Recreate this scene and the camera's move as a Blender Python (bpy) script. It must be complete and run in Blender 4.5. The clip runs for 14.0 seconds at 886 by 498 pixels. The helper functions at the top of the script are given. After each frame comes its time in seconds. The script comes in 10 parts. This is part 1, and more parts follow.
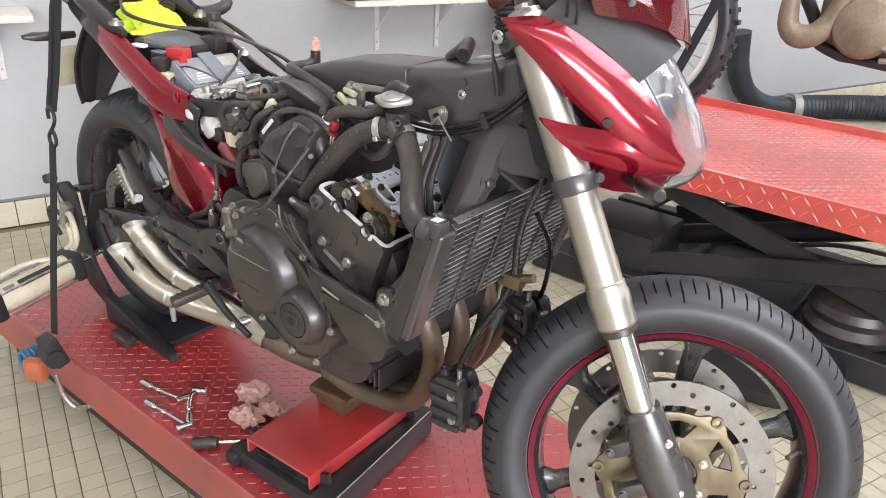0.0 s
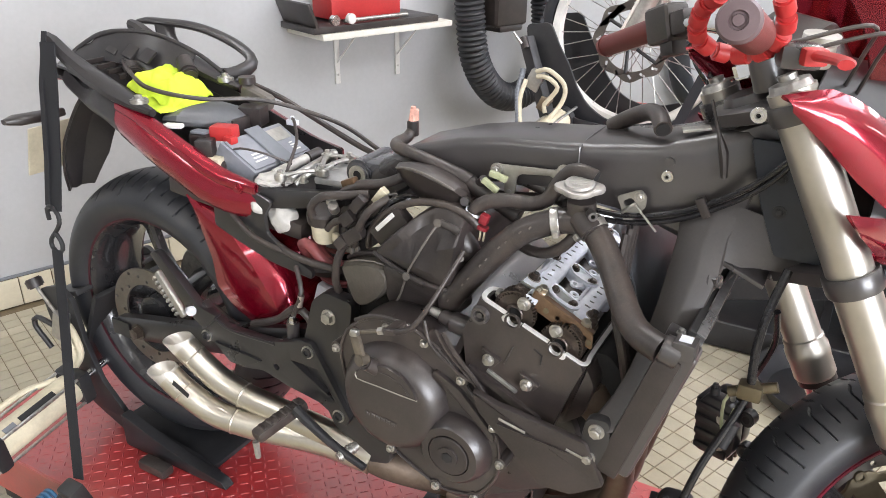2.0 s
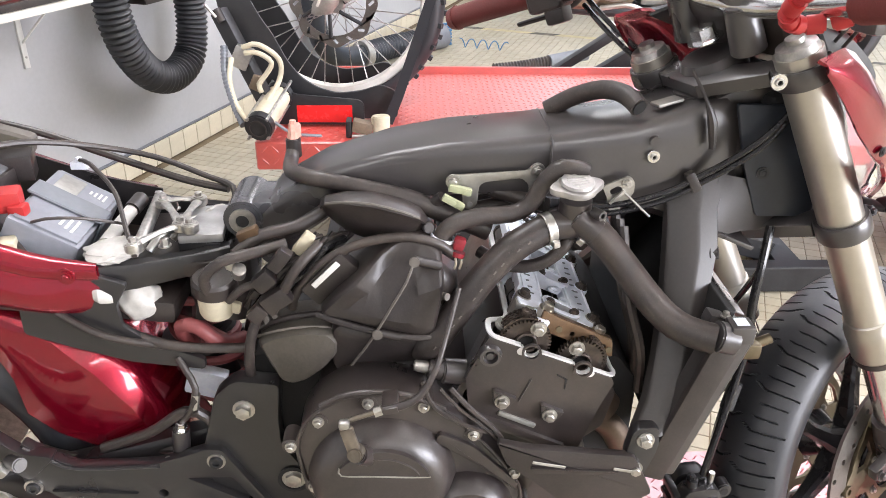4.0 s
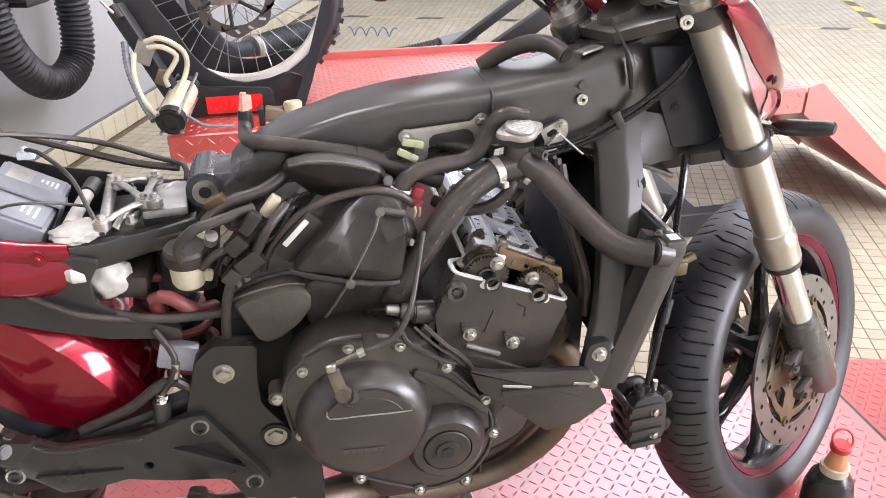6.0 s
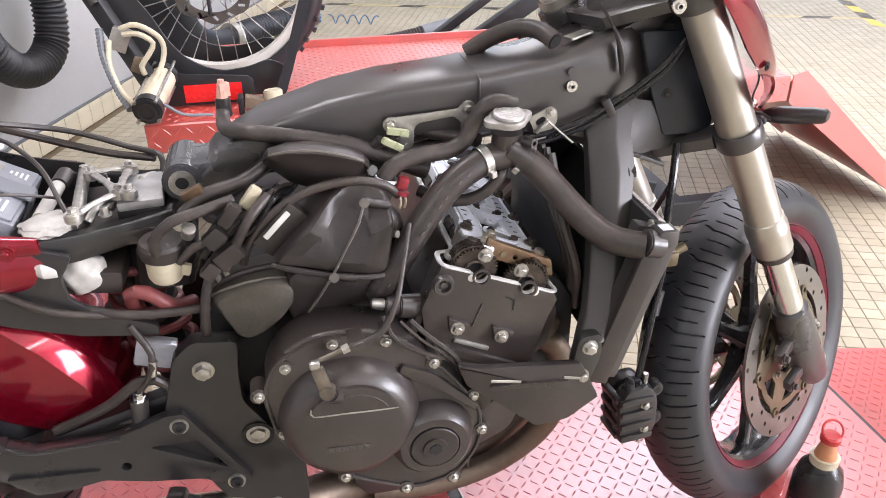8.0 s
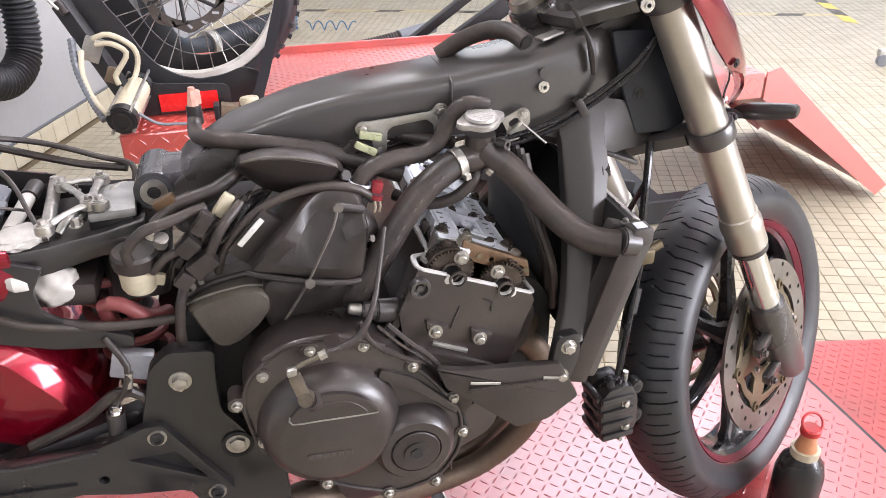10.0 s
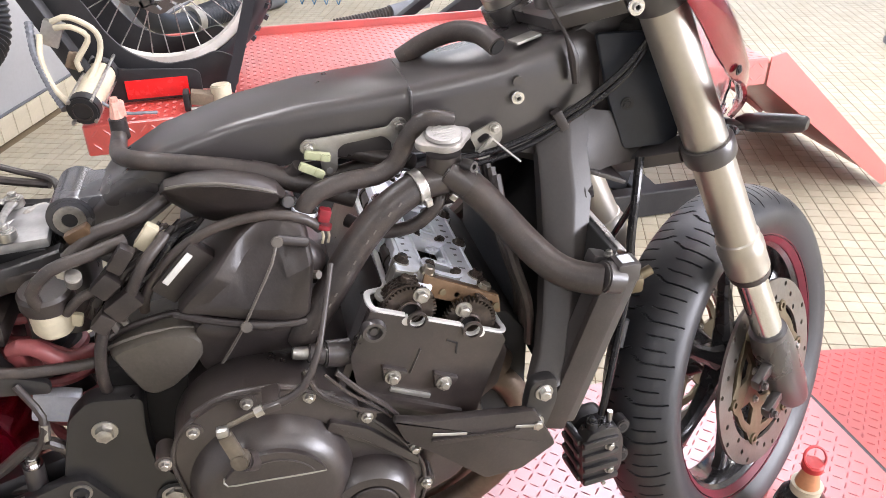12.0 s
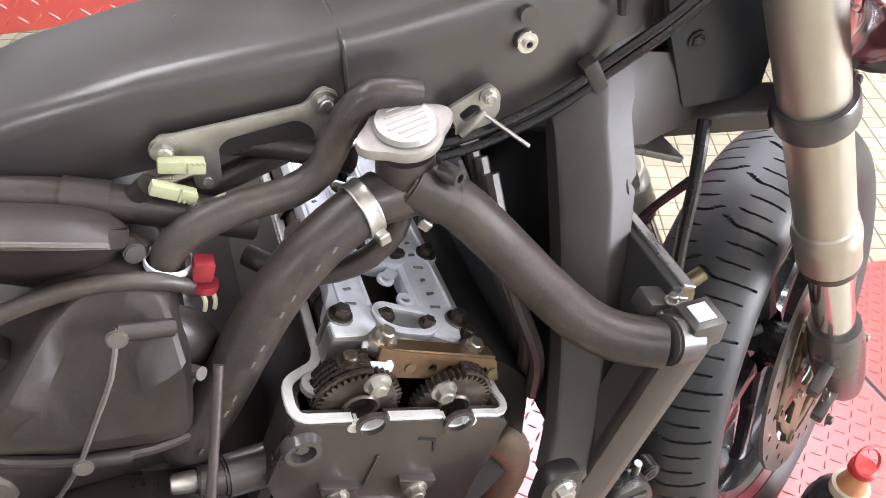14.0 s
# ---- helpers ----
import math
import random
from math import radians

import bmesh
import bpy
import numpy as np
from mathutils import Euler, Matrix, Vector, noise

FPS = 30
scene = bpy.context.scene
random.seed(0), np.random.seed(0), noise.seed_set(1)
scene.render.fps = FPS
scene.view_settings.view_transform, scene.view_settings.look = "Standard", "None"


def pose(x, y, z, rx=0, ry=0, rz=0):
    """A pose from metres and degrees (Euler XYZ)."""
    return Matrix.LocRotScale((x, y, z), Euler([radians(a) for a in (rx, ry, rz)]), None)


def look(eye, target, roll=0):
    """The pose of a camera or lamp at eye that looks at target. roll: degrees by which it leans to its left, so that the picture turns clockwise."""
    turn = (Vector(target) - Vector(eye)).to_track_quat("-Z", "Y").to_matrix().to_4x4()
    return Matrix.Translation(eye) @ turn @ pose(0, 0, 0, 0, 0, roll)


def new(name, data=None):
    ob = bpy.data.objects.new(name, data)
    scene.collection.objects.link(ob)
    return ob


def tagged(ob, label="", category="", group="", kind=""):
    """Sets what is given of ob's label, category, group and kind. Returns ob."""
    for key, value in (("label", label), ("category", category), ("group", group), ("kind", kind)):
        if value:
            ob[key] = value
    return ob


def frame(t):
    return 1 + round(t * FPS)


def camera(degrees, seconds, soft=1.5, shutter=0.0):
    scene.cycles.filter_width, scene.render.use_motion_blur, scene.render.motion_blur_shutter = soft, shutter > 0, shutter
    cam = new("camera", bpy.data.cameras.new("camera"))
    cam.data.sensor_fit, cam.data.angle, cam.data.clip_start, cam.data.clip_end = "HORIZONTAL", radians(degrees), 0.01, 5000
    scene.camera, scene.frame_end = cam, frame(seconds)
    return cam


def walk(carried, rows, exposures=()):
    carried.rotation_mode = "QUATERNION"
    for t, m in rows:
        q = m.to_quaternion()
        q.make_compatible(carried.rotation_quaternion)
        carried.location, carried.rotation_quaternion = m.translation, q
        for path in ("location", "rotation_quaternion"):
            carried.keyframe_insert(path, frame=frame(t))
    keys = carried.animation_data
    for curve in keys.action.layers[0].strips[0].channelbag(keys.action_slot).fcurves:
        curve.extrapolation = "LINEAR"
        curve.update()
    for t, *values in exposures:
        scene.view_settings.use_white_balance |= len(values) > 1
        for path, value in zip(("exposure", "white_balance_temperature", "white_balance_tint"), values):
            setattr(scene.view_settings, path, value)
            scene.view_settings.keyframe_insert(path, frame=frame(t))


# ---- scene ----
cam = camera(59.9, 14.0, soft=0.9)
# seconds, eye, target, roll
PATH = [
    (0, (1.67, -0.965, 1.253), (0.549, 0.454, 0.399), 2.6),
    (0.5, (1.558, -0.901, 1.258), (0.439, 0.514, 0.395), 0.8),
    (1, (1.482, -0.901, 1.283), (0.373, 0.53, 0.433), 0.4),
    (1.5, (1.35, -0.922, 1.278), (0.295, 0.555, 0.437), 0.5),
    (2, (1.185, -0.987, 1.288), (0.293, 0.595, 0.451), 0.4),
    (2.5, (1.081, -0.994, 1.282), (0.279, 0.636, 0.445), 0.7),
    (3, (0.929, -0.904, 1.277), (0.205, 0.755, 0.427), 0.5),
    (3.5, (0.839, -0.863, 1.288), (0.529, 0.908, 0.411), 2.5),
    (4, (0.706, -0.895, 1.289), (0.783, 0.874, 0.36), 0.9),
    (4.2, (0.676, -0.919, 1.286), (0.818, 0.841, 0.347), -0.3),
    (6.3, (0.622, -0.975, 1.275), (0.964, 0.754, 0.329), -0.6),
    (6.5, (0.62, -0.974, 1.275), (0.963, 0.756, 0.333), -0.5),
    (7, (0.611, -0.968, 1.263), (0.953, 0.756, 0.308), 0.1),
    (7.5, (0.617, -0.946, 1.261), (0.966, 0.767, 0.291), -0.2),
    (8, (0.624, -0.948, 1.264), (1.0, 0.759, 0.292), -0.4),
    (8.5, (0.63, -0.953, 1.264), (1.028, 0.751, 0.296), -0.8),
    (11, (0.638, -0.937, 1.261), (1.063, 0.763, 0.297), -1.4),
    (11.5, (0.664, -0.894, 1.269), (1.091, 0.79, 0.277), -1.6),
    (12, (0.71, -0.831, 1.265), (1.118, 0.836, 0.239), -1.0),
    (12.5, (0.759, -0.747, 1.247), (1.104, 0.859, 0.105), -1.0),
    (13, (0.766, -0.614, 1.216), (1.094, 0.95, 0.013), -1.7),
    (13.5, (0.758, -0.504, 1.209), (1.237, 0.952, -0.076), 0.7),
    (14, (0.782, -0.475, 1.21), (1.28, 0.907, -0.147), 0.8),
]
walk(cam, [(t, look(eye, target, roll)) for t, eye, target, roll in PATH], exposures=[(0, 0.08, 6500, 12), (2.5, 0.16, 6500, 12), (3, 0.28, 6500, 13), (4, 0.38, 6500, 15), (6.2, 0.24, 6500, 18), (7, 0.22, 6500, 18), (11, 0.24, 6500, 18), (12.5, 0.48, 6500, 16), (13, 0.62, 6500, 14), (14, 0.50, 6500, 14)])

# ---- light ----
world = bpy.data.worlds.new("world")
scene.world = world
world.use_nodes = True
wn = world.node_tree
sky = wn.nodes.new("ShaderNodeTexSky")
sky.sky_type, sky.sun_disc = 'NISHITA', False
sky.sun_elevation, sky.sun_rotation = radians(40), radians(60)
wn.links.new(sky.outputs["Color"], wn.nodes["Background"].inputs["Color"])
wn.nodes["Background"].inputs["Strength"].default_value = 0.12

# the room's own axes: u runs along the shelf wall, w points from it into the room
W0 = Vector((-1.30, 0.10, 0.0))
UA = radians(69.5)
U = Vector((math.cos(UA), math.sin(UA), 0))
W = Vector((math.sin(UA), -math.cos(UA), 0))


def room(u, w, z=0.0):
    return W0 + U * u + W * w + Vector((0, 0, z))


def area(name, place, target, sx, sy, watts, colour):
    lamp = bpy.data.lights.new(name, 'AREA')
    lamp.shape, lamp.size, lamp.size_y, lamp.energy, lamp.color = 'RECTANGLE', sx, sy, watts, colour
    ob = new(name, lamp)
    ob.matrix_world = look(place, target)
    return ob


CEIL = 3.0
TUBE_SPOTS = [(-2.0, 1.2), (-2.0, 3.4), (1.0, 1.2), (1.0, 3.4), (4.2, 1.2), (4.2, 3.4), (-2.0, 6.0), (1.0, 6.0), (4.2, 6.0), (7.0, 1.2), (7.0, 3.4)]
for u, w in TUBE_SPOTS:
    lamp_at = room(u, w, CEIL - 0.16)
    lamp_ob = area("tube_light", lamp_at, lamp_at - Vector((0, 0.0, 1)), 0.22, 1.4, 15, (0.95, 0.98, 1.0))
    lamp_ob.matrix_world = Matrix.Translation(lamp_at) @ Matrix.Rotation(UA - math.pi / 2, 4, 'Z')
area("door_daylight", room(8.30, 3.75, 1.45), room(1.0, 3.0, 0.4), 6.7, 2.5, 58, (0.90, 0.94, 1.0))
# fill light through an added, unseen window, brightening the engine's near side
area("camera_side_fill", room(-0.6, 8.12, 1.7), room(0.2, 2.0, 0.6), 3.6, 1.9, 430, (0.91, 0.94, 1.0))
# added lamp, unseen overhead, that gives the lift plates their pale glare
skylight = area("ceiling_fill", room(3.2, 3.1, CEIL - 0.02), room(3.2, 3.1, 0), 2.6, 2.1, 105, (0.87, 0.90, 1.0))
skylight.matrix_world = Matrix.Translation(room(3.2, 3.1, CEIL - 0.02)) @ Matrix.Rotation(UA, 4, 'Z')

# ---- materials ----


def node(nt, kind, **values):
    n = nt.nodes.new(kind)
    for key, value in values.items():
        n.inputs[key.replace("_", " ")].default_value = value
    return n


def mat(name, colour, rough=0.5, metal=0.0, vary=0.18, scale=9.0, fine=120.0, bump=0.12, dirt=None, dirt_amount=0.5, dirt_scale=6.0, coat=0.0, spec=0.5, rough_vary=0.15, random_tint=0.0, speck=0.0, coat_rough=0.05, coat_ior=1.5):
    """A surface with blotches at two scales, fine relief and, where dirt is given, patches of it."""
    m = bpy.data.materials.new(name)
    m.use_nodes = True
    nt = m.node_tree
    bsdf = nt.nodes["Principled BSDF"]
    bsdf.inputs["Metallic"].default_value = metal
    bsdf.inputs["Coat Weight"].default_value = coat
    bsdf.inputs["Coat Roughness"].default_value = coat_rough
    bsdf.inputs["Coat IOR"].default_value = coat_ior
    bsdf.inputs["Specular IOR Level"].default_value = spec
    tc = nt.nodes.new("ShaderNodeTexCoord")
    big = node(nt, "ShaderNodeTexNoise", Scale=scale, Detail=4.0, Roughness=0.6)
    small = node(nt, "ShaderNodeTexNoise", Scale=fine, Detail=3.0, Roughness=0.6)
    for n in (big, small):
        nt.links.new(tc.outputs["Object"], n.inputs["Vector"])
    ramp = nt.nodes.new("ShaderNodeMapRange")
    ramp.inputs["From Min"].default_value, ramp.inputs["From Max"].default_value = 0.3, 0.7
    ramp.inputs["To Min"].default_value, ramp.inputs["To Max"].default_value = 1 - vary, 1 + vary
    nt.links.new(big.outputs["Fac"], ramp.inputs["Value"])
    ramp2 = nt.nodes.new("ShaderNodeMapRange")
    ramp2.inputs["From Min"].default_value, ramp2.inputs["From Max"].default_value = 0.3, 0.7
    ramp2.inputs["To Min"].default_value, ramp2.inputs["To Max"].default_value = 1 - vary * 0.5, 1 + vary * 0.5
    nt.links.new(small.outputs["Fac"], ramp2.inputs["Value"])
    mul = nt.nodes.new("ShaderNodeMath")
    mul.operation = 'MULTIPLY'
    nt.links.new(ramp.outputs[0], mul.inputs[0])
    nt.links.new(ramp2.outputs[0], mul.inputs[1])
    shade = nt.nodes.new("ShaderNodeVectorMath")
    shade.operation = 'SCALE'
    shade.inputs[0].default_value = colour[:3]
    nt.links.new(mul.outputs[0], shade.inputs["Scale"])
    out = shade.outputs[0]
    if random_tint:
        info = nt.nodes.new("ShaderNodeObjectInfo")
        isl = nt.nodes.new("ShaderNodeNewGeometry")
        add = nt.nodes.new("ShaderNodeMath")
        add.operation = 'ADD'
        nt.links.new(info.outputs["Random"], add.inputs[0])
        nt.links.new(isl.outputs["Random Per Island"], add.inputs[1])
        fr = nt.nodes.new("ShaderNodeMath")
        fr.operation = 'FRACT'
        nt.links.new(add.outputs[0], fr.inputs[0])
        rr = nt.nodes.new("ShaderNodeMapRange")
        rr.inputs["To Min"].default_value, rr.inputs["To Max"].default_value = 1 - random_tint, 1 + random_tint
        nt.links.new(fr.outputs[0], rr.inputs["Value"])
        sc = nt.nodes.new("ShaderNodeVectorMath")
        sc.operation = 'SCALE'
        nt.links.new(out, sc.inputs[0])
        nt.links.new(rr.outputs[0], sc.inputs["Scale"])
        out = sc.outputs[0]
    if dirt:
        dn = node(nt, "ShaderNodeTexNoise", Scale=dirt_scale, Detail=6.0, Roughness=0.7)
        nt.links.new(tc.outputs["Object"], dn.inputs["Vector"])
        dr = nt.nodes.new("ShaderNodeMapRange")
        dr.inputs["From Min"].default_value, dr.inputs["From Max"].default_value = 0.45, 0.72
        dr.inputs["To Min"].default_value, dr.inputs["To Max"].default_value = 0.0, dirt_amount
        nt.links.new(dn.outputs["Fac"], dr.inputs["Value"])
        mix = nt.nodes.new("ShaderNodeMix")
        mix.data_type = 'RGBA'
        nt.links.new(dr.outputs[0], mix.inputs[0])
        nt.links.new(out, mix.inputs[6])
        mix.inputs[7].default_value = (*dirt, 1)
        out = mix.outputs[2]
    if speck:
        # fine grit and short scuffs
        sn = node(nt, "ShaderNodeTexNoise", Scale=fine * 1.6, Detail=2.0, Roughness=0.5)
        nt.links.new(tc.outputs["Object"], sn.inputs["Vector"])
        sr = nt.nodes.new("ShaderNodeMapRange")
        sr.inputs["From Min"].default_value, sr.inputs["From Max"].default_value = 0.60, 0.72
        sr.inputs["To Min"].default_value, sr.inputs["To Max"].default_value = 0.0, speck
        nt.links.new(sn.outputs["Fac"], sr.inputs["Value"])
        sm = nt.nodes.new("ShaderNodeMix")
        sm.data_type = 'RGBA'
        nt.links.new(sr.outputs[0], sm.inputs[0])
        nt.links.new(out, sm.inputs[6])
        sm.inputs[7].default_value = (0.22, 0.19, 0.17, 1)
        out = sm.outputs[2]
    nt.links.new(out, bsdf.inputs["Base Color"])
    rv = nt.nodes.new("ShaderNodeMapRange")
    rv.inputs["To Min"].default_value, rv.inputs["To Max"].default_value = max(0.02, rough - rough_vary), min(1, rough + rough_vary)
    nt.links.new(big.outputs["Fac"], rv.inputs["Value"])
    nt.links.new(rv.outputs[0], bsdf.inputs["Roughness"])
    if bump:
        bn = node(nt, "ShaderNodeBump", Strength=bump, Distance=0.001)
        nt.links.new(small.outputs["Fac"], bn.inputs["Height"])
        nt.links.new(bn.outputs[0], bsdf.inputs["Normal"])
    return m


def glow(name, colour, strength):
    m = bpy.data.materials.new(name)
    m.use_nodes = True
    b = m.node_tree.nodes["Principled BSDF"]
    b.inputs["Emission Color"].default_value = (*colour, 1)
    b.inputs["Emission Strength"].default_value = strength
    return m


def clear(name, colour, rough=0.05, trans=1.0, ior=1.45):
    m = mat(name, colour, rough, vary=0.04, bump=0.03, rough_vary=0.02)
    b = m.node_tree.nodes["Principled BSDF"]
    b.inputs["Transmission Weight"].default_value = trans
    b.inputs["IOR"].default_value = ior
    return m


M_PLASTER = mat("painted_plaster", (0.455, 0.46, 0.468), 0.7, vary=0.05, scale=2.0, fine=60, bump=0.15, dirt=(0.38, 0.36, 0.33), dirt_amount=0.25, dirt_scale=1.6)
M_TILE = mat("cream_floor_tile", (0.425, 0.388, 0.297), 0.46, vary=0.07, scale=14, fine=180, bump=0.05, dirt=(0.29, 0.24, 0.15), dirt_amount=0.45, dirt_scale=2.5, random_tint=0.08, spec=0.16)
M_GROUT = mat("dark_grout", (0.16, 0.12, 0.07), 0.9, vary=0.3, scale=5, bump=0.3)
M_SKIRT = mat("cream_cove_tile", (0.66, 0.60, 0.46), 0.3, vary=0.06, random_tint=0.06)
M_CEIL = mat("white_ceiling", (0.8, 0.8, 0.78), 0.9, vary=0.03)
M_RED_LIFT = mat("red_lift_paint", (0.43, 0.020, 0.021), 0.5, vary=0.16, scale=7, fine=150, bump=0.05, dirt=(0.13, 0.012, 0.020), dirt_amount=0.7, dirt_scale=2.6, coat=1.0, coat_rough=0.33, coat_ior=2.2, rough_vary=0.12, spec=0.3)
M_RED_LIFT2 = mat("red_lift_enamel", (0.56, 0.048, 0.032), 0.42, vary=0.12, scale=7, fine=150, bump=0.05, dirt=(0.32, 0.03, 0.022), dirt_amount=0.4, coat=1.0, coat_rough=0.42, coat_ior=2.4, spec=0.3)
M_BLACK_STEEL = mat("black_painted_steel", (0.018, 0.018, 0.020), 0.42, vary=0.25, bump=0.12, dirt=(0.06, 0.055, 0.05), dirt_amount=0.35)
M_BLACK_CAST = mat("black_cast_bracket_paint", (0.021, 0.0195, 0.0205), 0.30, vary=0.12, scale=9, fine=260, bump=0.05, dirt=(0.046, 0.041, 0.038), dirt_amount=0.25, dirt_scale=5, spec=0.7, rough_vary=0.1)
M_BLACK_ENGINE = mat("dusty_black_engine_paint", (0.031, 0.0245, 0.0238), 0.33, vary=0.22, scale=16, fine=320, bump=0.13, dirt=(0.088, 0.067, 0.055), dirt_amount=0.45, dirt_scale=9, spec=0.8, speck=0.06)
M_BLACK_FRAME = mat("satin_black_frame_paint", (0.042, 0.037, 0.037), 0.30, vary=0.12, scale=8, fine=260, bump=0.04, dirt=(0.092, 0.080, 0.072), dirt_amount=0.35, dirt_scale=5, spec=1.0, speck=0.0, rough_vary=0.12)
M_HANGER = mat("flat_black_hanger_paint", (0.044, 0.039, 0.037), 0.44, vary=0.14, scale=9, fine=260, bump=0.08, dirt=(0.085, 0.075, 0.066), dirt_amount=0.4, dirt_scale=6, spec=0.5, speck=0.02)
M_PLASTIC = mat("black_plastic", (0.028, 0.0224, 0.0214), 0.38, vary=0.30, scale=14, fine=300, bump=0.14, dirt=(0.080, 0.062, 0.051), dirt_amount=0.45, dirt_scale=8, spec=0.6, speck=0.05)
M_RUBBER = mat("black_rubber_hose", (0.036, 0.029, 0.0268), 0.38, vary=0.26, scale=12, fine=350, bump=0.14, dirt=(0.108, 0.083, 0.067), dirt_amount=0.55, dirt_scale=16, spec=0.55, speck=0.14)
M_TAIL = mat("black_tail_plastic", (0.020, 0.0175, 0.0185), 0.34, vary=0.25, scale=14, fine=300, bump=0.08, dirt=(0.055, 0.048, 0.045), dirt_amount=0.4, dirt_scale=11, spec=0.6, speck=0.08)
M_DULLGREY = mat("dusty_dark_grey_plastic", (0.085, 0.09, 0.10), 0.45, vary=0.15, dirt=(0.16, 0.15, 0.14), dirt_amount=0.4)
M_CABLE = mat("glossy_black_cable", (0.014, 0.013, 0.014), 0.20, vary=0.2)
M_TYRE = mat("tyre_rubber", (0.019, 0.020, 0.024), 0.46, vary=0.2, scale=10, fine=260, bump=0.12, dirt=(0.045, 0.044, 0.044), dirt_amount=0.4, dirt_scale=8, spec=0.65)
M_RED_PAINT = mat("metallic_red_fairing", (0.27, 0.003, 0.018), 0.24, metal=0.62, vary=0.05, scale=3, bump=0.0, coat=1.0, rough_vary=0.05)
M_RED_RIM = mat("red_rim_tape", (0.15, 0.009, 0.024), 0.42, vary=0.15, dirt=(0.06, 0.02, 0.025), dirt_amount=0.8, dirt_scale=4)
M_RED_RIM_REAR = mat("darker_red_rim_tape", (0.05, 0.008, 0.014), 0.45, vary=0.3)
M_RIM = mat("black_rim_paint", (0.020, 0.020, 0.022), 0.24, vary=0.2, dirt=(0.06, 0.05, 0.048), dirt_amount=0.3, coat=0.5)
M_FORK = mat("brushed_gold_fork_tube", (0.50, 0.47, 0.42), 0.36, metal=0.9, vary=0.06, scale=5, fine=90, bump=0.04)
M_CHROME = mat("chrome", (0.75, 0.75, 0.75), 0.12, metal=1.0, vary=0.05)
M_STEEL = mat("zinc_bolt_steel", (0.50, 0.485, 0.46), 0.35, metal=0.95, vary=0.2, scale=60, bump=0.2)
M_DISC = mat("brake_disc_steel", (0.20, 0.188, 0.17), 0.40, metal=0.8, vary=0.15, scale=20, fine=200, dirt=(0.16, 0.11, 0.08), dirt_amount=0.4, dirt_scale=18)
M_GOLD = mat("gold_disc_carrier", (0.17, 0.140, 0.09), 0.42, metal=0.8, vary=0.15, scale=20)
M_ALU = mat("machined_aluminium", (0.84, 0.87, 0.95), 0.34, metal=0.12, vary=0.10, scale=30, fine=160, bump=0.18, spec=0.8)
M_ALU_DULL = mat("cast_aluminium", (0.50, 0.49, 0.46), 0.45, metal=0.9, vary=0.15, scale=20, bump=0.2, dirt=(0.2, 0.17, 0.13), dirt_amount=0.4)
M_EXH = mat("stainless_exhaust", (0.66, 0.62, 0.54), 0.34, metal=1.0, vary=0.04, scale=5, fine=80, bump=0.03, dirt=(0.52, 0.42, 0.29), dirt_amount=0.25, dirt_scale=3, rough_vary=0.05)
M_PIPE_CUT = mat("pale_brushed_pipe_end", (0.72, 0.69, 0.64), 0.42, metal=0.7, vary=0.06)
M_EXH_RUST = mat("burnt_exhaust_header", (0.17, 0.130, 0.100), 0.48, metal=0.7, vary=0.25, scale=14, bump=0.12, dirt=(0.11, 0.070, 0.045), dirt_amount=0.6, dirt_scale=7)
M_RUST = mat("oily_brown_steel", (0.17, 0.105, 0.06), 0.36, metal=0.6, vary=0.3, scale=40, bump=0.2, dirt=(0.06, 0.035, 0.02), dirt_amount=0.6, dirt_scale=40)
M_OILY = mat("oily_dark_steel", (0.062, 0.047, 0.038), 0.34, metal=0.5, vary=0.35, scale=60, bump=0.25, spec=0.7)
M_DULLALLOY = mat("grey_oxidised_alloy", (0.44, 0.44, 0.44), 0.5, metal=0.7, vary=0.2, scale=25, bump=0.25, dirt=(0.12, 0.11, 0.10), dirt_amount=0.5, dirt_scale=30)
M_GASKET = mat("bare_sealing_edge", (0.74, 0.73, 0.72), 0.38, metal=0.35, vary=0.1)
M_YELLOW = mat("hi_vis_yellow_cloth", (0.60, 0.76, 0.045), 0.75, vary=0.10, scale=20, fine=500, bump=0.3)
M_STRAP = mat("black_webbing", (0.012, 0.012, 0.015), 0.75, vary=0.2, fine=600, bump=0.4)
M_WHITE = mat("white_plastic", (0.70, 0.69, 0.66), 0.4, vary=0.08)
M_CREAM = mat("yellowed_plastic", (0.62, 0.56, 0.42), 0.42, vary=0.14, dirt=(0.3, 0.24, 0.14), dirt_amount=0.4)
M_GREY = mat("grey_plastic", (0.17, 0.18, 0.20), 0.4, vary=0.1)
M_BATTERY = mat("grey_battery_case", (0.22, 0.23, 0.262), 0.34, vary=0.12, dirt=(0.34, 0.34, 0.36), dirt_amount=0.4)
M_RED_PLASTIC = mat("red_plastic", (0.46, 0.03, 0.03), 0.4, vary=0.12)
M_RED_HOSE = mat("faded_red_rubber", (0.22, 0.055, 0.055), 0.5, vary=0.2)
M_RED_PLUG = mat("dark_red_plug", (0.24, 0.02, 0.028), 0.4, vary=0.2, scale=60)
M_BAG = mat("cloudy_plastic_bag", (0.52, 0.50, 0.47), 0.35, vary=0.12, scale=30)
M_FAIRING = mat("dull_dark_inner_fairing", (0.034, 0.034, 0.034), 0.55, vary=0.15, bump=0.15)
M_CAP = mat("pale_pressed_cap", (0.43, 0.41, 0.39), 0.36, metal=0.5, vary=0.12, scale=60, dirt=(0.4, 0.36, 0.3), dirt_amount=0.35, dirt_scale=60)
M_PINK = mat("taped_pink_connector", (0.72, 0.38, 0.30), 0.5, vary=0.2, scale=60)
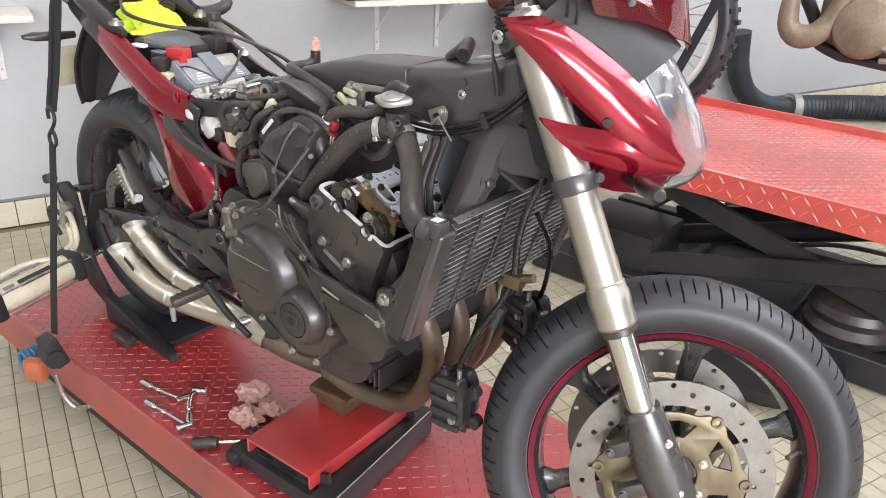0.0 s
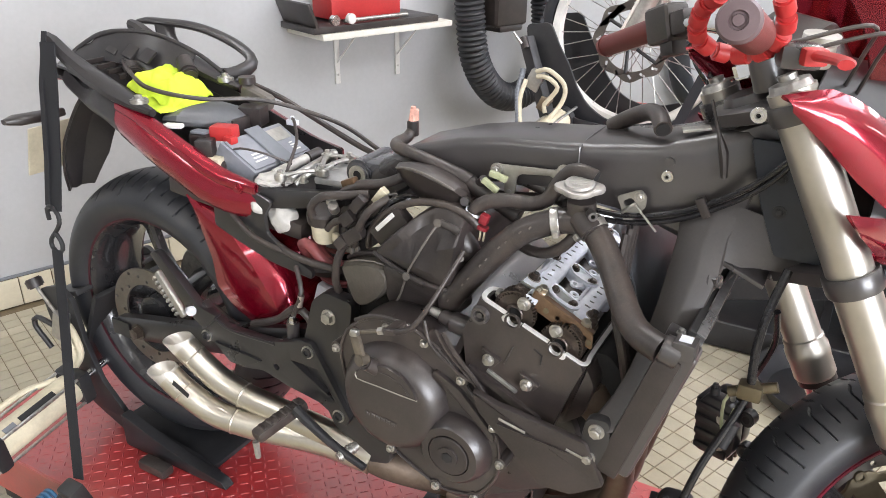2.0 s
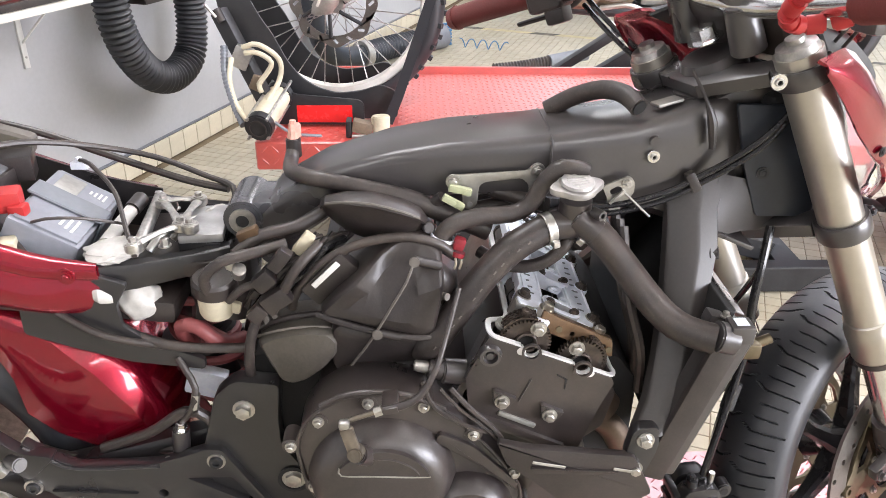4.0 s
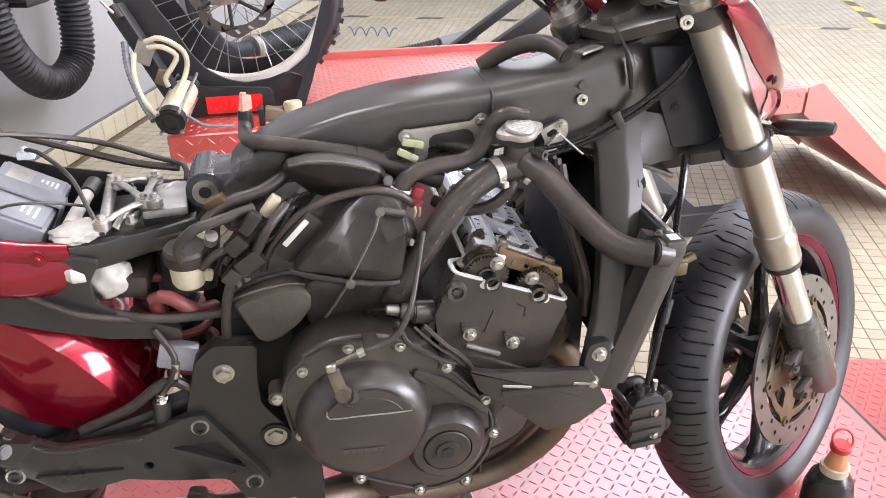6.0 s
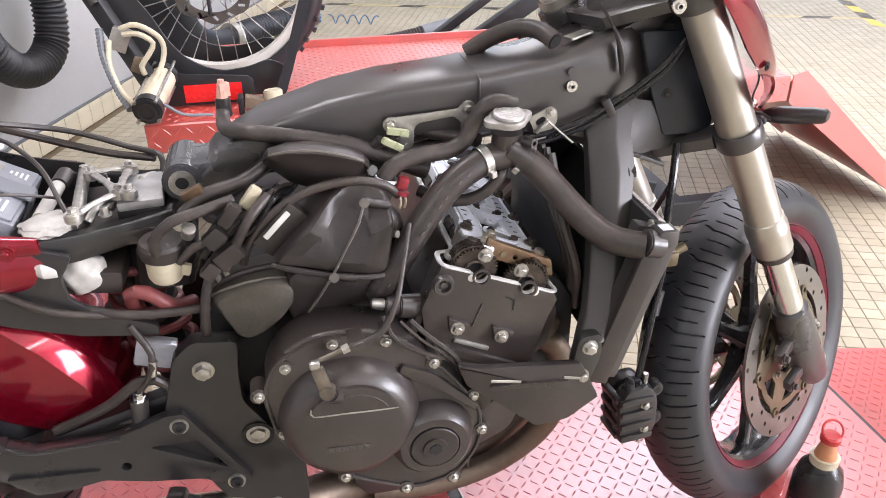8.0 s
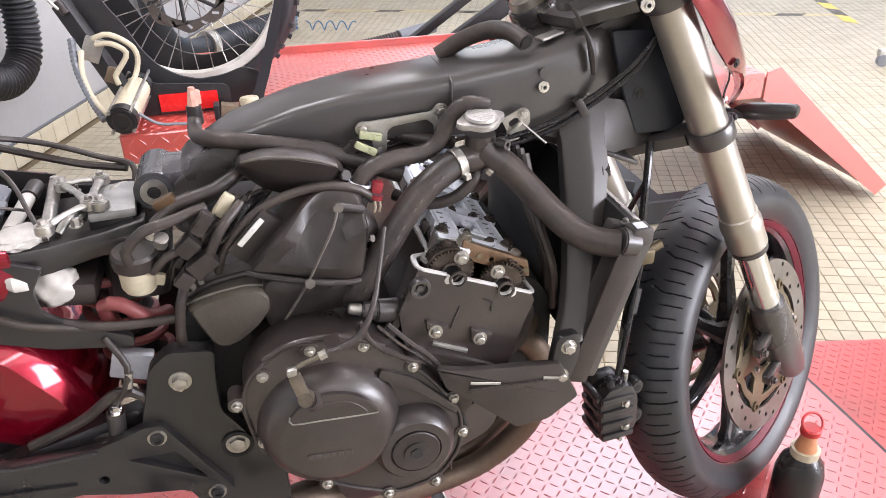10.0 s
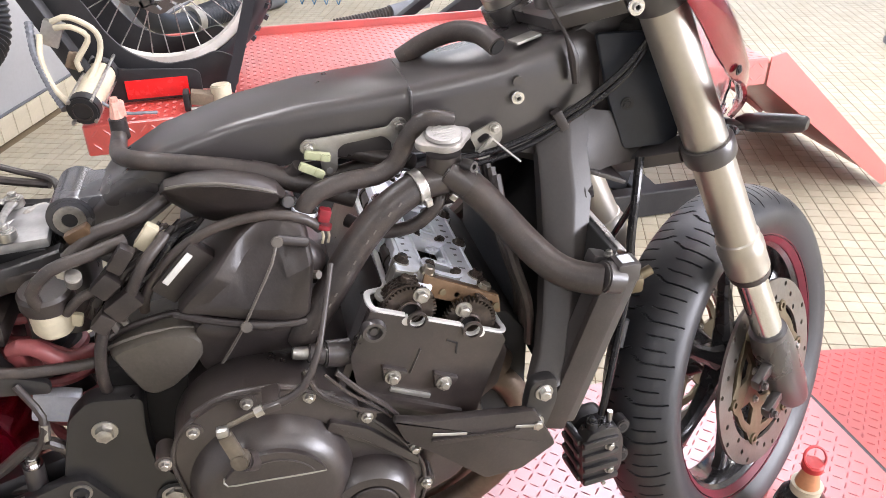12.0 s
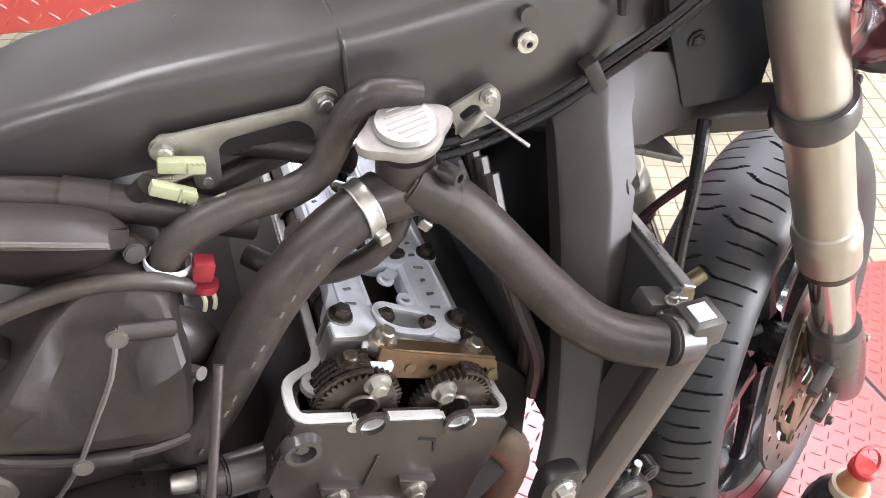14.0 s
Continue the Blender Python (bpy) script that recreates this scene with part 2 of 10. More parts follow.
M_GREEN = mat("pale_green_connector", (0.40, 0.42, 0.26), 0.45, vary=0.2, dirt=(0.2, 0.19, 0.12), dirt_amount=0.4, dirt_scale=60)
M_RAG = mat("pink_paper_rag", (0.62, 0.38, 0.33), 0.9, vary=0.2, scale=30, bump=0.3, dirt=(0.3, 0.14, 0.11), dirt_amount=0.5, dirt_scale=25)
M_ORANGE = mat("orange_plastic", (0.50, 0.13, 0.055), 0.45, vary=0.2, dirt=(0.25, 0.10, 0.06), dirt_amount=0.5)
M_BLUE = mat("blue_hose", (0.05, 0.16, 0.30), 0.4, vary=0.15)
M_LENS = clear("clear_headlamp_lens", (0.88, 0.90, 0.93), 0.06, 0.94)
M_SMOKE = clear("smoked_red_screen", (0.30, 0.020, 0.032), 0.05, 0.8)
M_REFLECT = mat("red_reflector", (0.78, 0.02, 0.02), 0.25, vary=0.08, scale=40, coat=0.5)
M_BROWN = mat("muddy_titanium_pipe", (0.23, 0.175, 0.125), 0.55, metal=0.3, vary=0.3, scale=8, dirt=(0.13, 0.085, 0.05), dirt_amount=0.6)
M_FENDER = mat("white_dirt_plastic", (0.72, 0.70, 0.66), 0.45, vary=0.1, dirt=(0.5, 0.4, 0.28), dirt_amount=0.3)
M_WOOD = mat("whitewashed_board", (0.70, 0.67, 0.60), 0.6, vary=0.08, scale=12)
M_TAPE_Y = mat("worn_yellow_tape", (0.72, 0.52, 0.06), 0.6, vary=0.2, dirt=(0.6, 0.52, 0.36), dirt_amount=0.6, dirt_scale=12)
M_TAPE_K = mat("worn_black_tape", (0.05, 0.045, 0.035), 0.6, vary=0.3, dirt=(0.5, 0.44, 0.3), dirt_amount=0.4, dirt_scale=14)
M_TAPE_OLD = mat("rubbed_off_tape", (0.50, 0.43, 0.24), 0.6, vary=0.2, dirt=(0.24, 0.21, 0.16), dirt_amount=0.6, dirt_scale=12)
M_REFLECTOR = mat("satin_lamp_reflector", (0.84, 0.85, 0.87), 0.22, metal=0.45, vary=0.06)
M_BOTTLE = mat("black_bottle", (0.02, 0.018, 0.018), 0.3, vary=0.1)
M_OIL = mat("orange_nozzle", (0.55, 0.24, 0.12), 0.35, vary=0.15)
M_BLUEBLACK = mat("blue_black_duct_plastic", (0.020, 0.024, 0.032), 0.4, vary=0.2, dirt=(0.06, 0.06, 0.06), dirt_amount=0.3)
# near black for dark parts and for shade painted into bores and gaps
M_DARK = mat("dark_parts_and_shade", (0.018, 0.017, 0.017), 0.8, vary=0.2)
M_MAROON = mat("maroon_grip_rubber", (0.17, 0.036, 0.032), 0.55, vary=0.2, fine=400, bump=0.4)
M_FIN = mat("grey_radiator_fin", (0.30, 0.29, 0.29), 0.28, metal=0.7, vary=0.25, dirt=(0.08, 0.07, 0.065), dirt_amount=0.6, dirt_scale=20)
M_DUCT = mat("dusty_duct_plastic", (0.078, 0.068, 0.057), 0.50, vary=0.25, scale=12, fine=260, bump=0.12, dirt=(0.14, 0.125, 0.10), dirt_amount=0.5, dirt_scale=9, spec=0.4, speck=0.06)
# dusty plastic edges, and the highlight painted along the intake lid
M_DUST_GLINT = mat("dusty_and_highlight_edge", (0.13, 0.115, 0.10), 0.6, vary=0.2)
M_GLOW = glow("fluorescent_tube", (1.0, 0.97, 0.93), 6.0)

# ---- mesh tools ----


def finish(bm, sharp=0.55):
    bmesh.ops.remove_doubles(bm, verts=bm.verts, dist=1e-5)
    bmesh.ops.recalc_face_normals(bm, faces=bm.faces)
    for f in bm.faces:
        f.smooth = True
    for e in bm.edges:
        if len(e.link_faces) == 2 and e.calc_face_angle(0) > sharp:
            e.smooth = False


def part(name, bm, material, parent=None, label="", raw=False, kind=""):
    if not raw:
        finish(bm)
    me = bpy.data.meshes.new(name)
    bm.to_mesh(me)
    bm.free()
    me.materials.append(material)
    ob = new(name, me)
    if parent is not None:
        ob.parent = parent
        base = parent
        while base.parent is not None:
            base = base.parent
        if parent is base:
            ob.matrix_parent_inverse = base.matrix_basis.inverted()
        else:
            ob.matrix_parent_inverse = Matrix()
    return tagged(ob, label, kind=kind)


def thing(name, place, label, category, group="", kind=""):
    ob = new(name)
    ob.empty_display_size = 0.05
    ob.matrix_basis = Matrix.Translation(place)
    return tagged(ob, label, category, group, kind)


def B():
    return bmesh.new()


def add_box(bm, c, size, m=None, bev=0.0, seg=2):
    r = bmesh.ops.create_cube(bm, size=1.0)
    vs = r["verts"]
    mm = Matrix.Translation(c) @ (m.to_4x4() if m else Matrix()) @ Matrix.Diagonal((*size, 1))
    bmesh.ops.transform(bm, matrix=mm, verts=vs)
    if bev:
        es = list({e for v in vs for e in v.link_edges})
        bmesh.ops.bevel(bm, geom=es, offset=bev, segments=seg, affect='EDGES', profile=0.6)
    return bm


def box(c, size, m=None, bev=0.004, seg=2):
    return add_box(B(), c, size, m, bev, seg)


def frame_of(axis):
    return Vector(axis).normalized().to_track_quat('Z', 'Y').to_matrix()


def add_cyl(bm, p0, p1, r0, r1=None, n=20, bev=0.0):
    p0, p1 = Vector(p0), Vector(p1)
    r1 = r0 if r1 is None else r1
    r = bmesh.ops.create_cone(bm, cap_ends=True, segments=n, radius1=r0, radius2=r1, depth=(p1 - p0).length)
    m = Matrix.Translation((p0 + p1) / 2) @ frame_of(p1 - p0).to_4x4()
    bmesh.ops.transform(bm, matrix=m, verts=r["verts"])
    if bev:
        es = [e for e in {e for v in r["verts"] for e in v.link_edges} if e.calc_face_angle(0) > 1.0]
        bmesh.ops.bevel(bm, geom=es, offset=bev, segments=2, affect='EDGES')
    return bm


def cyl(p0, p1, r0, r1=None, n=20, bev=0.0):
    return add_cyl(B(), p0, p1, r0, r1, n, bev)


def spline(pts, step=0.012):
    """A smooth curve through the points, as many short steps."""
    pts = [Vector(p) for p in pts]
    if len(pts) < 3:
        return pts
    out = []
    ext = [pts[0] * 2 - pts[1]] + pts + [pts[-1] * 2 - pts[-2]]
    for i in range(1, len(ext) - 2):
        a, b, c, d = ext[i - 1:i + 3]
        n = max(2, int((c - b).length / step))
        for k in range(n):
            t = k / n
            out.append(0.5 * ((2 * b) + (c - a) * t + (2 * a - 5 * b + 4 * c - d) * t * t + (3 * b - a - 3 * c + d) * t ** 3))
    out.append(pts[-1])
    return out


def rings(bm, loops, caps=True, closed=False):
    """Skins rings of places with the same count."""
    vs = [[bm.verts.new(p) for p in lp] for lp in loops]
    n = len(vs[0])
    pairs = list(zip(vs, vs[1:])) + ([(vs[-1], vs[0])] if closed else [])
    for a, b in pairs:
        for i in range(n):
            bm.faces.new((a[i], a[(i + 1) % n], b[(i + 1) % n], b[i]))
    if caps and not closed:
        bm.faces.new(vs[0][::-1])
        bm.faces.new(vs[-1])
    return bm


def add_tube(bm, pts, r, n=12, step=0.012, caps=True, ribs=None, flat=1.0):
    """A bent tube. r: one radius, or one for each given point. ribs: (pitch, height) of rings round it. flat: thickness to width."""
    src = [Vector(p) for p in pts]
    path = spline(src, step)
    if isinstance(r, (list, tuple)):
        cum = [0.0]
        for a, b in zip(src, src[1:]):
            cum.append(cum[-1] + (b - a).length)
        tot, ln, run = cum[-1], 0.0, [0.0]
        for a, b in zip(path, path[1:]):
            run.append(run[-1] + (b - a).length)
        rad = [float(np.interp(x / run[-1], [c / tot for c in cum], r)) for x in run]
    else:
        rad = [r] * len(path)
        run = [0.0]
        for a, b in zip(path, path[1:]):
            run.append(run[-1] + (b - a).length)
    if ribs:
        rad = [q + ribs[1] * (0.5 + 0.5 * math.cos(2 * math.pi * x / ribs[0])) for q, x in zip(rad, run)]
    loops = []
    d0 = (path[1] - path[0]).normalized()
    side = d0.orthogonal().normalized()
    if abs(d0.z) < 0.95:
        side = d0.cross(Vector((0, 0, 1))).normalized()
    for i, p in enumerate(path):
        d = (path[min(i + 1, len(path) - 1)] - path[max(i - 1, 0)]).normalized()
        side = (side - d * side.dot(d)).normalized()
        up = d.cross(side)
        loops.append([p + side * (math.cos(a) * rad[i]) + up * (math.sin(a) * rad[i] * flat) for a in (2 * math.pi * k / n for k in range(n))])
    return rings(bm, loops, caps)


def tube(pts, r, **kw):
    return add_tube(B(), pts, r, **kw)


def add_lathe(bm, profile, m, n=48, a0=0.0, a1=2 * math.pi, closed_profile=False):
    """Turns a profile of (radius, height) round m's z axis."""
    full = abs(a1 - a0 - 2 * math.pi) < 1e-6
    cnt = n if full else n + 1
    cols = []
    for k in range(cnt):
        a = a0 + (a1 - a0) * k / n
        cols.append([bm.verts.new(m @ Vector((rr * math.cos(a), rr * math.sin(a), h))) for rr, h in profile])
    k_max = len(profile) if closed_profile else len(profile) - 1
    for k in range(n):
        a, b = cols[k], cols[(k + 1) % cnt]
        for i in range(k_max):
            j = (i + 1) % len(profile)
            try:
                bm.faces.new((a[i], b[i], b[j], a[j]))
            except ValueError:
                pass
    return bm


def lathe(profile, place, axis, n=48, closed_profile=False):
    m = Matrix.Translation(place) @ frame_of(axis).to_4x4()
    return add_lathe(B(), profile, m, n, closed_profile=closed_profile)


def plate(outline, y0, y1, holes=(), bev=0.0, m=None):
    """A flat plate from an outline in x and z, between y0 and y1, with holes through it."""
    bm = B()
    edges = []
    for loop in [outline, *holes]:
        vs = [bm.verts.new((x, y0, z)) for x, z in loop]
        edges += [bm.edges.new((vs[i], vs[(i + 1) % len(vs)])) for i in range(len(vs))]
    if holes:
        bmesh.ops.triangle_fill(bm, use_beauty=True, use_dissolve=True, edges=edges)
    else:
        bm.faces.new(bm.verts)
    r = bmesh.ops.extrude_face_region(bm, geom=bm.faces[:])
    bmesh.ops.translate(bm, vec=(0, y1 - y0, 0), verts=[v for v in r["geom"] if isinstance(v, bmesh.types.BMVert)])
    bmesh.ops.recalc_face_normals(bm, faces=bm.faces)
    if bev:
        es = [e for e in bm.edges if e.calc_face_angle(0) > 0.9]
        bmesh.ops.bevel(bm, geom=es, offset=bev, segments=2, affect='EDGES', profile=0.6)
    if m is not None:
        bmesh.ops.transform(bm, matrix=m, verts=bm.verts)
    return bm


def rounded(pts, r=0.01, n=4):
    """An outline with its corners rounded."""
    out = []
    k = len(pts)
    for i in range(k):
        a, b, c = Vector(pts[i - 1]), Vector(pts[i]), Vector(pts[(i + 1) % k])
        d0, d1 = (a - b), (c - b)
        q = min(r, d0.length * 0.45, d1.length * 0.45)
        p0, p1 = b + d0.normalized() * q, b + d1.normalized() * q
        for j in range(n + 1):
            t = j / n
            out.append(tuple((1 - t) ** 2 * p0 + 2 * t * (1 - t) * b + t * t * p1))
    return out


def circle(cx, cz, r, n=16, sx=1.0):
    return [(cx + r * sx * math.cos(2 * math.pi * k / n), cz + r * math.sin(2 * math.pi * k / n)) for k in range(n)]


def add_bolt(bm, p, axis, r=0.007, h=0.006, washer=True):
    """A flanged hex bolt head that stands out along the axis."""
    p, d = Vector(p), Vector(axis).normalized()
    r *= 0.82
    if washer:
        add_cyl(bm, p, p + d * 0.0016, r * 1.35, n=16)
    add_cyl(bm, p, p + d * h, r, r * 0.94, n=6)
    add_cyl(bm, p + d * h, p + d * (h + 0.0008), r * 0.72, r * 0.55, n=12)
    return bm


def bolt(p, axis, parent, r=0.007, h=0.006, material=None, name="bolt"):
    return part(name, add_bolt(B(), p, axis, r, h), material or M_STEEL, parent)


RIGHT = Vector((0, -1, 0))

# ---- the room ----


def slab(name, corners, z0, z1, material, label, category):
    bm = B()
    lo = [bm.verts.new((p.x, p.y, z0)) for p in corners]
    hi = [bm.verts.new((p.x, p.y, z1)) for p in corners]
    bm.faces.new(lo[::-1])
    bm.faces.new(hi)
    for i in range(4):
        bm.faces.new((lo[i], lo[(i + 1) % 4], hi[(i + 1) % 4], hi[i]))
    return tagged(part(name, bm, material), label, category, kind="structure")


def wall_run(name, u0, w0, u1, w1, thick, z0, z1, material=M_PLASTER, label="pale grey painted plaster wall"):
    a, b = room(u0, w0), room(u1, w1)
    side = (b - a).normalized().cross(Vector((0, 0, 1))) * thick
    return slab(name, [a, b, b + side, a + side], z0, z1, material, label, "wall")


U0, U1, W1 = -4.6, 8.4, 8.2
floor = slab("floor", [room(U0, 0), room(U0, W1), room(U1, W1), room(U1, 0)], -0.12, -0.0025, M_GROUT, "cream square floor tiles with dark joints", "floor")
slab("ceiling", [room(U0, 0), room(U0, W1), room(U1, W1), room(U1, 0)], CEIL, CEIL + 0.12, M_CEIL, "white workshop ceiling", "ceiling")
wall_run("wall_west", U1, 0.0, U0, 0.0, 0.12, -0.1, CEIL)
wall_run("wall_south", U0, 0.0, U0, W1, 0.12, -0.1, CEIL)
# the north wall has a wide open door, the east an added, unseen window
wall_run("wall_north", U1, W1, U1, 7.3, 0.12, -0.1, CEIL)
wall_run("wall_north", U1, 0.35, U1, 0.0, 0.12, -0.1, CEIL)
wall_run("wall_north", U1, 7.3, U1, 0.35, 0.12, 2.75, CEIL)
wall_run("wall_east", U0, W1, -2.5, W1, 0.12, -0.1, CEIL)
wall_run("wall_east", 1.3, W1, U1, W1, 0.12, -0.1, CEIL)
wall_run("wall_east", -2.5, W1, 1.3, W1, 0.12, -0.1, 0.7)
wall_run("wall_east", -2.5, W1, 1.3, W1, 0.12, 2.7, CEIL)
slab("ground", [room(-40, -40), room(-40, 60), room(60, 60), room(60, -40)], -0.4, -0.2, M_GROUT, "bare ground outside the workshop", "ground")

# fluorescent fittings under the ceiling
for u, w in TUBE_SPOTS:
    fitting = thing("ceiling_light", room(u, w, CEIL), "white fluorescent ceiling light with two tubes", "lamp", group="ceiling lights")
    rot = Matrix.Rotation(UA - math.pi / 2, 3, 'Z')
    part("housing", box(room(u, w, CEIL - 0.035), (0.24, 1.5, 0.07), rot, 0.006), M_WHITE, fitting)
    for s in (-0.06, 0.06):
        p = room(u, w + s, CEIL - 0.095)
        part("tube", cyl(p - U * 0.7, p + U * 0.7, 0.013, n=12), M_GLOW, fitting)

# frame of the added, unseen skylight in the ceiling
sky_fr = thing("skylight", room(3.2, 3.1, CEIL), "white frame of an added, unseen skylight", "skylight", kind="structure")
rot_s = Matrix.Rotation(UA, 3, 'Z')
for du, dw, lu, lw in ((-1.34, 0, 0.06, 2.26), (1.34, 0, 0.06, 2.26), (0, -1.10, 2.62, 0.06), (0, 1.10, 2.62, 0.06)):
    part("frame", box(room(3.2 + du, 3.1 + dw, CEIL - 0.03), (lu, lw, 0.055), rot_s, 0.004), M_WHITE, sky_fr)

# skirting of cove tiles along the shelf wall
SK = 0.105
sk = slab("baseboard", [room(U0, 0.0), room(U0, 0.008), room(U1, 0.008), room(U1, 0.0)], 0.0, SK, M_GROUT, "cream cove tile skirting", "baseboard")
me_skirt = None
for i in range(int((8.2 - -2.2) / 0.104)):
    u = -2.2 + i * 0.104
    bm = B()
    add_box(bm, (0, 0, 0), (0.1005, 0.008, SK - 0.006), bev=0.0015, seg=1)
    if me_skirt is None:
        ob = part("tile", bm, M_SKIRT, sk)
        me_skirt = ob.data
    else:
        bm.free()
        ob = new("tile", me_skirt)
        ob.parent = sk
    ob.matrix_basis = Matrix.Translation(room(u, 0.0125, SK / 2 + 0.001)) @ Matrix.Rotation(UA, 4, 'Z')
part("trim", box(room(3.0, 0.006, SK + 0.004), (0.012, 10.4, 0.008), Matrix.Rotation(UA - math.pi / 2, 3, 'Z'), 0.002), M_GREY, sk)

# ---- lift tables ----


def tread(bm, x0, x1, y0, y1, z, pitch=0.0205, height=0.0014, size=0.0215, skip=None):
    """Raised lozenges of checker plate, turned left and right in turn."""
    nx, ny = int((x1 - x0) / pitch), int((y1 - y0) / pitch)
    for i in range(nx):
        for j in range(ny):
            x, y = x0 + (i + 0.5) * (x1 - x0) / nx, y0 + (j + 0.5) * (y1 - y0) / ny
            if skip and skip(x, y):
                continue
            a = radians(45 if (i + j) % 2 else -45)
            c, s = math.cos(a), math.sin(a)
            zz = z if not callable(z) else z(x, y)
            pts = []
            for px, py, pz in ((-1, 0, 0), (-0.4, -0.2, 0), (0.4, -0.2, 0), (1, 0, 0), (0.4, 0.2, 0), (-0.4, 0.2, 0), (-0.5, 0, 1), (0.5, 0, 1)):
                lx, ly = px * size / 2, py * size / 2
                pts.append(bm.verts.new((x + c * lx - s * ly, y + s * lx + c * ly, zz + pz * height - (0.0004 if pz == 0 else 0))))
            for f in ((0, 1, 6), (1, 2, 7, 6), (2, 3, 7), (3, 4, 7), (4, 5, 6, 7), (5, 0, 6)):
                bm.faces.new([pts[k] for k in f])
    return bm


LT = 0.187          # top of the low lift table
lift = thing("motorcycle_lift", (0.6, 0, 0), "low red motorcycle lift table with checker plate top", "lift table")
bm = B()
add_box(bm, (0.64, 0, LT - 0.004), (2.16, 0.60, 0.008), bev=0.002, seg=1)
table = part("platform", bm, M_RED_LIFT, lift)
for y in (-0.298, 0.298):
    part("skirt", box((0.64, y, LT - 0.060), (2.16, 0.006, 0.112), None, 0.002, 1), M_RED_LIFT, table)
part("skirt", box((-0.438, 0, LT - 0.060), (0.006, 0.588, 0.112), None, 0.002, 1), M_RED_LIFT, table)
part("tread_plate", tread(B(), -0.42, 1.70, -0.29, 0.29, LT), M_RED_LIFT, table, raw=True)
bm = B()
for y in (-0.262, 0.262):
    add_box(bm, (0.64, y, 0.075), (2.0, 0.05, 0.10), bev=0.004, seg=1)
part("base_frame", bm, M_BLACK_STEEL, lift, "black steel base frame")
# front flap that slopes to the floor
slope = Matrix.Rotation(radians(9), 3, 'Y')
bm = box((2.02, 0, LT - 0.055), (0.60, 0.60, 0.008), slope, 0.002, 1)
add_box(bm, (2.02, -0.298, LT - 0.07), (0.60, 0.006, 0.04), slope, 0.001, 1)
flap = part("front_flap", bm, M_RED_LIFT, lift)
bm = tread(B(), 1.74, 2.30, -0.29, 0.29, lambda x, y: LT - 0.0505 - (x - 2.02) * math.tan(radians(9)))
part("flap_tread", bm, M_RED_LIFT, flap, raw=True)
part("hinge", cyl((1.725, -0.28, LT - 0.012), (1.725, 0.28, LT - 0.012), 0.009, n=12), M_BLACK_STEEL, lift)

# the raised lift behind
L2X0, L2X1, L2Y0, L2Y1, L2Z = 0.255, 2.27, 1.215, 1.965, 0.53
lift2 = thing("motorcycle_lift", (1.2, 1.6, 0), "raised red scissor lift table with checker plate top", "lift table")
bm = B()
add_box(bm, ((L2X0 + L2X1) / 2, (L2Y0 + L2Y1) / 2, L2Z - 0.003), (L2X1 - L2X0, L2Y1 - L2Y0, 0.006), bev=0.002, seg=1)
table2 = part("platform", bm, M_RED_LIFT2, lift2)
for y in (L2Y0, L2Y1):
    part("skirt", box(((L2X0 + L2X1) / 2, y, L2Z - 0.043), (L2X1 - L2X0, 0.006, 0.082), None, 0.002, 1), M_RED_LIFT2, table2)
for x in (L2X0, L2X1):
    part("skirt", box((x, (L2Y0 + L2Y1) / 2, L2Z - 0.043), (0.006, L2Y1 - L2Y0 - 0.008, 0.082), None, 0.002, 1), M_RED_LIFT2, table2)
part("edge_lip", box(((L2X0 + L2X1) / 2, L2Y1 + 0.004, L2Z + 0.012), (L2X1 - L2X0, 0.008, 0.03), None, 0.002, 1), M_RED_LIFT2, table2)
bm = tread(B(), L2X0 + 0.01, L2X1 - 0.01, L2Y0 + 0.01, L2Y1 - 0.01, L2Z)
part("tread_plate", bm, M_RED_LIFT2, table2, raw=True)
side = Matrix.Translation((0, L2Y0 - 0.003, L2Z - 0.043)) @ Matrix.Rotation(radians(90), 4, 'X')
bm = tread(B(), L2X0 + 0.01, L2X1 - 0.01, -0.035, 0.04, 0.0, 0.030, 0.0016, 0.031)
bmesh.ops.transform(bm, matrix=side, verts=bm.verts)
part("skirt_tread", bm, M_RED_LIFT2, table2, raw=True)
# scissor legs, base and floor frame
for y in (L2Y0 + 0.09, L2Y1 - 0.09):
    for xa, za, xb, zb, dy in ((0.62, 0.10, 1.90, L2Z - 0.09, 0.0), (0.62, L2Z - 0.09, 1.90, 0.10, 0.035)):
        d = Vector((xb - xa, 0, zb - za))
        m = Matrix.Rotation(-math.atan2(d.z, d.x), 3, 'Y')
        part("scissor_arm", box(((xa + xb) / 2, y + dy, (za + zb) / 2), (d.length, 0.022, 0.07), m, 0.003, 1), M_BLACK_STEEL, lift2)
for y in (L2Y0 + 0.05, L2Y1 - 0.05):
    part("floor_rail", box((1.25, y, 0.05), (1.8, 0.06, 0.09), None, 0.004, 1), M_BLACK_STEEL, lift2)
for x in (0.45, 1.95):
    part("cross_member", box((x, (L2Y0 + L2Y1) / 2, 0.045), (0.09, L2Y1 - L2Y0 - 0.16, 0.08), None, 0.004, 1), M_BLACK_STEEL, lift2)
part("base_pan", box((1.15, (L2Y0 + L2Y1) / 2, 0.030), (1.36, L2Y1 - L2Y0 - 0.20, 0.030), None, 0.004, 1), M_BLACK_STEEL, lift2, "black sheet steel base pan")
for x in (0.80, 1.20, 1.62):
    part("pan_rib", box((x, (L2Y0 + L2Y1) / 2, 0.058), (0.03, L2Y1 - L2Y0 - 0.24, 0.028), None, 0.003, 1), M_BLACK_STEEL, lift2)
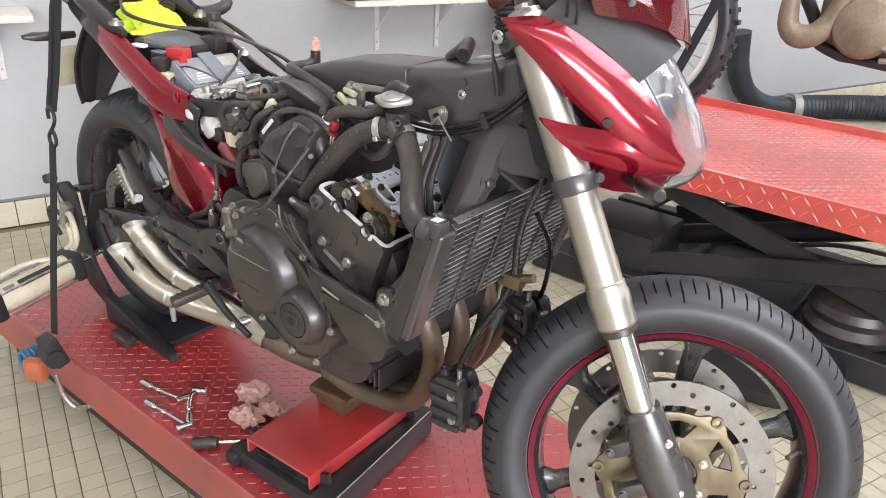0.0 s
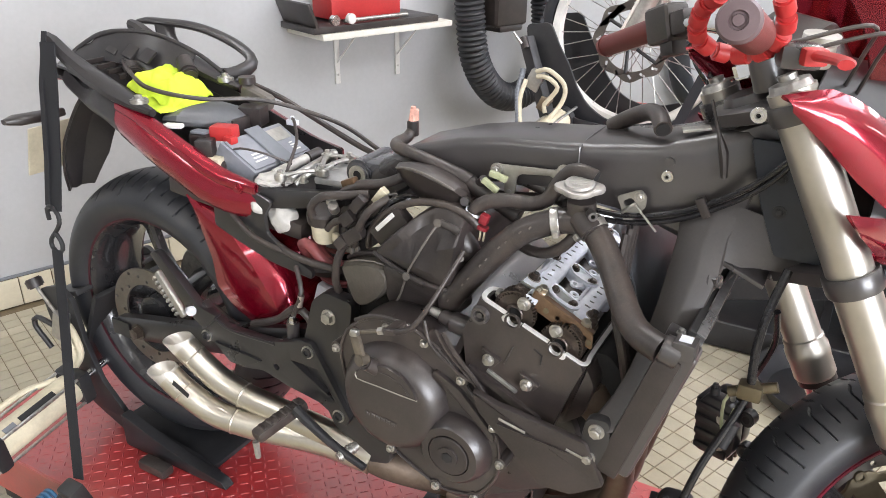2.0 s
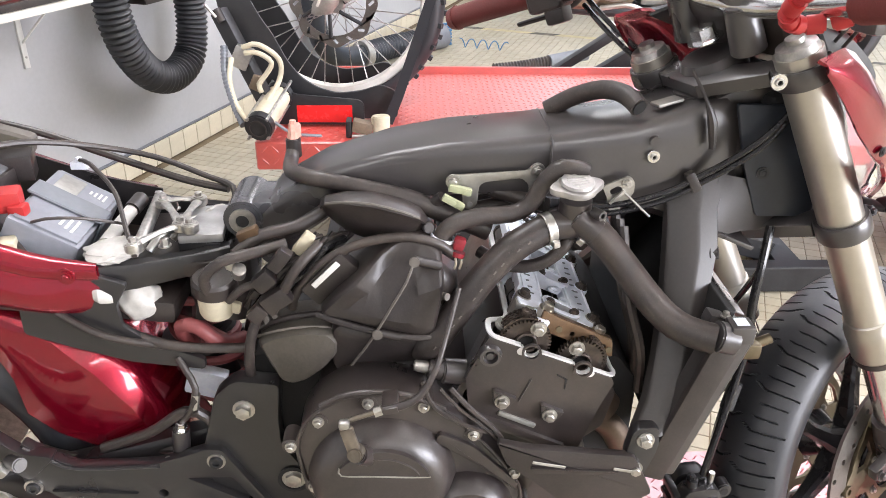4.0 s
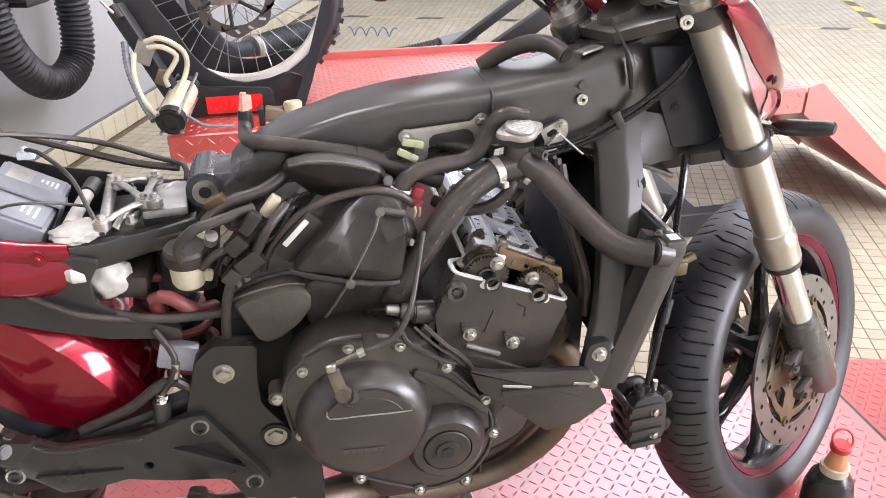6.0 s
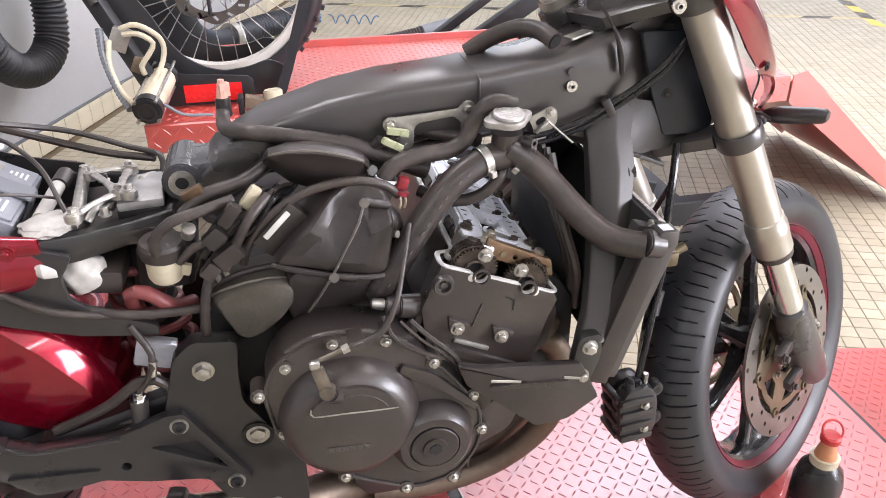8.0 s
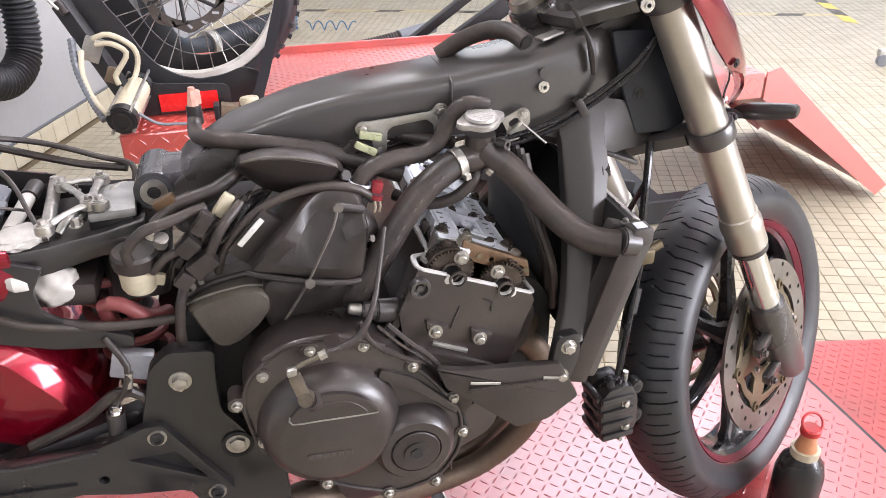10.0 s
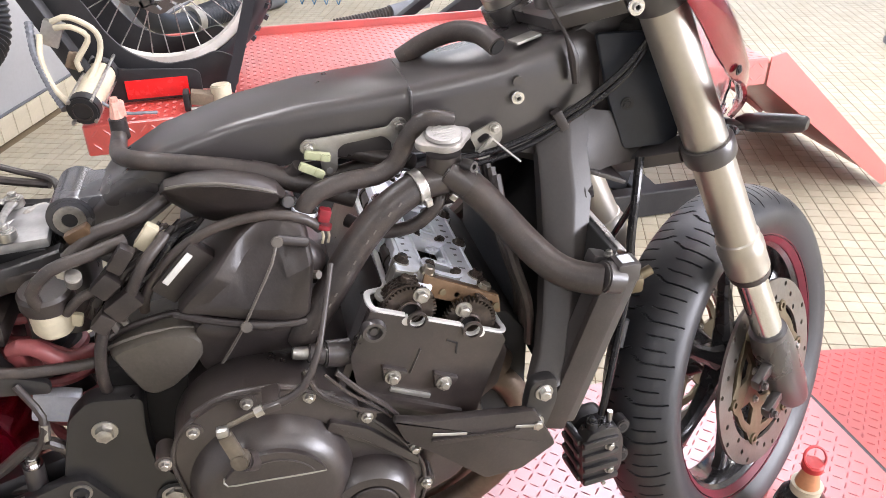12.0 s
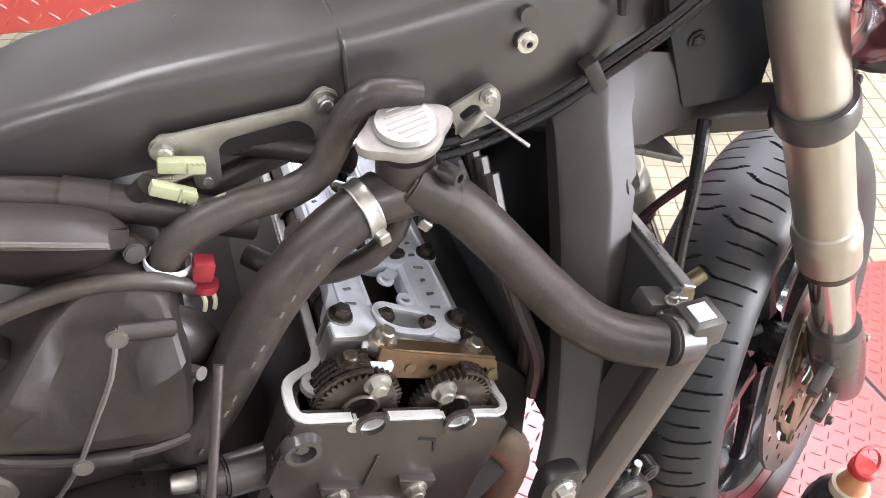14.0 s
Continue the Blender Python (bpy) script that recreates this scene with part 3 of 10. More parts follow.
part("air_spring", lathe([(0.0, 0.0), (0.10, 0.0), (0.135, 0.025), (0.14, 0.05), (0.125, 0.075), (0.135, 0.10), (0.125, 0.125), (0.09, 0.14), (0.0, 0.14)], (1.38, 1.44, 0.046), (0, 0, 1), 36), M_RUBBER, lift2, "black rubber air spring")
part("hydraulic_ram", cyl((0.75, 1.6, 0.14), (1.35, 1.6, 0.34), 0.035, n=20), M_BLACK_STEEL, lift2)
part("piston_rod", cyl((1.30, 1.6, 0.32), (1.55, 1.6, 0.40), 0.018, n=16), M_CHROME, lift2)
part("pump_box", box((0.62, 1.42, 0.12), (0.30, 0.26, 0.20), None, 0.01), M_BLACK_STEEL, lift2)
part("oil_pan", lathe([(0.0, 0.0), (0.16, 0.0), (0.20, 0.06), (0.205, 0.06), (0.165, -0.004), (0.0, -0.004)], (1.25, 1.10, 0.012), (0, 0, 1), 40), M_BLACK_STEEL, lift2)
for xa, ya, xb, yb in ((0.62, 1.62, 0.86, 1.86), (1.05, 1.55, 1.5, 1.75)):
    part("hydraulic_hose", tube([(xa, ya, 0.2), ((xa + xb) / 2, ya - 0.03, 0.29), (xb, yb, 0.22)], 0.008, n=8), M_RUBBER, lift2)
# ramp to the floor at its far end, with a side cheek
rl = Vector((0.60, 0, -0.50))
rm = Matrix.Rotation(math.atan2(0.50, 0.60), 3, 'Y')
bm = box((L2X1 + 0.30, 1.59, 0.27), (rl.length, 0.74, 0.006), rm, 0.002, 1)
ramp = part("ramp", bm, M_RED_LIFT2, lift2)
for y in (L2Y0 + 0.004, L2Y1 - 0.004):
    bm = plate([(L2X1 + 0.012, L2Z - 0.09), (L2X1 + 0.012, L2Z), (L2X1 + 0.06, L2Z + 0.012), (L2X1 + 0.62, 0.05), (L2X1 + 0.58, 0.012)], y - 0.003, y + 0.003)
    part("cheek", bm, M_RED_LIFT2, ramp)
bm = tread(B(), -0.38, 0.38, -0.36, 0.36, 0.0)
bmesh.ops.transform(bm, matrix=Matrix.Translation((L2X1 + 0.30 + 0.002, 1.59, 0.2735)) @ rm.to_4x4(), verts=bm.verts)
part("ramp_tread", bm, M_RED_LIFT2, ramp, raw=True)

# ---- the motorcycle ----
bike = thing("motorcycle", (0.7, 0, LT), "part-stripped red and black naked motorcycle with its engine top open", "motorcycle")


def tyre_mesh(R, width, bead, n, grooves):
    """A tyre round the y axis. grooves(theta, s): depth of the tread cut; s runs from -1 to 1 across the tread."""
    prof = []
    for k in range(45):
        s = -1 + 2 * k / 44
        phi = s * radians(82)
        prof.append((width / 2 * math.sin(phi) / math.sin(radians(82)), R - (R - bead) * 0.55 * (1 - math.cos(phi)) / (1 - math.cos(radians(82))), s))
    sidewall = [(width * 0.50, bead + (R - bead) * 0.30, None), (width * 0.46, bead + 0.006, None), (width * 0.40, bead - 0.004, None)]
    prof = [(-y, r, s) for y, r, s in sidewall[::-1]] + prof + sidewall
    bm = B()
    cols = []
    for i in range(n):
        th = 2 * math.pi * i / n
        col = []
        for y, r, s in prof:
            if s is not None:
                r -= grooves(th, s)
            col.append(bm.verts.new((r * math.cos(th), y, r * math.sin(th))))
        cols.append(col)
    for i in range(n):
        a, b = cols[i], cols[(i + 1) % n]
        for j in range(len(prof) - 1):
            bm.faces.new((a[j], b[j], b[j + 1], a[j + 1]))
    return bm


def street_tread(count, flip):
    """Thin cross cuts: two short ones and a long one at each step round the tyre, on both shoulders."""
    def cut(th, s):
        a = abs(s)
        k = count * th / (2 * math.pi) + (0.17 if s > 0 else 0.0)
        g = (k + flip * (0.10 * a + 0.9 * max(0.0, 0.20 - a))) % 1.0
        half = 0.015
        if abs(g - 0.1) < half * 1.3 and 0.02 < a < 0.78:
            return 0.0055
        if abs(g - 0.43) < half and 0.22 < a < 0.66:
            return 0.005
        if abs(g - 0.77) < half and 0.16 < a < 0.58:
            return 0.005
        return 0.0
    return cut


def place(bm, m):
    bmesh.ops.transform(bm, matrix=m, verts=bm.verts)
    return bm


def wheel_rim(bead, width, m, parent_of, name):
    prof = [(bead - 0.020, -width * 0.30), (bead - 0.004, -width * 0.44), (bead + 0.007, -width * 0.47), (bead + 0.008, -width * 0.44), (bead - 0.002, -width * 0.40),
            (bead - 0.014, -width * 0.2), (bead - 0.016, width * 0.2), (bead - 0.002, width * 0.40), (bead + 0.008, width * 0.44), (bead + 0.007, width * 0.47),
            (bead - 0.004, width * 0.44), (bead - 0.020, width * 0.30), (bead - 0.027, 0.0)]
    turn = m @ Matrix.Rotation(radians(-90), 4, 'X')
    rim = part(name, add_lathe(B(), prof, turn, 72, closed_profile=True), M_RIM, parent_of)
    for s in (-1, 1):
        stripe = [(bead - 0.0020, s * width * 0.455), (bead + 0.0040, s * width * 0.4745), (bead + 0.0046, s * width * 0.480), (bead - 0.0024, s * width * 0.462)]
        part("rim_stripe", add_lathe(B(), stripe, turn, 72, closed_profile=True), M_RED_RIM if width < 0.12 else M_RED_RIM_REAR, rim, "red rim stripe")
        if width < 0.12:
            w0, w1 = s * width * 0.357, s * width * 0.4355
            band = [(bead - 0.0135, w0 - s * 0.001), (bead - 0.0045, w1 - s * 0.001), (bead - 0.0045, w1 + s * 0.0022), (bead - 0.0135, w0 + s * 0.0022)]
            part("rim_stripe", add_lathe(B(), band, turn, 72, closed_profile=True), M_RED_RIM, rim, "worn crimson rim band")
    return rim


def spokes(rim, count, r0, r1, m, thick, phase):
    for k in range(count):
        a = 2 * math.pi * k / count + phase
        bm = B()
        loops = []
        for r, hw, ht, bend in ((r0, 0.022, thick, 0), (r0 + 0.03, 0.014, thick * 0.8, 0.004), ((r0 + r1) / 2, 0.011, thick * 0.6, 0.006), (r1 - 0.02, 0.014, thick * 0.6, 0.003), (r1, 0.026, thick * 0.7, 0)):
            loops.append([Vector((r, y * ht, t * hw + bend)) for y, t in ((-1, -0.55), (-0.6, -1), (0.6, -1), (1, -0.55), (1, 0.55), (0.6, 1), (-0.6, 1), (-1, 0.55))])
        rings(bm, loops)
        part("spoke", place(bm, m @ Matrix.Rotation(-a, 4, 'Y')), M_RIM, rim)


def brake_disc(m, y, parent_of, rout, rin, rows=(0.2, 0.5, 0.8), count=30, carrier=True, thick=0.0045):
    holes = []
    for k in range(count):
        a = 2 * math.pi * k / count
        f = rows[k % len(rows)]
        r = rin + (rout - rin) * f
        holes.append(circle(r * math.cos(a), r * math.sin(a), 0.0042, 8))
    disc = part("brake_disc", place(plate(circle(0, 0, rout, 60), y - thick / 2, y + thick / 2, [circle(0, 0, rin, 60)] + holes), m), M_DISC, parent_of, "drilled steel brake disc")
    if carrier:
        n = 6
        out = []
        for k in range(n * 8):
            a = 2 * math.pi * k / (n * 8)
            r = rin - 0.010 + 0.010 * max(0.0, math.cos(n * a)) ** 0.6
            out.append((r * math.cos(a), r * math.sin(a)))
        cut = []
        for k in range(n):
            a = 2 * math.pi * (k + 0.5) / n
            cut.append([((0.074 + dr) * math.cos(a + da), (0.074 + dr) * math.sin(a + da)) for dr, da in ((0.011, -0.30), (0.012, 0.0), (0.011, 0.30), (-0.013, 0.16), (-0.013, -0.16))])
        part("disc_carrier", place(plate(out, y - 0.003, y + 0.003, [circle(0, 0, 0.036, 32)] + cut, 0.001), m), M_GOLD, disc, "gold anodised disc carrier")
        for k in range(n):
            a = 2 * math.pi * k / n
            p = Vector(((rin - 0.004) * math.cos(a), y, (rin - 0.004) * math.sin(a)))
            bm = lathe([(0.0045, -0.006), (0.0085, -0.006), (0.0092, -0.004), (0.0092, 0.004), (0.0085, 0.006), (0.0045, 0.006)], p, (0, 1, 0), 18, True)
            part("float_button", place(bm, m), M_GOLD, disc)
            a2 = a + math.pi / n
            q = Vector((0.048 * math.cos(a2), y - 0.003, 0.048 * math.sin(a2)))
            part("disc_bolt", place(add_bolt(B(), q, (0, -1, 0), 0.0055, 0.005), m), M_STEEL, disc)
    return disc


# front wheel, turned a little to the left
STEER = radians(30.5)
LEAN_IN = radians(-12.9)     # the raked steering leans the turned wheel
FC = Vector((1.366, -0.012, 0.482))
FM = Matrix.Translation(FC) @ Matrix.Rotation(STEER, 4, 'Z') @ Matrix.Rotation(LEAN_IN, 4, 'X')
front = wheel_rim(0.2105, 0.096, FM, bike, "front_wheel")
part("tyre", place(tyre_mesh(0.280, 0.113, 0.2135, 2200, street_tread(31, 1.0)), FM), M_TYRE, front, "black road tyre with cut tread")
spokes(front, 6, 0.038, 0.190, FM, 0.016, radians(22))
hub = [(0.0, -0.062), (0.034, -0.062), (0.040, -0.05), (0.030, -0.03), (0.028, 0.03), (0.040, 0.05), (0.034, 0.062), (0.0, 0.062)]
part("hub", add_lathe(B(), hub, FM @ Matrix.Rotation(radians(-90), 4, 'X'), 32), M_RIM, front)
brake_disc(FM, -0.066, front, 0.145, 0.108)
brake_disc(FM, 0.066, front, 0.145, 0.108)
part("axle", place(cyl((0, -0.118, 0), (0, 0.118, 0), 0.0105, n=20), FM), M_STEEL, front)
part("axle_nut", place(add_bolt(B(), (0, -0.112, 0), (0, -1, 0), 0.0135, 0.012), FM), M_STEEL, front)
part("valve", place(cyl((0.19, -0.01, 0.04), (0.165, -0.035, 0.035), 0.004, n=8), FM), M_STEEL, front)

# rear wheel
RM = Matrix.Translation((0.0, 0.0, 0.497))
rear = wheel_rim(0.2105, 0.155, RM, bike, "rear_wheel")
part("tyre", place(tyre_mesh(0.293, 0.176, 0.2135, 1100, street_tread(22, -0.8)), RM), M_TYRE, rear, "wide black road tyre")
spokes(rear, 5, 0.045, 0.192, RM, 0.020, radians(40))
hub2 = [(0.0, -0.08), (0.045, -0.08), (0.050, -0.06), (0.038, -0.03), (0.038, 0.03), (0.05, 0.06), (0.05, 0.09), (0.0, 0.09)]
part("hub", add_lathe(B(), hub2, RM @ Matrix.Rotation(radians(-90), 4, 'X'), 32), M_RIM, rear)
brake_disc(RM, -0.086, rear, 0.112, 0.076, carrier=False, count=24)
part("sprocket", place(plate(circle(0, 0, 0.10, 44), 0.082, 0.087, [circle(0, 0, 0.045, 24)]), RM), M_STEEL, rear)

# fork
FD = Vector((0.4447, 0, -0.8957))                       # down along the legs
SIDE = FM.to_3x3() @ Vector((0, 1, 0))     # from the right leg to the left one
RING_R = Vector((1.283, -0.104, 0.751))
for leg, off in (("right_fork_leg", 0.0), ("left_fork_leg", 0.206)):
    P = RING_R + SIDE * off
    out = -SIDE if off == 0.0 else SIDE
    tube_ob = part("fork_leg", lathe([(0.0, -0.395), (0.0255, -0.395), (0.0255, -0.03), (0.0275, -0.028), (0.0275, -0.018), (0.0295, -0.014), (0.0295, -0.002), (0.0285, 0.006), (0.0285, 0.030), (0.0260, 0.034), (0.0, 0.034)], P, FD, 32), M_FORK, bike, "brushed pale gold fork leg")
    part("dust_seal", lathe([(0.0, 0.034), (0.0265, 0.034), (0.0265, 0.042), (0.022, 0.045), (0.0, 0.045)], P, FD, 28), M_RUBBER, tube_ob)
    part("slider", cyl(P + FD * 0.04, P + FD * 0.20, 0.0205, n=28), M_CHROME, tube_ob, "polished fork slider")
    low = P + FD * 0.185
    axle_p = FC + out * 0.086
    lugs = B()
    loops = []
    fwd = FD.cross(SIDE).normalized()
    for s, wa, wb, shift in ((-0.03, 0.026, 0.026, 0.0), (0.0, 0.031, 0.028, 0.0), (0.03, 0.034, 0.028, 0.0), (0.07, 0.035, 0.026, 0.002), (0.105, 0.033, 0.024, 0.006), (0.135, 0.024, 0.020, 0.010)):
        c = low + FD * s + fwd * shift
        loops.append([c + fwd * (wa * math.cos(a)) + SIDE * (wb * math.sin(a)) for a in (2 * math.pi * k / 16 for k in range(16))])
    rings(lugs, loops)
    foot = part("axle_bracket", lugs, M_BLACK_FRAME, tube_ob, "black fork foot")
    arm = B()
    for s in (0.02, 0.085):
        c = low + FD * s - fwd * 0.03
        add_box(arm, c - fwd * 0.012, (0.045, 0.014, 0.024), Matrix.Rotation(STEER, 3, 'Z') @ Matrix.Rotation(radians(-26), 3, 'Y'), 0.004)
        add_bolt(arm, c - fwd * 0.03 - SIDE * 0.008, -SIDE, 0.007, 0.006)
    part("caliper_mount", arm, M_BLACK_FRAME, foot)
    bolt(low + FD * 0.02 + fwd * 0.02 + out * 0.02, out, foot, 0.006)
    # cap on top of the leg
    top = P - FD * 0.395
    part("fork_cap", lathe([(0.0, -0.016), (0.010, -0.016), (0.010, -0.010), (0.021, -0.008), (0.023, 0.0), (0.0, 0.0)], top, FD, 28), M_STEEL, tube_ob, "bare metal fork cap")


def ring_bolt(p, parent_of, r):
    """A socket bolt on a wide bright washer."""
    p = Vector(p)
    ob = part("washer", lathe([(r * 0.5, 0.0), (r, 0.0), (r, 0.0022), (r * 0.93, 0.003), (r * 0.5, 0.003)], p, RIGHT, 28, True), M_CHROME, parent_of, "bright washer")
    part("socket_head", lathe([(r * 0.3, 0.002), (r * 0.52, 0.002), (r * 0.5, 0.0055), (r * 0.3, 0.0055)], p, RIGHT, 20, True), M_STEEL, parent_of)
    # dark disc paints the shade inside the hex socket
    part("socket_hole_shade", cyl(p + RIGHT * 0.0012, p + RIGHT * 0.0022, r * 0.34, n=6), M_DARK, parent_of)
    return ob


def tree(s, thick, name):
    """A fork clamp across both legs."""
    c = RING_R - FD * s
    ax, ay = FD.cross(SIDE).normalized(), SIDE
    bm = B()
    for off in (0.0, 0.206):
        prof = [(0.0257, -thick / 2), (0.0300, -thick / 2), (0.0312, -thick / 2 + 0.003), (0.0312, thick / 2 - 0.003), (0.0300, thick / 2), (0.0257, thick / 2)]
        m = Matrix.Translation(c + SIDE * off) @ frame_of(FD).to_4x4()
        add_lathe(bm, prof, m, 28, closed_profile=True)
    loops = []
    for f, w, back in ((0.026, 0.017, 0.004), (0.06, 0.019, 0.014), (0.103, 0.026, 0.022), (0.146, 0.019, 0.014), (0.180, 0.017, 0.004)):
        q = c + SIDE * f - ax * back
        loops.append([q + ax * (a * w) + FD * (b * thick * 0.42) for a, b in ((-1, -0.8), (-0.8, -1), (0.8, -1), (1, -0.8), (1, 0.8), (0.8, 1), (-0.8, 1), (-1, 0.8))])
    rings(bm, loops)
    return part(name, bm, M_BLACK_FRAME, bike)


lower_tree = tree(0.170, 0.024, "lower_fork_clamp")
upper_tree = tree(0.372, 0.022, "upper_fork_clamp")
fwdv = FD.cross(SIDE).normalized()
for sgn, sc in ((0.0, 0.170), (0.206, 0.170)):
    c = RING_R - FD * sc + SIDE * sgn + fwdv * 0.040
    part("clamp_bolt", add_bolt(cyl(c - SIDE * 0.016 - fwdv * 0.008, c + SIDE * 0.016 - fwdv * 0.008, 0.007, n=14), c - SIDE * 0.016 - fwdv * 0.008, -SIDE, 0.0055, 0.005), M_BLACK_STEEL, lower_tree)
pb = Vector((1.083, -0.126, 1.078))
ring_bolt(pb, upper_tree, 0.0090)
stem = Vector((1.06, 0.0, 1.068))
part("stem_ring", lathe([(0.026, -0.034), (0.044, -0.034), (0.046, -0.028), (0.044, -0.022), (0.030, -0.020), (0.026, -0.020)], stem, -FD, 32, True), M_WHITE, upper_tree, "pale head bearing seal")
part("stem_cup", lathe([(0.0, -0.02), (0.038, -0.02), (0.040, -0.004), (0.034, 0.010), (0.0, 0.010)], stem, -FD, 32), M_BLACK_FRAME, upper_tree)
part("stem_nut", add_bolt(B(), stem - FD * 0.028, -FD, 0.019, 0.016), M_CHROME, upper_tree)

# handlebar: risers, bar, grips, switches
BAR = [(0.775, 0.30, 1.058), (0.86, 0.235, 1.098), (0.935, 0.17, 1.125), (0.99, 0.10, 1.135), (1.035, 0.045, 1.138), (1.065, -0.05, 1.142), (1.078, -0.11, 1.15), (1.082, -0.25, 1.178), (1.086, -0.365, 1.204)]
bar = part("handlebar", tube(BAR, 0.0125, n=16), M_CHROME, bike, "chromed handlebar")
for p in ((1.028, 0.05, 1.135), (1.062, -0.045, 1.14)):
    q = Vector(p)
    part("riser", cyl(q - Vector((-0.02, 0, 0.05)), q, 0.020, 0.018, n=20, bev=0.002), M_BLACK_FRAME, bar)
    part("riser_cap", box(q + Vector((0, 0, 0.012)), (0.042, 0.034, 0.022), None, 0.005), M_BLACK_FRAME, bar)
    for dx in (-0.013, 0.013):
        bolt(q + Vector((dx, 0, 0.023)), (0, 0, 1), bar, 0.006, 0.006, M_CHROME)
gl = (Vector(BAR[0]) - Vector(BAR[1])).normalized()
part("left_grip", tube([Vector(BAR[1]) - gl * 0.02, Vector(BAR[0])], 0.0165, n=18, ribs=(0.006, 0.0012), step=0.002), M_MAROON, bar, "maroon ribbed rubber grip")
part("left_grip_end", cyl(Vector(BAR[0]), Vector(BAR[0]) + gl * 0.012, 0.0185, 0.015), M_MAROON, bar)
sw = Vector(BAR[1]) - gl * 0.045
swm = gl.to_track_quat('X', 'Z').to_matrix()
part("switch_box", box(sw, (0.055, 0.046, 0.056), swm, 0.010, 3), M_PLASTIC, bar, "black switch cluster")
part("switch_box_lower", box(sw + Vector((0.015, -0.012, -0.028)), (0.03, 0.03, 0.03), swm, 0.006), M_PLASTIC, bar)
part("lever_perch", box(sw - gl * 0.045 + Vector((0, 0, -0.006)), (0.034, 0.04, 0.036), swm, 0.008), M_PLASTIC, bar)
part("clutch_lever", tube([sw - gl * 0.045 + Vector((0.02, 0.02, -0.01)), sw + Vector((0.035, 0.03, -0.03)), sw + gl * 0.10 + Vector((0.05, 0.03, -0.03))], [0.009, 0.007, 0.006], n=10, flat=0.6), M_BLACK_STEEL, bar)
for dz in (0.0, -0.012):
    part("bar_cable", tube([sw - gl * 0.05 + Vector((0.01, 0, -0.02 + dz)), (0.96, 0.12, 1.09 + dz), (1.02, 0.08, 1.04 + dz), (1.09, 0.06, 0.98)], 0.0035, n=8), M_CABLE, bar)
M_BARW = mat("mauve_grey_bar_end", (0.13, 0.09, 0.095), 0.42, vary=0.12)
# right end with its round weight, grip and the segmented red guard
re0, re1 = Vector(BAR[-2]), Vector(BAR[-1])
part("right_grip", tube([re0, re1], 0.0165, n=18, ribs=(0.006, 0.0012), step=0.002), M_MAROON, bar)
part("bar_end", lathe([(0.0, -0.03), (0.0145, -0.03), (0.0165, -0.010), (0.0172, 0.003), (0.0150, 0.007), (0.0075, 0.008), (0.0068, 0.0055), (0.005, 0.0055), (0.0042, 0.008), (0.0, 0.008)], re1, re1 - re0, 28), M_BARW, bar, "mauve grey bar end weight")
guard_path = spline([(1.055, -0.285, 1.215), (1.035, -0.255, 1.195), (1.03, -0.225, 1.165), (1.055, -0.20, 1.150), (1.09, -0.215, 1.160), (1.105, -0.235, 1.185), (1.10, -0.26, 1.215)], 0.004)
for k in range(0, len(guard_path) - 4, 5):
    a, b = guard_path[k], guard_path[k + 4]
    part("guard_segment", cyl(a, b, 0.0090, n=12, bev=0.002), M_RED_PLASTIC, bar, "red segmented guard")
part("lever_pivot", box((1.118, -0.215, 1.158), (0.036, 0.030, 0.022), Matrix.Rotation(0.3, 3, 'Z'), 0.005), M_BLACK_FRAME, bar)
lever = part("brake_lever", tube([(1.122, -0.215, 1.160), (1.146, -0.25, 1.164), (1.160, -0.30, 1.170), (1.162, -0.345, 1.176)], [0.008, 0.0075, 0.007, 0.006], n=12, flat=0.65), M_RED_PLASTIC, bar, "red brake lever")
part("lever_adjuster", box((1.130, -0.226, 1.160), (0.022, 0.020, 0.016), Matrix.Rotation(0.5, 3, 'Z'), 0.004), M_RED_PLASTIC, lever)
part("brake_reservoir", lathe([(0.0, 0.0), (0.015, 0.0), (0.016, 0.003), (0.016, 0.022), (0.018, 0.024), (0.018, 0.031), (0.0, 0.033)], (1.125, -0.125, 1.135), (0.1, -0.1, 1), 28), M_ALU_DULL, bar, "bare alloy fluid pot")
for k, (dx, dz) in enumerate(((0, 0), (0.014, -0.006))):
    part("control_cable", tube([(1.10 + dx, -0.17, 1.16 + dz), (1.17 + dx, -0.15, 1.18 + dz), (1.165 + dx, -0.10, 1.14), (1.14 + dx, -0.06, 1.06), (1.12, -0.03, 0.98)], 0.0022, n=8), M_RUBBER, bar)

# headlamp cowl in the steered frame: x ahead, y to the left
SM = Matrix.Translation((1.067, -0.019, 0)) @ Matrix.Rotation(radians(34), 4, 'Z')


def shell(rows, thick=0.004):
    """A curved panel through rows of places, with thickness."""
    bm = B()
    vs = [[bm.verts.new(p) for p in row] for row in rows]
    for a, b in zip(vs, vs[1:]):
        for i in range(len(a) - 1):
            bm.faces.new((a[i], a[i + 1], b[i + 1], b[i]))
    bmesh.ops.recalc_face_normals(bm, faces=bm.faces)
    bmesh.ops.subdivide_edges(bm, edges=bm.edges[:], cuts=2, use_grid_fill=True, smooth=1.0)
    bmesh.ops.solidify(bm, geom=bm.faces[:], thickness=thick)
    return bm


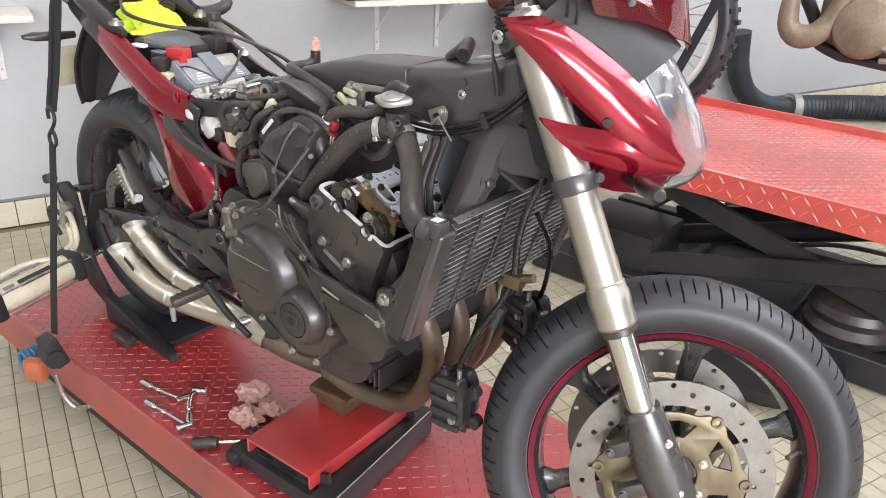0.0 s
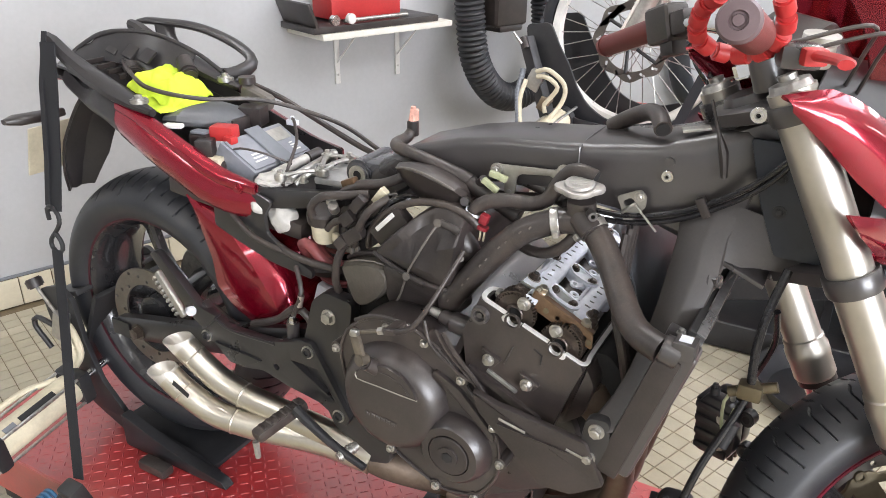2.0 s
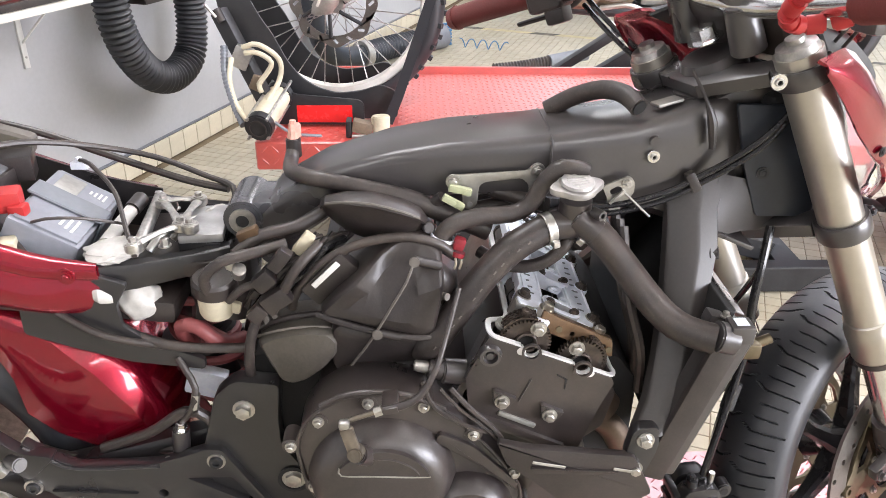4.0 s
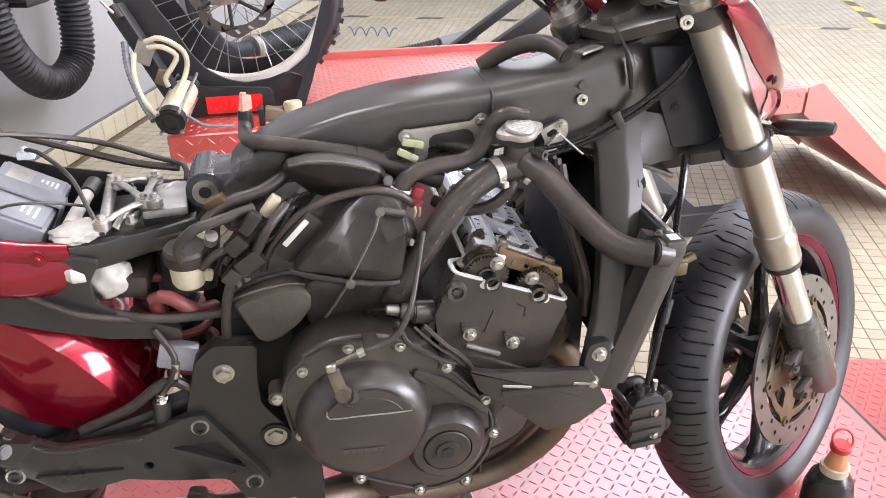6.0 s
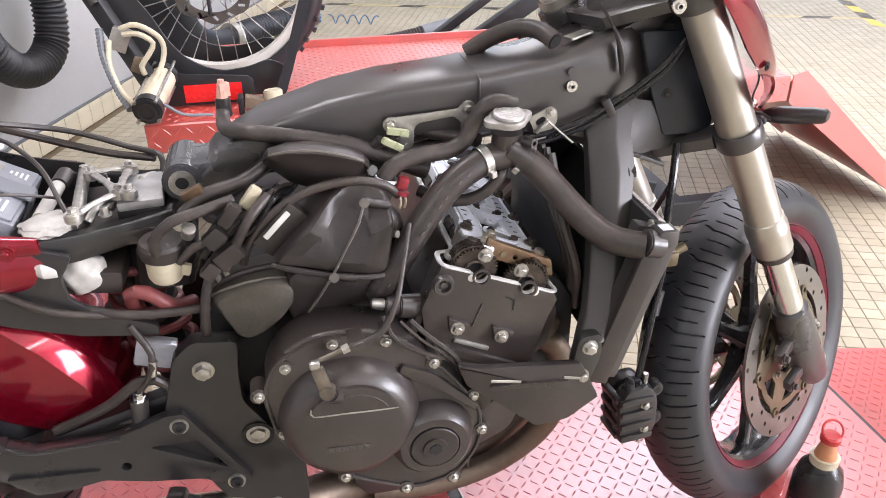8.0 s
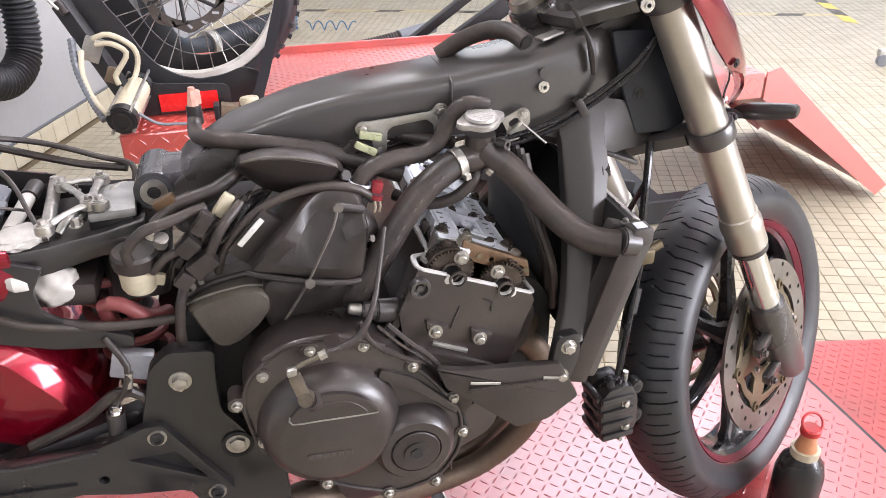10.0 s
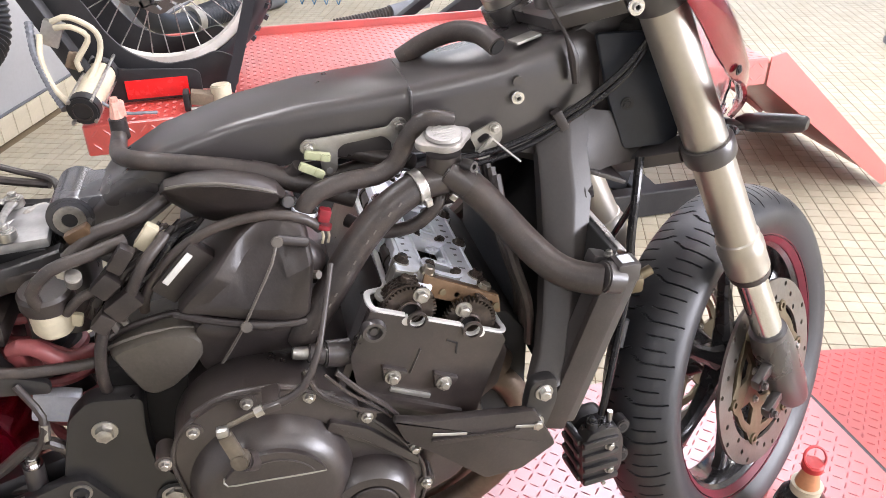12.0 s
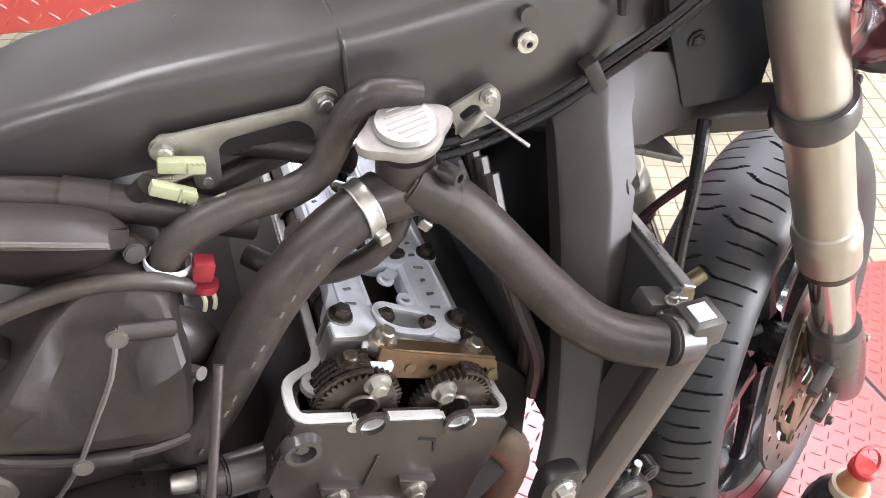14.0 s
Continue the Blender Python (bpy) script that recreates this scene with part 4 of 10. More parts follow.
cowl = None
for sg in (-1, 1):
    upper = [[(-0.045, sg * 0.134, 1.108), (0.010, sg * 0.128, 1.112), (0.075, sg * 0.124, 1.080), (0.135, sg * 0.121, 1.036), (0.182, sg * 0.119, 0.988), (0.211, sg * 0.120, 0.941)],
             [(-0.040, sg * 0.140, 1.104), (0.012, sg * 0.146, 1.094), (0.070, sg * 0.146, 1.062), (0.128, sg * 0.144, 1.014), (0.176, sg * 0.138, 0.968), (0.212, sg * 0.125, 0.934)],
             [(-0.036, sg * 0.142, 1.098), (0.008, sg * 0.150, 1.070), (0.058, sg * 0.153, 1.036), (0.105, sg * 0.153, 0.998), (0.160, sg * 0.146, 0.956), (0.211, sg * 0.126, 0.929)],
             [(-0.034, sg * 0.140, 1.092), (0.004, sg * 0.146, 1.058), (0.046, sg * 0.149, 1.018), (0.090, sg * 0.150, 0.984), (0.150, sg * 0.146, 0.944), (0.208, sg * 0.124, 0.924)]]
    ob = part("cowl_panel", place(shell(upper), SM), M_RED_PAINT, bike, "glossy metallic red headlamp cowl panel")
    cowl = cowl or ob
    lower = [[(0.013, sg * 0.198, 1.003), (0.055, sg * 0.180, 0.991), (0.098, sg * 0.157, 0.980), (0.148, sg * 0.148, 0.952), (0.210, sg * 0.125, 0.928)],
             [(0.019, sg * 0.199, 0.994), (0.060, sg * 0.182, 0.966), (0.104, sg * 0.160, 0.952), (0.152, sg * 0.147, 0.936), (0.209, sg * 0.125, 0.922)],
             [(0.034, sg * 0.193, 0.976), (0.074, sg * 0.168, 0.942), (0.120, sg * 0.148, 0.926), (0.158, sg * 0.138, 0.918), (0.203, sg * 0.120, 0.914)]]
    part("cowl_fin", place(shell(lower), SM), M_RED_PAINT, ob)
    part("cowl_screw", place(add_bolt(B(), (0.100, sg * 0.155, 0.989), (0, sg, 0), 0.0055, 0.003), SM), M_BLACK_STEEL, ob)
    skirt = [[(0.082, sg * 0.130, 0.930), (0.13, sg * 0.130, 0.922), (0.195, sg * 0.112, 0.914)], [(0.098, sg * 0.110, 0.892), (0.140, sg * 0.108, 0.884), (0.190, sg * 0.090, 0.884)]]
    part("cowl_skirt", place(shell(skirt), SM), M_RED_PAINT, ob)
    # stubs where the indicators sit
    a = SM @ Vector((0.138, sg * 0.108, 0.906))
    stalk = part("indicator", cyl(a, a + (SM.to_3x3() @ Vector((0.01, sg * 0.05, 0.002))), 0.009, 0.006, n=16), M_TAIL, bike, "black indicator with a flat body")
    body = B()
    loops = []
    for f, wx, wz in ((0.045, 0.005, 0.006), (0.054, 0.008, 0.0105), (0.068, 0.012, 0.0125), (0.104, 0.012, 0.0120), (0.120, 0.010, 0.0105), (0.124, 0.007, 0.007)):
        c = Vector((0.140 + 0.20 * f, sg * (0.10 + f), 0.904 + 0.14 * f))
        loops.append([c + Vector((wx * math.cos(t), 0, wz * math.sin(t))) for t in (2 * math.pi * k / 12 for k in range(12))])
    part("indicator_body", place(rings(body, loops), SM), M_TAIL, stalk)
# dark inner fairing, lamp, screen and dash
inner = [[(0.00, -0.118, 1.108), (0.03, -0.08, 1.128), (0.05, 0.0, 1.135), (0.03, 0.08, 1.128), (0.00, 0.118, 1.108)],
         [(0.08, -0.118, 1.078), (0.10, -0.075, 1.106), (0.12, 0.0, 1.112), (0.10, 0.075, 1.106), (0.08, 0.118, 1.078)],
         [(0.115, -0.118, 1.052), (0.150, -0.072, 1.088), (0.17, 0.0, 1.096), (0.150, 0.072, 1.088), (0.115, 0.118, 1.052)],
         [(0.138, -0.116, 1.034), (0.180, -0.078, 1.060), (0.205, 0.0, 1.064), (0.180, 0.078, 1.060), (0.138, 0.116, 1.034)]]
part("inner_fairing", place(shell(inner), SM), M_FAIRING, cowl, "dull dark grey inner fairing")
lamp_rows = []
for zz, xf, hw in ((1.058, 0.186, 0.090), (1.030, 0.208, 0.097), (0.995, 0.230, 0.100), (0.960, 0.248, 0.100), (0.920, 0.258, 0.096), (0.892, 0.250, 0.086), (0.878, 0.226, 0.072), (0.874, 0.190, 0.060)):
    lamp_rows.append([(xf - 0.055, -hw - 0.012, zz), (xf - 0.012, -hw * 0.8, zz), (xf, -hw * 0.35, zz), (xf, hw * 0.35, zz), (xf - 0.012, hw * 0.8, zz), (xf - 0.055, hw + 0.012, zz)])
lens = part("headlamp", place(shell(lamp_rows, 0.003), SM), M_LENS, bike, "clear multi-facet headlamp lens")
refl = [[(x - 0.05, y * 0.86, z) for x, y, z in row] for row in lamp_rows]
part("reflector", place(shell(refl, 0.002), SM), M_REFLECTOR, lens)
part("lamp_shell", place(box((0.075, 0, 0.985), (0.12, 0.15, 0.14), None, 0.03, 3), SM), M_DARK, lens)
def both(row):
    """A row and its mirror image across the middle."""
    return row + [(x, -y, z) for x, y, z in row[-2::-1]]


screen = [both([(0.075, -0.088, 1.112), (0.137, -0.075, 1.103), (0.188, -0.058, 1.083), (0.220, 0.0, 1.058)]),
          both([(0.052, -0.092, 1.165), (0.112, -0.078, 1.166), (0.162, -0.056, 1.155), (0.194, 0.0, 1.145)]),
          both([(0.012, -0.085, 1.225), (0.055, -0.070, 1.236), (0.095, -0.045, 1.240), (0.120, 0.0, 1.242)])]
scr = part("windscreen", place(shell(screen, 0.003), SM), M_SMOKE, bike, "smoked dark red fly screen")
for sg in (-1, 1):
    part("screen_screw", place(add_bolt(B(), (0.120, sg * 0.0785, 1.128), (0.2, sg * 0.9, 0.1), 0.005, 0.003), SM), M_BLACK_STEEL, scr)
part("dash", place(box((0.035, 0, 1.125), (0.06, 0.13, 0.07), Matrix.Rotation(radians(-35), 3, 'Y'), 0.012, 3), SM), M_PLASTIC, cowl, "black instrument pod")

# spine frame
spine = B()
loops = []
for x, zt, h, w in ((0.455, 0.74, 0.075, 0.045), (0.462, 0.80, 0.080, 0.045), (0.490, 0.862, 0.080, 0.044), (0.540, 0.914, 0.070, 0.044), (0.60, 0.948, 0.062, 0.048), (0.68, 0.972, 0.062, 0.054), (0.75, 0.984, 0.066, 0.058), (0.845, 0.992, 0.076, 0.060), (0.862, 0.9945, 0.082, 0.0612), (0.878, 0.995, 0.082, 0.061), (0.96, 1.008, 0.105, 0.064), (1.02, 1.026, 0.145, 0.064), (1.065, 1.042, 0.18, 0.055), (1.10, 1.050, 0.20, 0.040)):
    slope_x = -h if x < 0.48 else (-0.5 * h if x < 0.52 else -0.12 * h)
    ring = []
    for fx, fy in ((0.0, -0.78), (0.025, -0.87), (0.075, -0.945), (0.14, -0.985), (0.22, -1.0), (0.90, -1.0), (1.0, -0.8), (1.0, 0.8), (0.90, 1.0), (0.22, 1.0), (0.14, 0.985), (0.075, 0.945), (0.025, 0.87), (0.0, 0.78)):
        if x < 0.48:
            ring.append(Vector((x - h / 2 + h * (1 - fx), fy * w, zt)))
        elif x < 0.52:
            ring.append(Vector((x - 0.7 * h * fx + 0.01, fy * w, zt - 0.7 * h * fx + 0.005)))
        else:
            ring.append(Vector((x + 0.10 * h * fx, fy * w, zt - h * fx)))
    loops.append(ring)
rings(spine, loops)
frame_ob = part("main_frame", spine, M_BLACK_FRAME, bike, "satin black steel spine frame")
bm = B()
add_tube(bm, [(0.866, y, z) for y, z in ((-0.0618, 0.925), (-0.0618, 0.978), (-0.050, 0.9925), (0.050, 0.9925), (0.0618, 0.978), (0.0618, 0.925))], 0.0016, n=6, step=0.006)
part("weld_bead", bm, M_BLACK_FRAME, frame_ob)
part("head_tube", cyl((1.10, 0, 0.94), (1.055, 0, 1.045), 0.040, n=28, bev=0.002), M_BLACK_FRAME, frame_ob)
part("neck_gusset", box((1.125, 0.012, 0.965), (0.085, 0.12, 0.20), Matrix.Rotation(radians(-26), 3, 'Y'), 0.012, 3), M_BLACK_FRAME, frame_ob)
# front engine hangers
for sg in (-1, 1):
    loops = []
    for x, y, z, w, t in ((1.044, 0.040, 0.975, 0.044, 0.010), (1.042, 0.054, 0.940, 0.038, 0.013), (1.038, 0.070, 0.908, 0.030, 0.017), (1.037, 0.090, 0.868, 0.031, 0.020), (1.031, 0.110, 0.828, 0.028, 0.021), (1.024, 0.132, 0.788, 0.026, 0.021), (1.014, 0.158, 0.750, 0.025, 0.020), (1.001, 0.184, 0.716, 0.024, 0.018), (0.984, 0.205, 0.688, 0.023, 0.016)):
        loops.append([Vector((x + a * w, sg * (y + b * t), z + 0.10 * a * w)) for a, b in ((-1, -0.6), (-0.8, -1), (0.7, -1), (1, -0.6), (1, 0.30), (0.94, 0.50), (0.22, 0.96), (0.12, 1.0), (0.02, 0.98), (-0.90, 0.52), (-1, 0.35), (-1, 0.1))])
    hang = part("engine_hanger", rings(B(), loops), M_HANGER, frame_ob, "black engine hanger folded along its middle")
    web = [[(1.070, -0.060, 0.950), (1.095, -0.062, 0.945), (1.125, -0.058, 0.938), (1.150, -0.048, 0.932)],
           [(1.058, -0.076, 0.918), (1.085, -0.071, 0.914), (1.118, -0.063, 0.908), (1.150, -0.050, 0.904)],
           [(1.056, -0.086, 0.894), (1.080, -0.077, 0.890), (1.112, -0.066, 0.886), (1.150, -0.052, 0.882)],
           [(1.058, -0.092, 0.870), (1.074, -0.081, 0.877), (1.104, -0.069, 0.878), (1.150, -0.054, 0.874)]]
    part("gusset_web", shell([[(x, -sg * y, z) for x, y, z in r] for r in web], 0.004), M_HANGER, frame_ob, "black pressed neck gusset flowing into the hanger")
    outl = rounded([(0.958, 0.699), (0.988, 0.703), (0.992, 0.665), (0.980, 0.627), (0.954, 0.625), (0.952, 0.660)], 0.010)
    part("hanger_lug", plate(outl, sg * 0.203, sg * 0.220, [], 0.004), M_BLACK_CAST, frame_ob)
    bolt((0.973, sg * 0.220, 0.684), (0, sg, 0), hang, 0.0095, 0.008)
    bolt((0.966, sg * 0.220, 0.641), (0, sg, 0), hang, 0.0085, 0.008)
ring_bolt((0.984, -0.0665, 0.974), frame_ob, 0.0076)
part("frame_stud", cyl((0.984, -0.062, 0.992), (0.984, -0.068, 0.992), 0.006, n=12), M_BLACK_FRAME, frame_ob)
part("neck_panel", plate(rounded([(1.072, 1.036), (1.136, 1.034), (1.188, 0.942), (1.188, 0.896), (1.120, 0.896), (1.094, 0.960)], 0.006), -0.066, -0.058, [], 0.002), M_BLUEBLACK, frame_ob, "blue-black plastic panel beside the steering head")
for x, z in ((1.117, 0.953), (1.112, 0.993)):
    bolt((x, -0.066, z), RIGHT, frame_ob, 0.007, 0.003, M_BLACK_STEEL)
part("top_tab", box((1.003, -0.030, 1.028), (0.034, 0.020, 0.004), Matrix.Rotation(radians(-10), 3, 'Y') @ Matrix.Rotation(0.3, 3, 'Z'), 0.002), M_ALU_DULL, frame_ob, "bare metal tank tab")
# swingarm pivot plates
for sg in (-1, 1):
    outl = rounded([(0.488, 0.712), (0.543, 0.705), (0.537, 0.655), (0.537, 0.612), (0.578, 0.545), (0.606, 0.490), (0.606, 0.415), (0.560, 0.402), (0.500, 0.440), (0.440, 0.560), (0.440, 0.612), (0.462, 0.690)], 0.010)
    pv = part("pivot_plate", plate(outl, sg * 0.112, sg * 0.138, [], 0.004), M_BLACK_CAST, frame_ob, "black swingarm pivot plate")
    bolt((0.496, sg * 0.138, 0.669), (0, sg, 0), pv, 0.0125, 0.010)
    bolt((0.549, sg * 0.138, 0.554), (0, sg, 0), pv, 0.0145, 0.006)
    # dark ring paints the shade of the bolt's recess
    part("bolt_well_shade", lathe([(0.015, 0.0005), (0.020, 0.0005), (0.021, 0.003), (0.0165, 0.004)], (0.549, sg * 0.138, 0.554), (0, sg, 0), 24, True), M_DARK, pv)
# polished lug at the frame's rear
M_LUG = mat("worn_grey_lug_paint", (0.10, 0.10, 0.11), 0.28, metal=0.5, vary=0.15, coat=0.4)
part("rear_lug", cyl((0.500, -0.048, 0.884), (0.500, 0.04, 0.884), 0.024, n=28, bev=0.003), M_LUG, frame_ob, "polished dark grey frame lug")
part("lug_insert", lathe([(0.008, 0.0), (0.016, 0.0), (0.016, 0.003), (0.008, 0.003)], (0.500, -0.048, 0.884), RIGHT, 24, True), M_STEEL, frame_ob)
# disc on the lug's face, dark for the bore's shade
part("lug_bore_shade", cyl((0.500, -0.049, 0.884), (0.500, -0.0495, 0.884), 0.009, n=16), M_DARK, frame_ob)
part("lug_web", plate(rounded([(0.500, 0.905), (0.545, 0.905), (0.575, 0.870), (0.560, 0.820), (0.520, 0.820), (0.500, 0.860)], 0.012), -0.042, 0.03, [], 0.004), M_LUG, frame_ob)

# engine: crankcase and covers
engine = part("crankcase", plate(rounded([(0.585, 0.70), (0.62, 0.735), (0.72, 0.745), (0.77, 0.70), (0.90, 0.66), (0.93, 0.60), (0.90, 0.50), (0.82, 0.46), (0.70, 0.47), (0.63, 0.52), (0.590, 0.60)], 0.02), -0.145, 0.185, [], 0.006), M_BLACK_ENGINE, bike, "dusty black engine crankcase")
part("oil_pan", plate(rounded([(0.672, 0.47), (0.86, 0.46), (0.82, 0.40), (0.76, 0.385), (0.69, 0.385), (0.672, 0.41)], 0.02), -0.12, 0.12, [], 0.008), M_BLACK_ENGINE, engine)
bm = B()
for k in range(5):
    add_box(bm, (0.80 + 0.012 * k, -0.02, 0.43 - 0.004 * k), (0.004, 0.16, 0.05), None, 0.001, 1)
part("pan_ribs", bm, M_BLACK_ENGINE, engine)
case_out = rounded([(0.568, 0.672), (0.585, 0.712), (0.628, 0.742), (0.700, 0.742), (0.748, 0.715), (0.800, 0.655), (0.836, 0.600), (0.836, 0.540), (0.805, 0.492), (0.745, 0.478), (0.680, 0.508), (0.620, 0.545), (0.580, 0.598)], 0.022)
cover = part("clutch_cover", plate(case_out, -0.205, -0.140, [], 0.005), M_BLACK_ENGINE, engine, "matt black clutch cover")
rim_pts = [(x, -0.2052, z) for x, z in case_out]
part("flange_rim", tube(rim_pts + rim_pts[:1], 0.0026, n=8, step=0.004), M_BLACK_ENGINE, cover)
CC = Vector((0.668, -0.205, 0.622))
part("clutch_dome", lathe([(0.0, 0.034), (0.060, 0.033), (0.072, 0.028), (0.080, 0.018), (0.086, 0.004), (0.089, -0.004), (0.0, -0.004)], CC, RIGHT, 64), M_BLACK_ENGINE, cover)
half = [(0.670 + 0.058 * math.cos(radians(a)), 0.632 + 0.058 * math.sin(radians(a))) for a in range(20, 147, 9)]
part("clutch_step", plate(half + [(0.6235, 0.656)], -0.2412, -0.228, [], 0.0012), M_BLACK_ENGINE, cover, "raised half moon step")
part("cover_edge", tube([(0.6215, -0.2396, 0.666), (0.6235, -0.2408, 0.656), (0.66, -0.2412, 0.6545), (0.70, -0.2412, 0.6525), (0.7245, -0.2406, 0.652)], 0.0011, n=6), M_ALU_DULL, cover, "worn bright edge")
part("cover_arc", tube([(0.670 + 0.048 * math.cos(radians(a)), -0.2412, 0.632 + 0.048 * math.sin(radians(a))) for a in range(30, 125, 8)], 0.0012, n=6), M_BLACK_ENGINE, cover)
part("name_strip", box((0.662, -0.2395, 0.598), (0.055, 0.0012, 0.007), Matrix.Rotation(radians(3), 3, 'Y'), 0.0004, 1), M_BLACK_ENGINE, cover)
for k in range(6):
    part("name_bar", box((0.640 + 0.0088 * k, -0.2404, 0.5995 - 0.0005 * k), (0.006, 0.0008, 0.0045), None, 0.0002, 1), M_BLACK_FRAME, cover)
PC = Vector((0.770, -0.205, 0.570))
part("crank_cover", lathe([(0.0, 0.026), (0.018, 0.026), (0.019, 0.022), (0.032, 0.022), (0.033, 0.0265), (0.044, 0.026), (0.050, 0.020), (0.055, 0.004), (0.058, -0.01), (0.0, -0.01)], PC, RIGHT, 56), M_BLACK_ENGINE, cover, "round black crank cover")
part("crank_plug", lathe([(0.0, 0.029), (0.009, 0.029), (0.0095, 0.024), (0.0305, 0.0235), (0.0310, 0.0275), (0.0295, 0.0285), (0.016, 0.0285), (0.0155, 0.031), (0.0, 0.031)], PC, RIGHT, 48), M_PLASTIC, cover)
# dark hexagon stands for shade in the plug's recess
part("plug_hex_shade", add_cyl(B(), PC + RIGHT * 0.0305, PC + RIGHT * 0.0325, 0.0085, n=6), M_DARK, cover)
for x, z in ((0.597, 0.706), (0.654, 0.732), (0.717, 0.726), (0.775, 0.684), (0.826, 0.624), (0.563, 0.670), (0.586, 0.608), (0.656, 0.520), (0.838, 0.565), (0.735, 0.482), (0.800, 0.487)):
    part("cover_lug", cyl((x, -0.18, z), (x, -0.207, z), 0.0105, n=14), M_BLACK_ENGINE, cover)
    bolt((x, -0.207, z), RIGHT, cover, 0.0062, 0.006)
# clutch lever arm on top of the dome, with its cable end
M_BRONZE = mat("worn_bronze_arm", (0.17, 0.145, 0.115), 0.38, metal=0.6, vary=0.25, scale=40, bump=0.25)
part("release_boss", cyl((0.656, -0.226, 0.672), (0.644, -0.248, 0.694), 0.0125, 0.0105, n=18, bev=0.002), M_BLACK_ENGINE, cover)
part("release_arm", box((0.637, -0.252, 0.718), (0.015, 0.008, 0.036), Matrix.Rotation(radians(-14), 3, 'Y'), 0.003), M_BRONZE, cover, "worn bronze clutch arm")
part("arm_pivot", cyl((0.644, -0.244, 0.698), (0.641, -0.259, 0.702), 0.009, n=16, bev=0.0015), M_BRONZE, cover)
part("cable_clevis", box((0.631, -0.250, 0.738), (0.012, 0.010, 0.010), None, 0.003), M_STEEL, cover)
part("cable_adjuster", cyl((0.630, -0.242, 0.735), (0.672, -0.238, 0.748), 0.0028, n=10), M_BRONZE, cover)
part("adjuster_nut", cyl((0.663, -0.239, 0.745), (0.671, -0.238, 0.7475), 0.0058, n=6), M_STEEL, cover)
part("cable_bracket", box((0.680, -0.225, 0.748), (0.018, 0.034, 0.008), Matrix.Rotation(-0.2, 3, 'Y'), 0.002), M_BLACK_ENGINE, cover)
part("clutch_cable", tube([(0.672, -0.238, 0.748), (0.692, -0.236, 0.751), (0.713, -0.232, 0.762), (0.730, -0.222, 0.79), (0.742, -0.200, 0.82), (0.756, -0.17, 0.86)], [0.0042, 0.0046, 0.0042, 0.0035, 0.0030, 0.0030], n=16), M_RUBBER, engine)
part("cover_rim", tube([(0.600, -0.206, 0.728), (0.635, -0.2065, 0.745), (0.69, -0.2065, 0.745), (0.742, -0.206, 0.722)], 0.0035, n=8), M_BLACK_ENGINE, cover)
part("cover_web", plate(rounded([(0.735, 0.690), (0.775, 0.670), (0.830, 0.612), (0.828, 0.600), (0.770, 0.650), (0.730, 0.678)], 0.004), -0.212, -0.204, [], 0.002), M_BLACK_ENGINE, cover)
for k in range(2):
    part("bracket_wire", tube([(0.735 + 0.012 * k, -0.208, 0.752), (0.757 + 0.012 * k, -0.214, 0.728), (0.785 + 0.01 * k, -0.212, 0.700), (0.802 + 0.006 * k, -0.205, 0.676)], 0.0020 + 0.0012 * k, n=6), M_RUBBER, cover)
part("wire", tube([(0.715, -0.205, 0.760), (0.73, -0.212, 0.728), (0.77, -0.215, 0.702), (0.80, -0.20, 0.68)], 0.0028, n=6), M_RUBBER, engine)
# filler behind the pivot plate, near black to paint the gap's shade
part("gearbox_gap_fill", plate(rounded([(0.500, 0.72), (0.60, 0.73), (0.64, 0.60), (0.65, 0.50), (0.60, 0.47), (0.55, 0.46), (0.51, 0.56)], 0.015), -0.095, 0.110, [], 0.006), M_DARK, engine)
# black side shield below the cylinder
shield = part("engine_shield", plate(rounded([(0.800, 0.688), (0.835, 0.678), (0.962, 0.664), (0.990, 0.606), (0.949, 0.576), (0.905, 0.572), (0.848, 0.625), (0.812, 0.655)], 0.005), -0.226, -0.214, [], 0.003), M_PLASTIC, engine, "scuffed black side shield")
for x, z, l in ((0.862, 0.655, 0.040), (0.950, 0.645, 0.024)):
    part("scuff_mark", box((x, -0.2275, z), (l, 0.0012, 0.004), Matrix.Rotation(radians(12), 3, 'Y'), 0.0004, 1), M_ALU_DULL, shield, "bare scuff")
part("shield_rib", plate(rounded([(0.84, 0.652), (0.945, 0.645), (0.94, 0.640), (0.845, 0.644)], 0.002), -0.230, -0.226, [], 0.001), M_PLASTIC, shield)
# cylinder block and head, leaning forward
HA = radians(22)
HM = Matrix(((math.cos(HA), 0, math.sin(HA), 0.765), (0, 1, 0, 0), (-math.sin(HA), 0, math.cos(HA), 0.803), (0, 0, 0, 1)))


part("cylinder_block", place(plate(rounded([(0.02, -0.10), (0.175, -0.10), (0.17, -0.20), (0.02, -0.20)], 0.01), -0.175, 0.175, [], 0.004), HM), M_BLACK_ENGINE, engine)
bm = B()
for k in range(5):
    add_box(bm, (0.098, 0, -0.112 - 0.016 * k), (0.160, 0.34, 0.005), None, 0.001, 1)
part("cooling_fins", place(bm, HM), M_BLACK_ENGINE, engine)
# head walls round the open cam box
hx0, hx1, hy, ht, hb = 0.0225, 0.184, 0.186, 0.0115, -0.105


def scallop(ac, r, n=8):
    """A half-round dip in the head's outer wall, for a rubber plug of the cam cover."""
    return [(ac - r * math.cos(math.pi * k / n), ht - r * 0.92 * math.sin(math.pi * k / n)) for k in range(n + 1)]


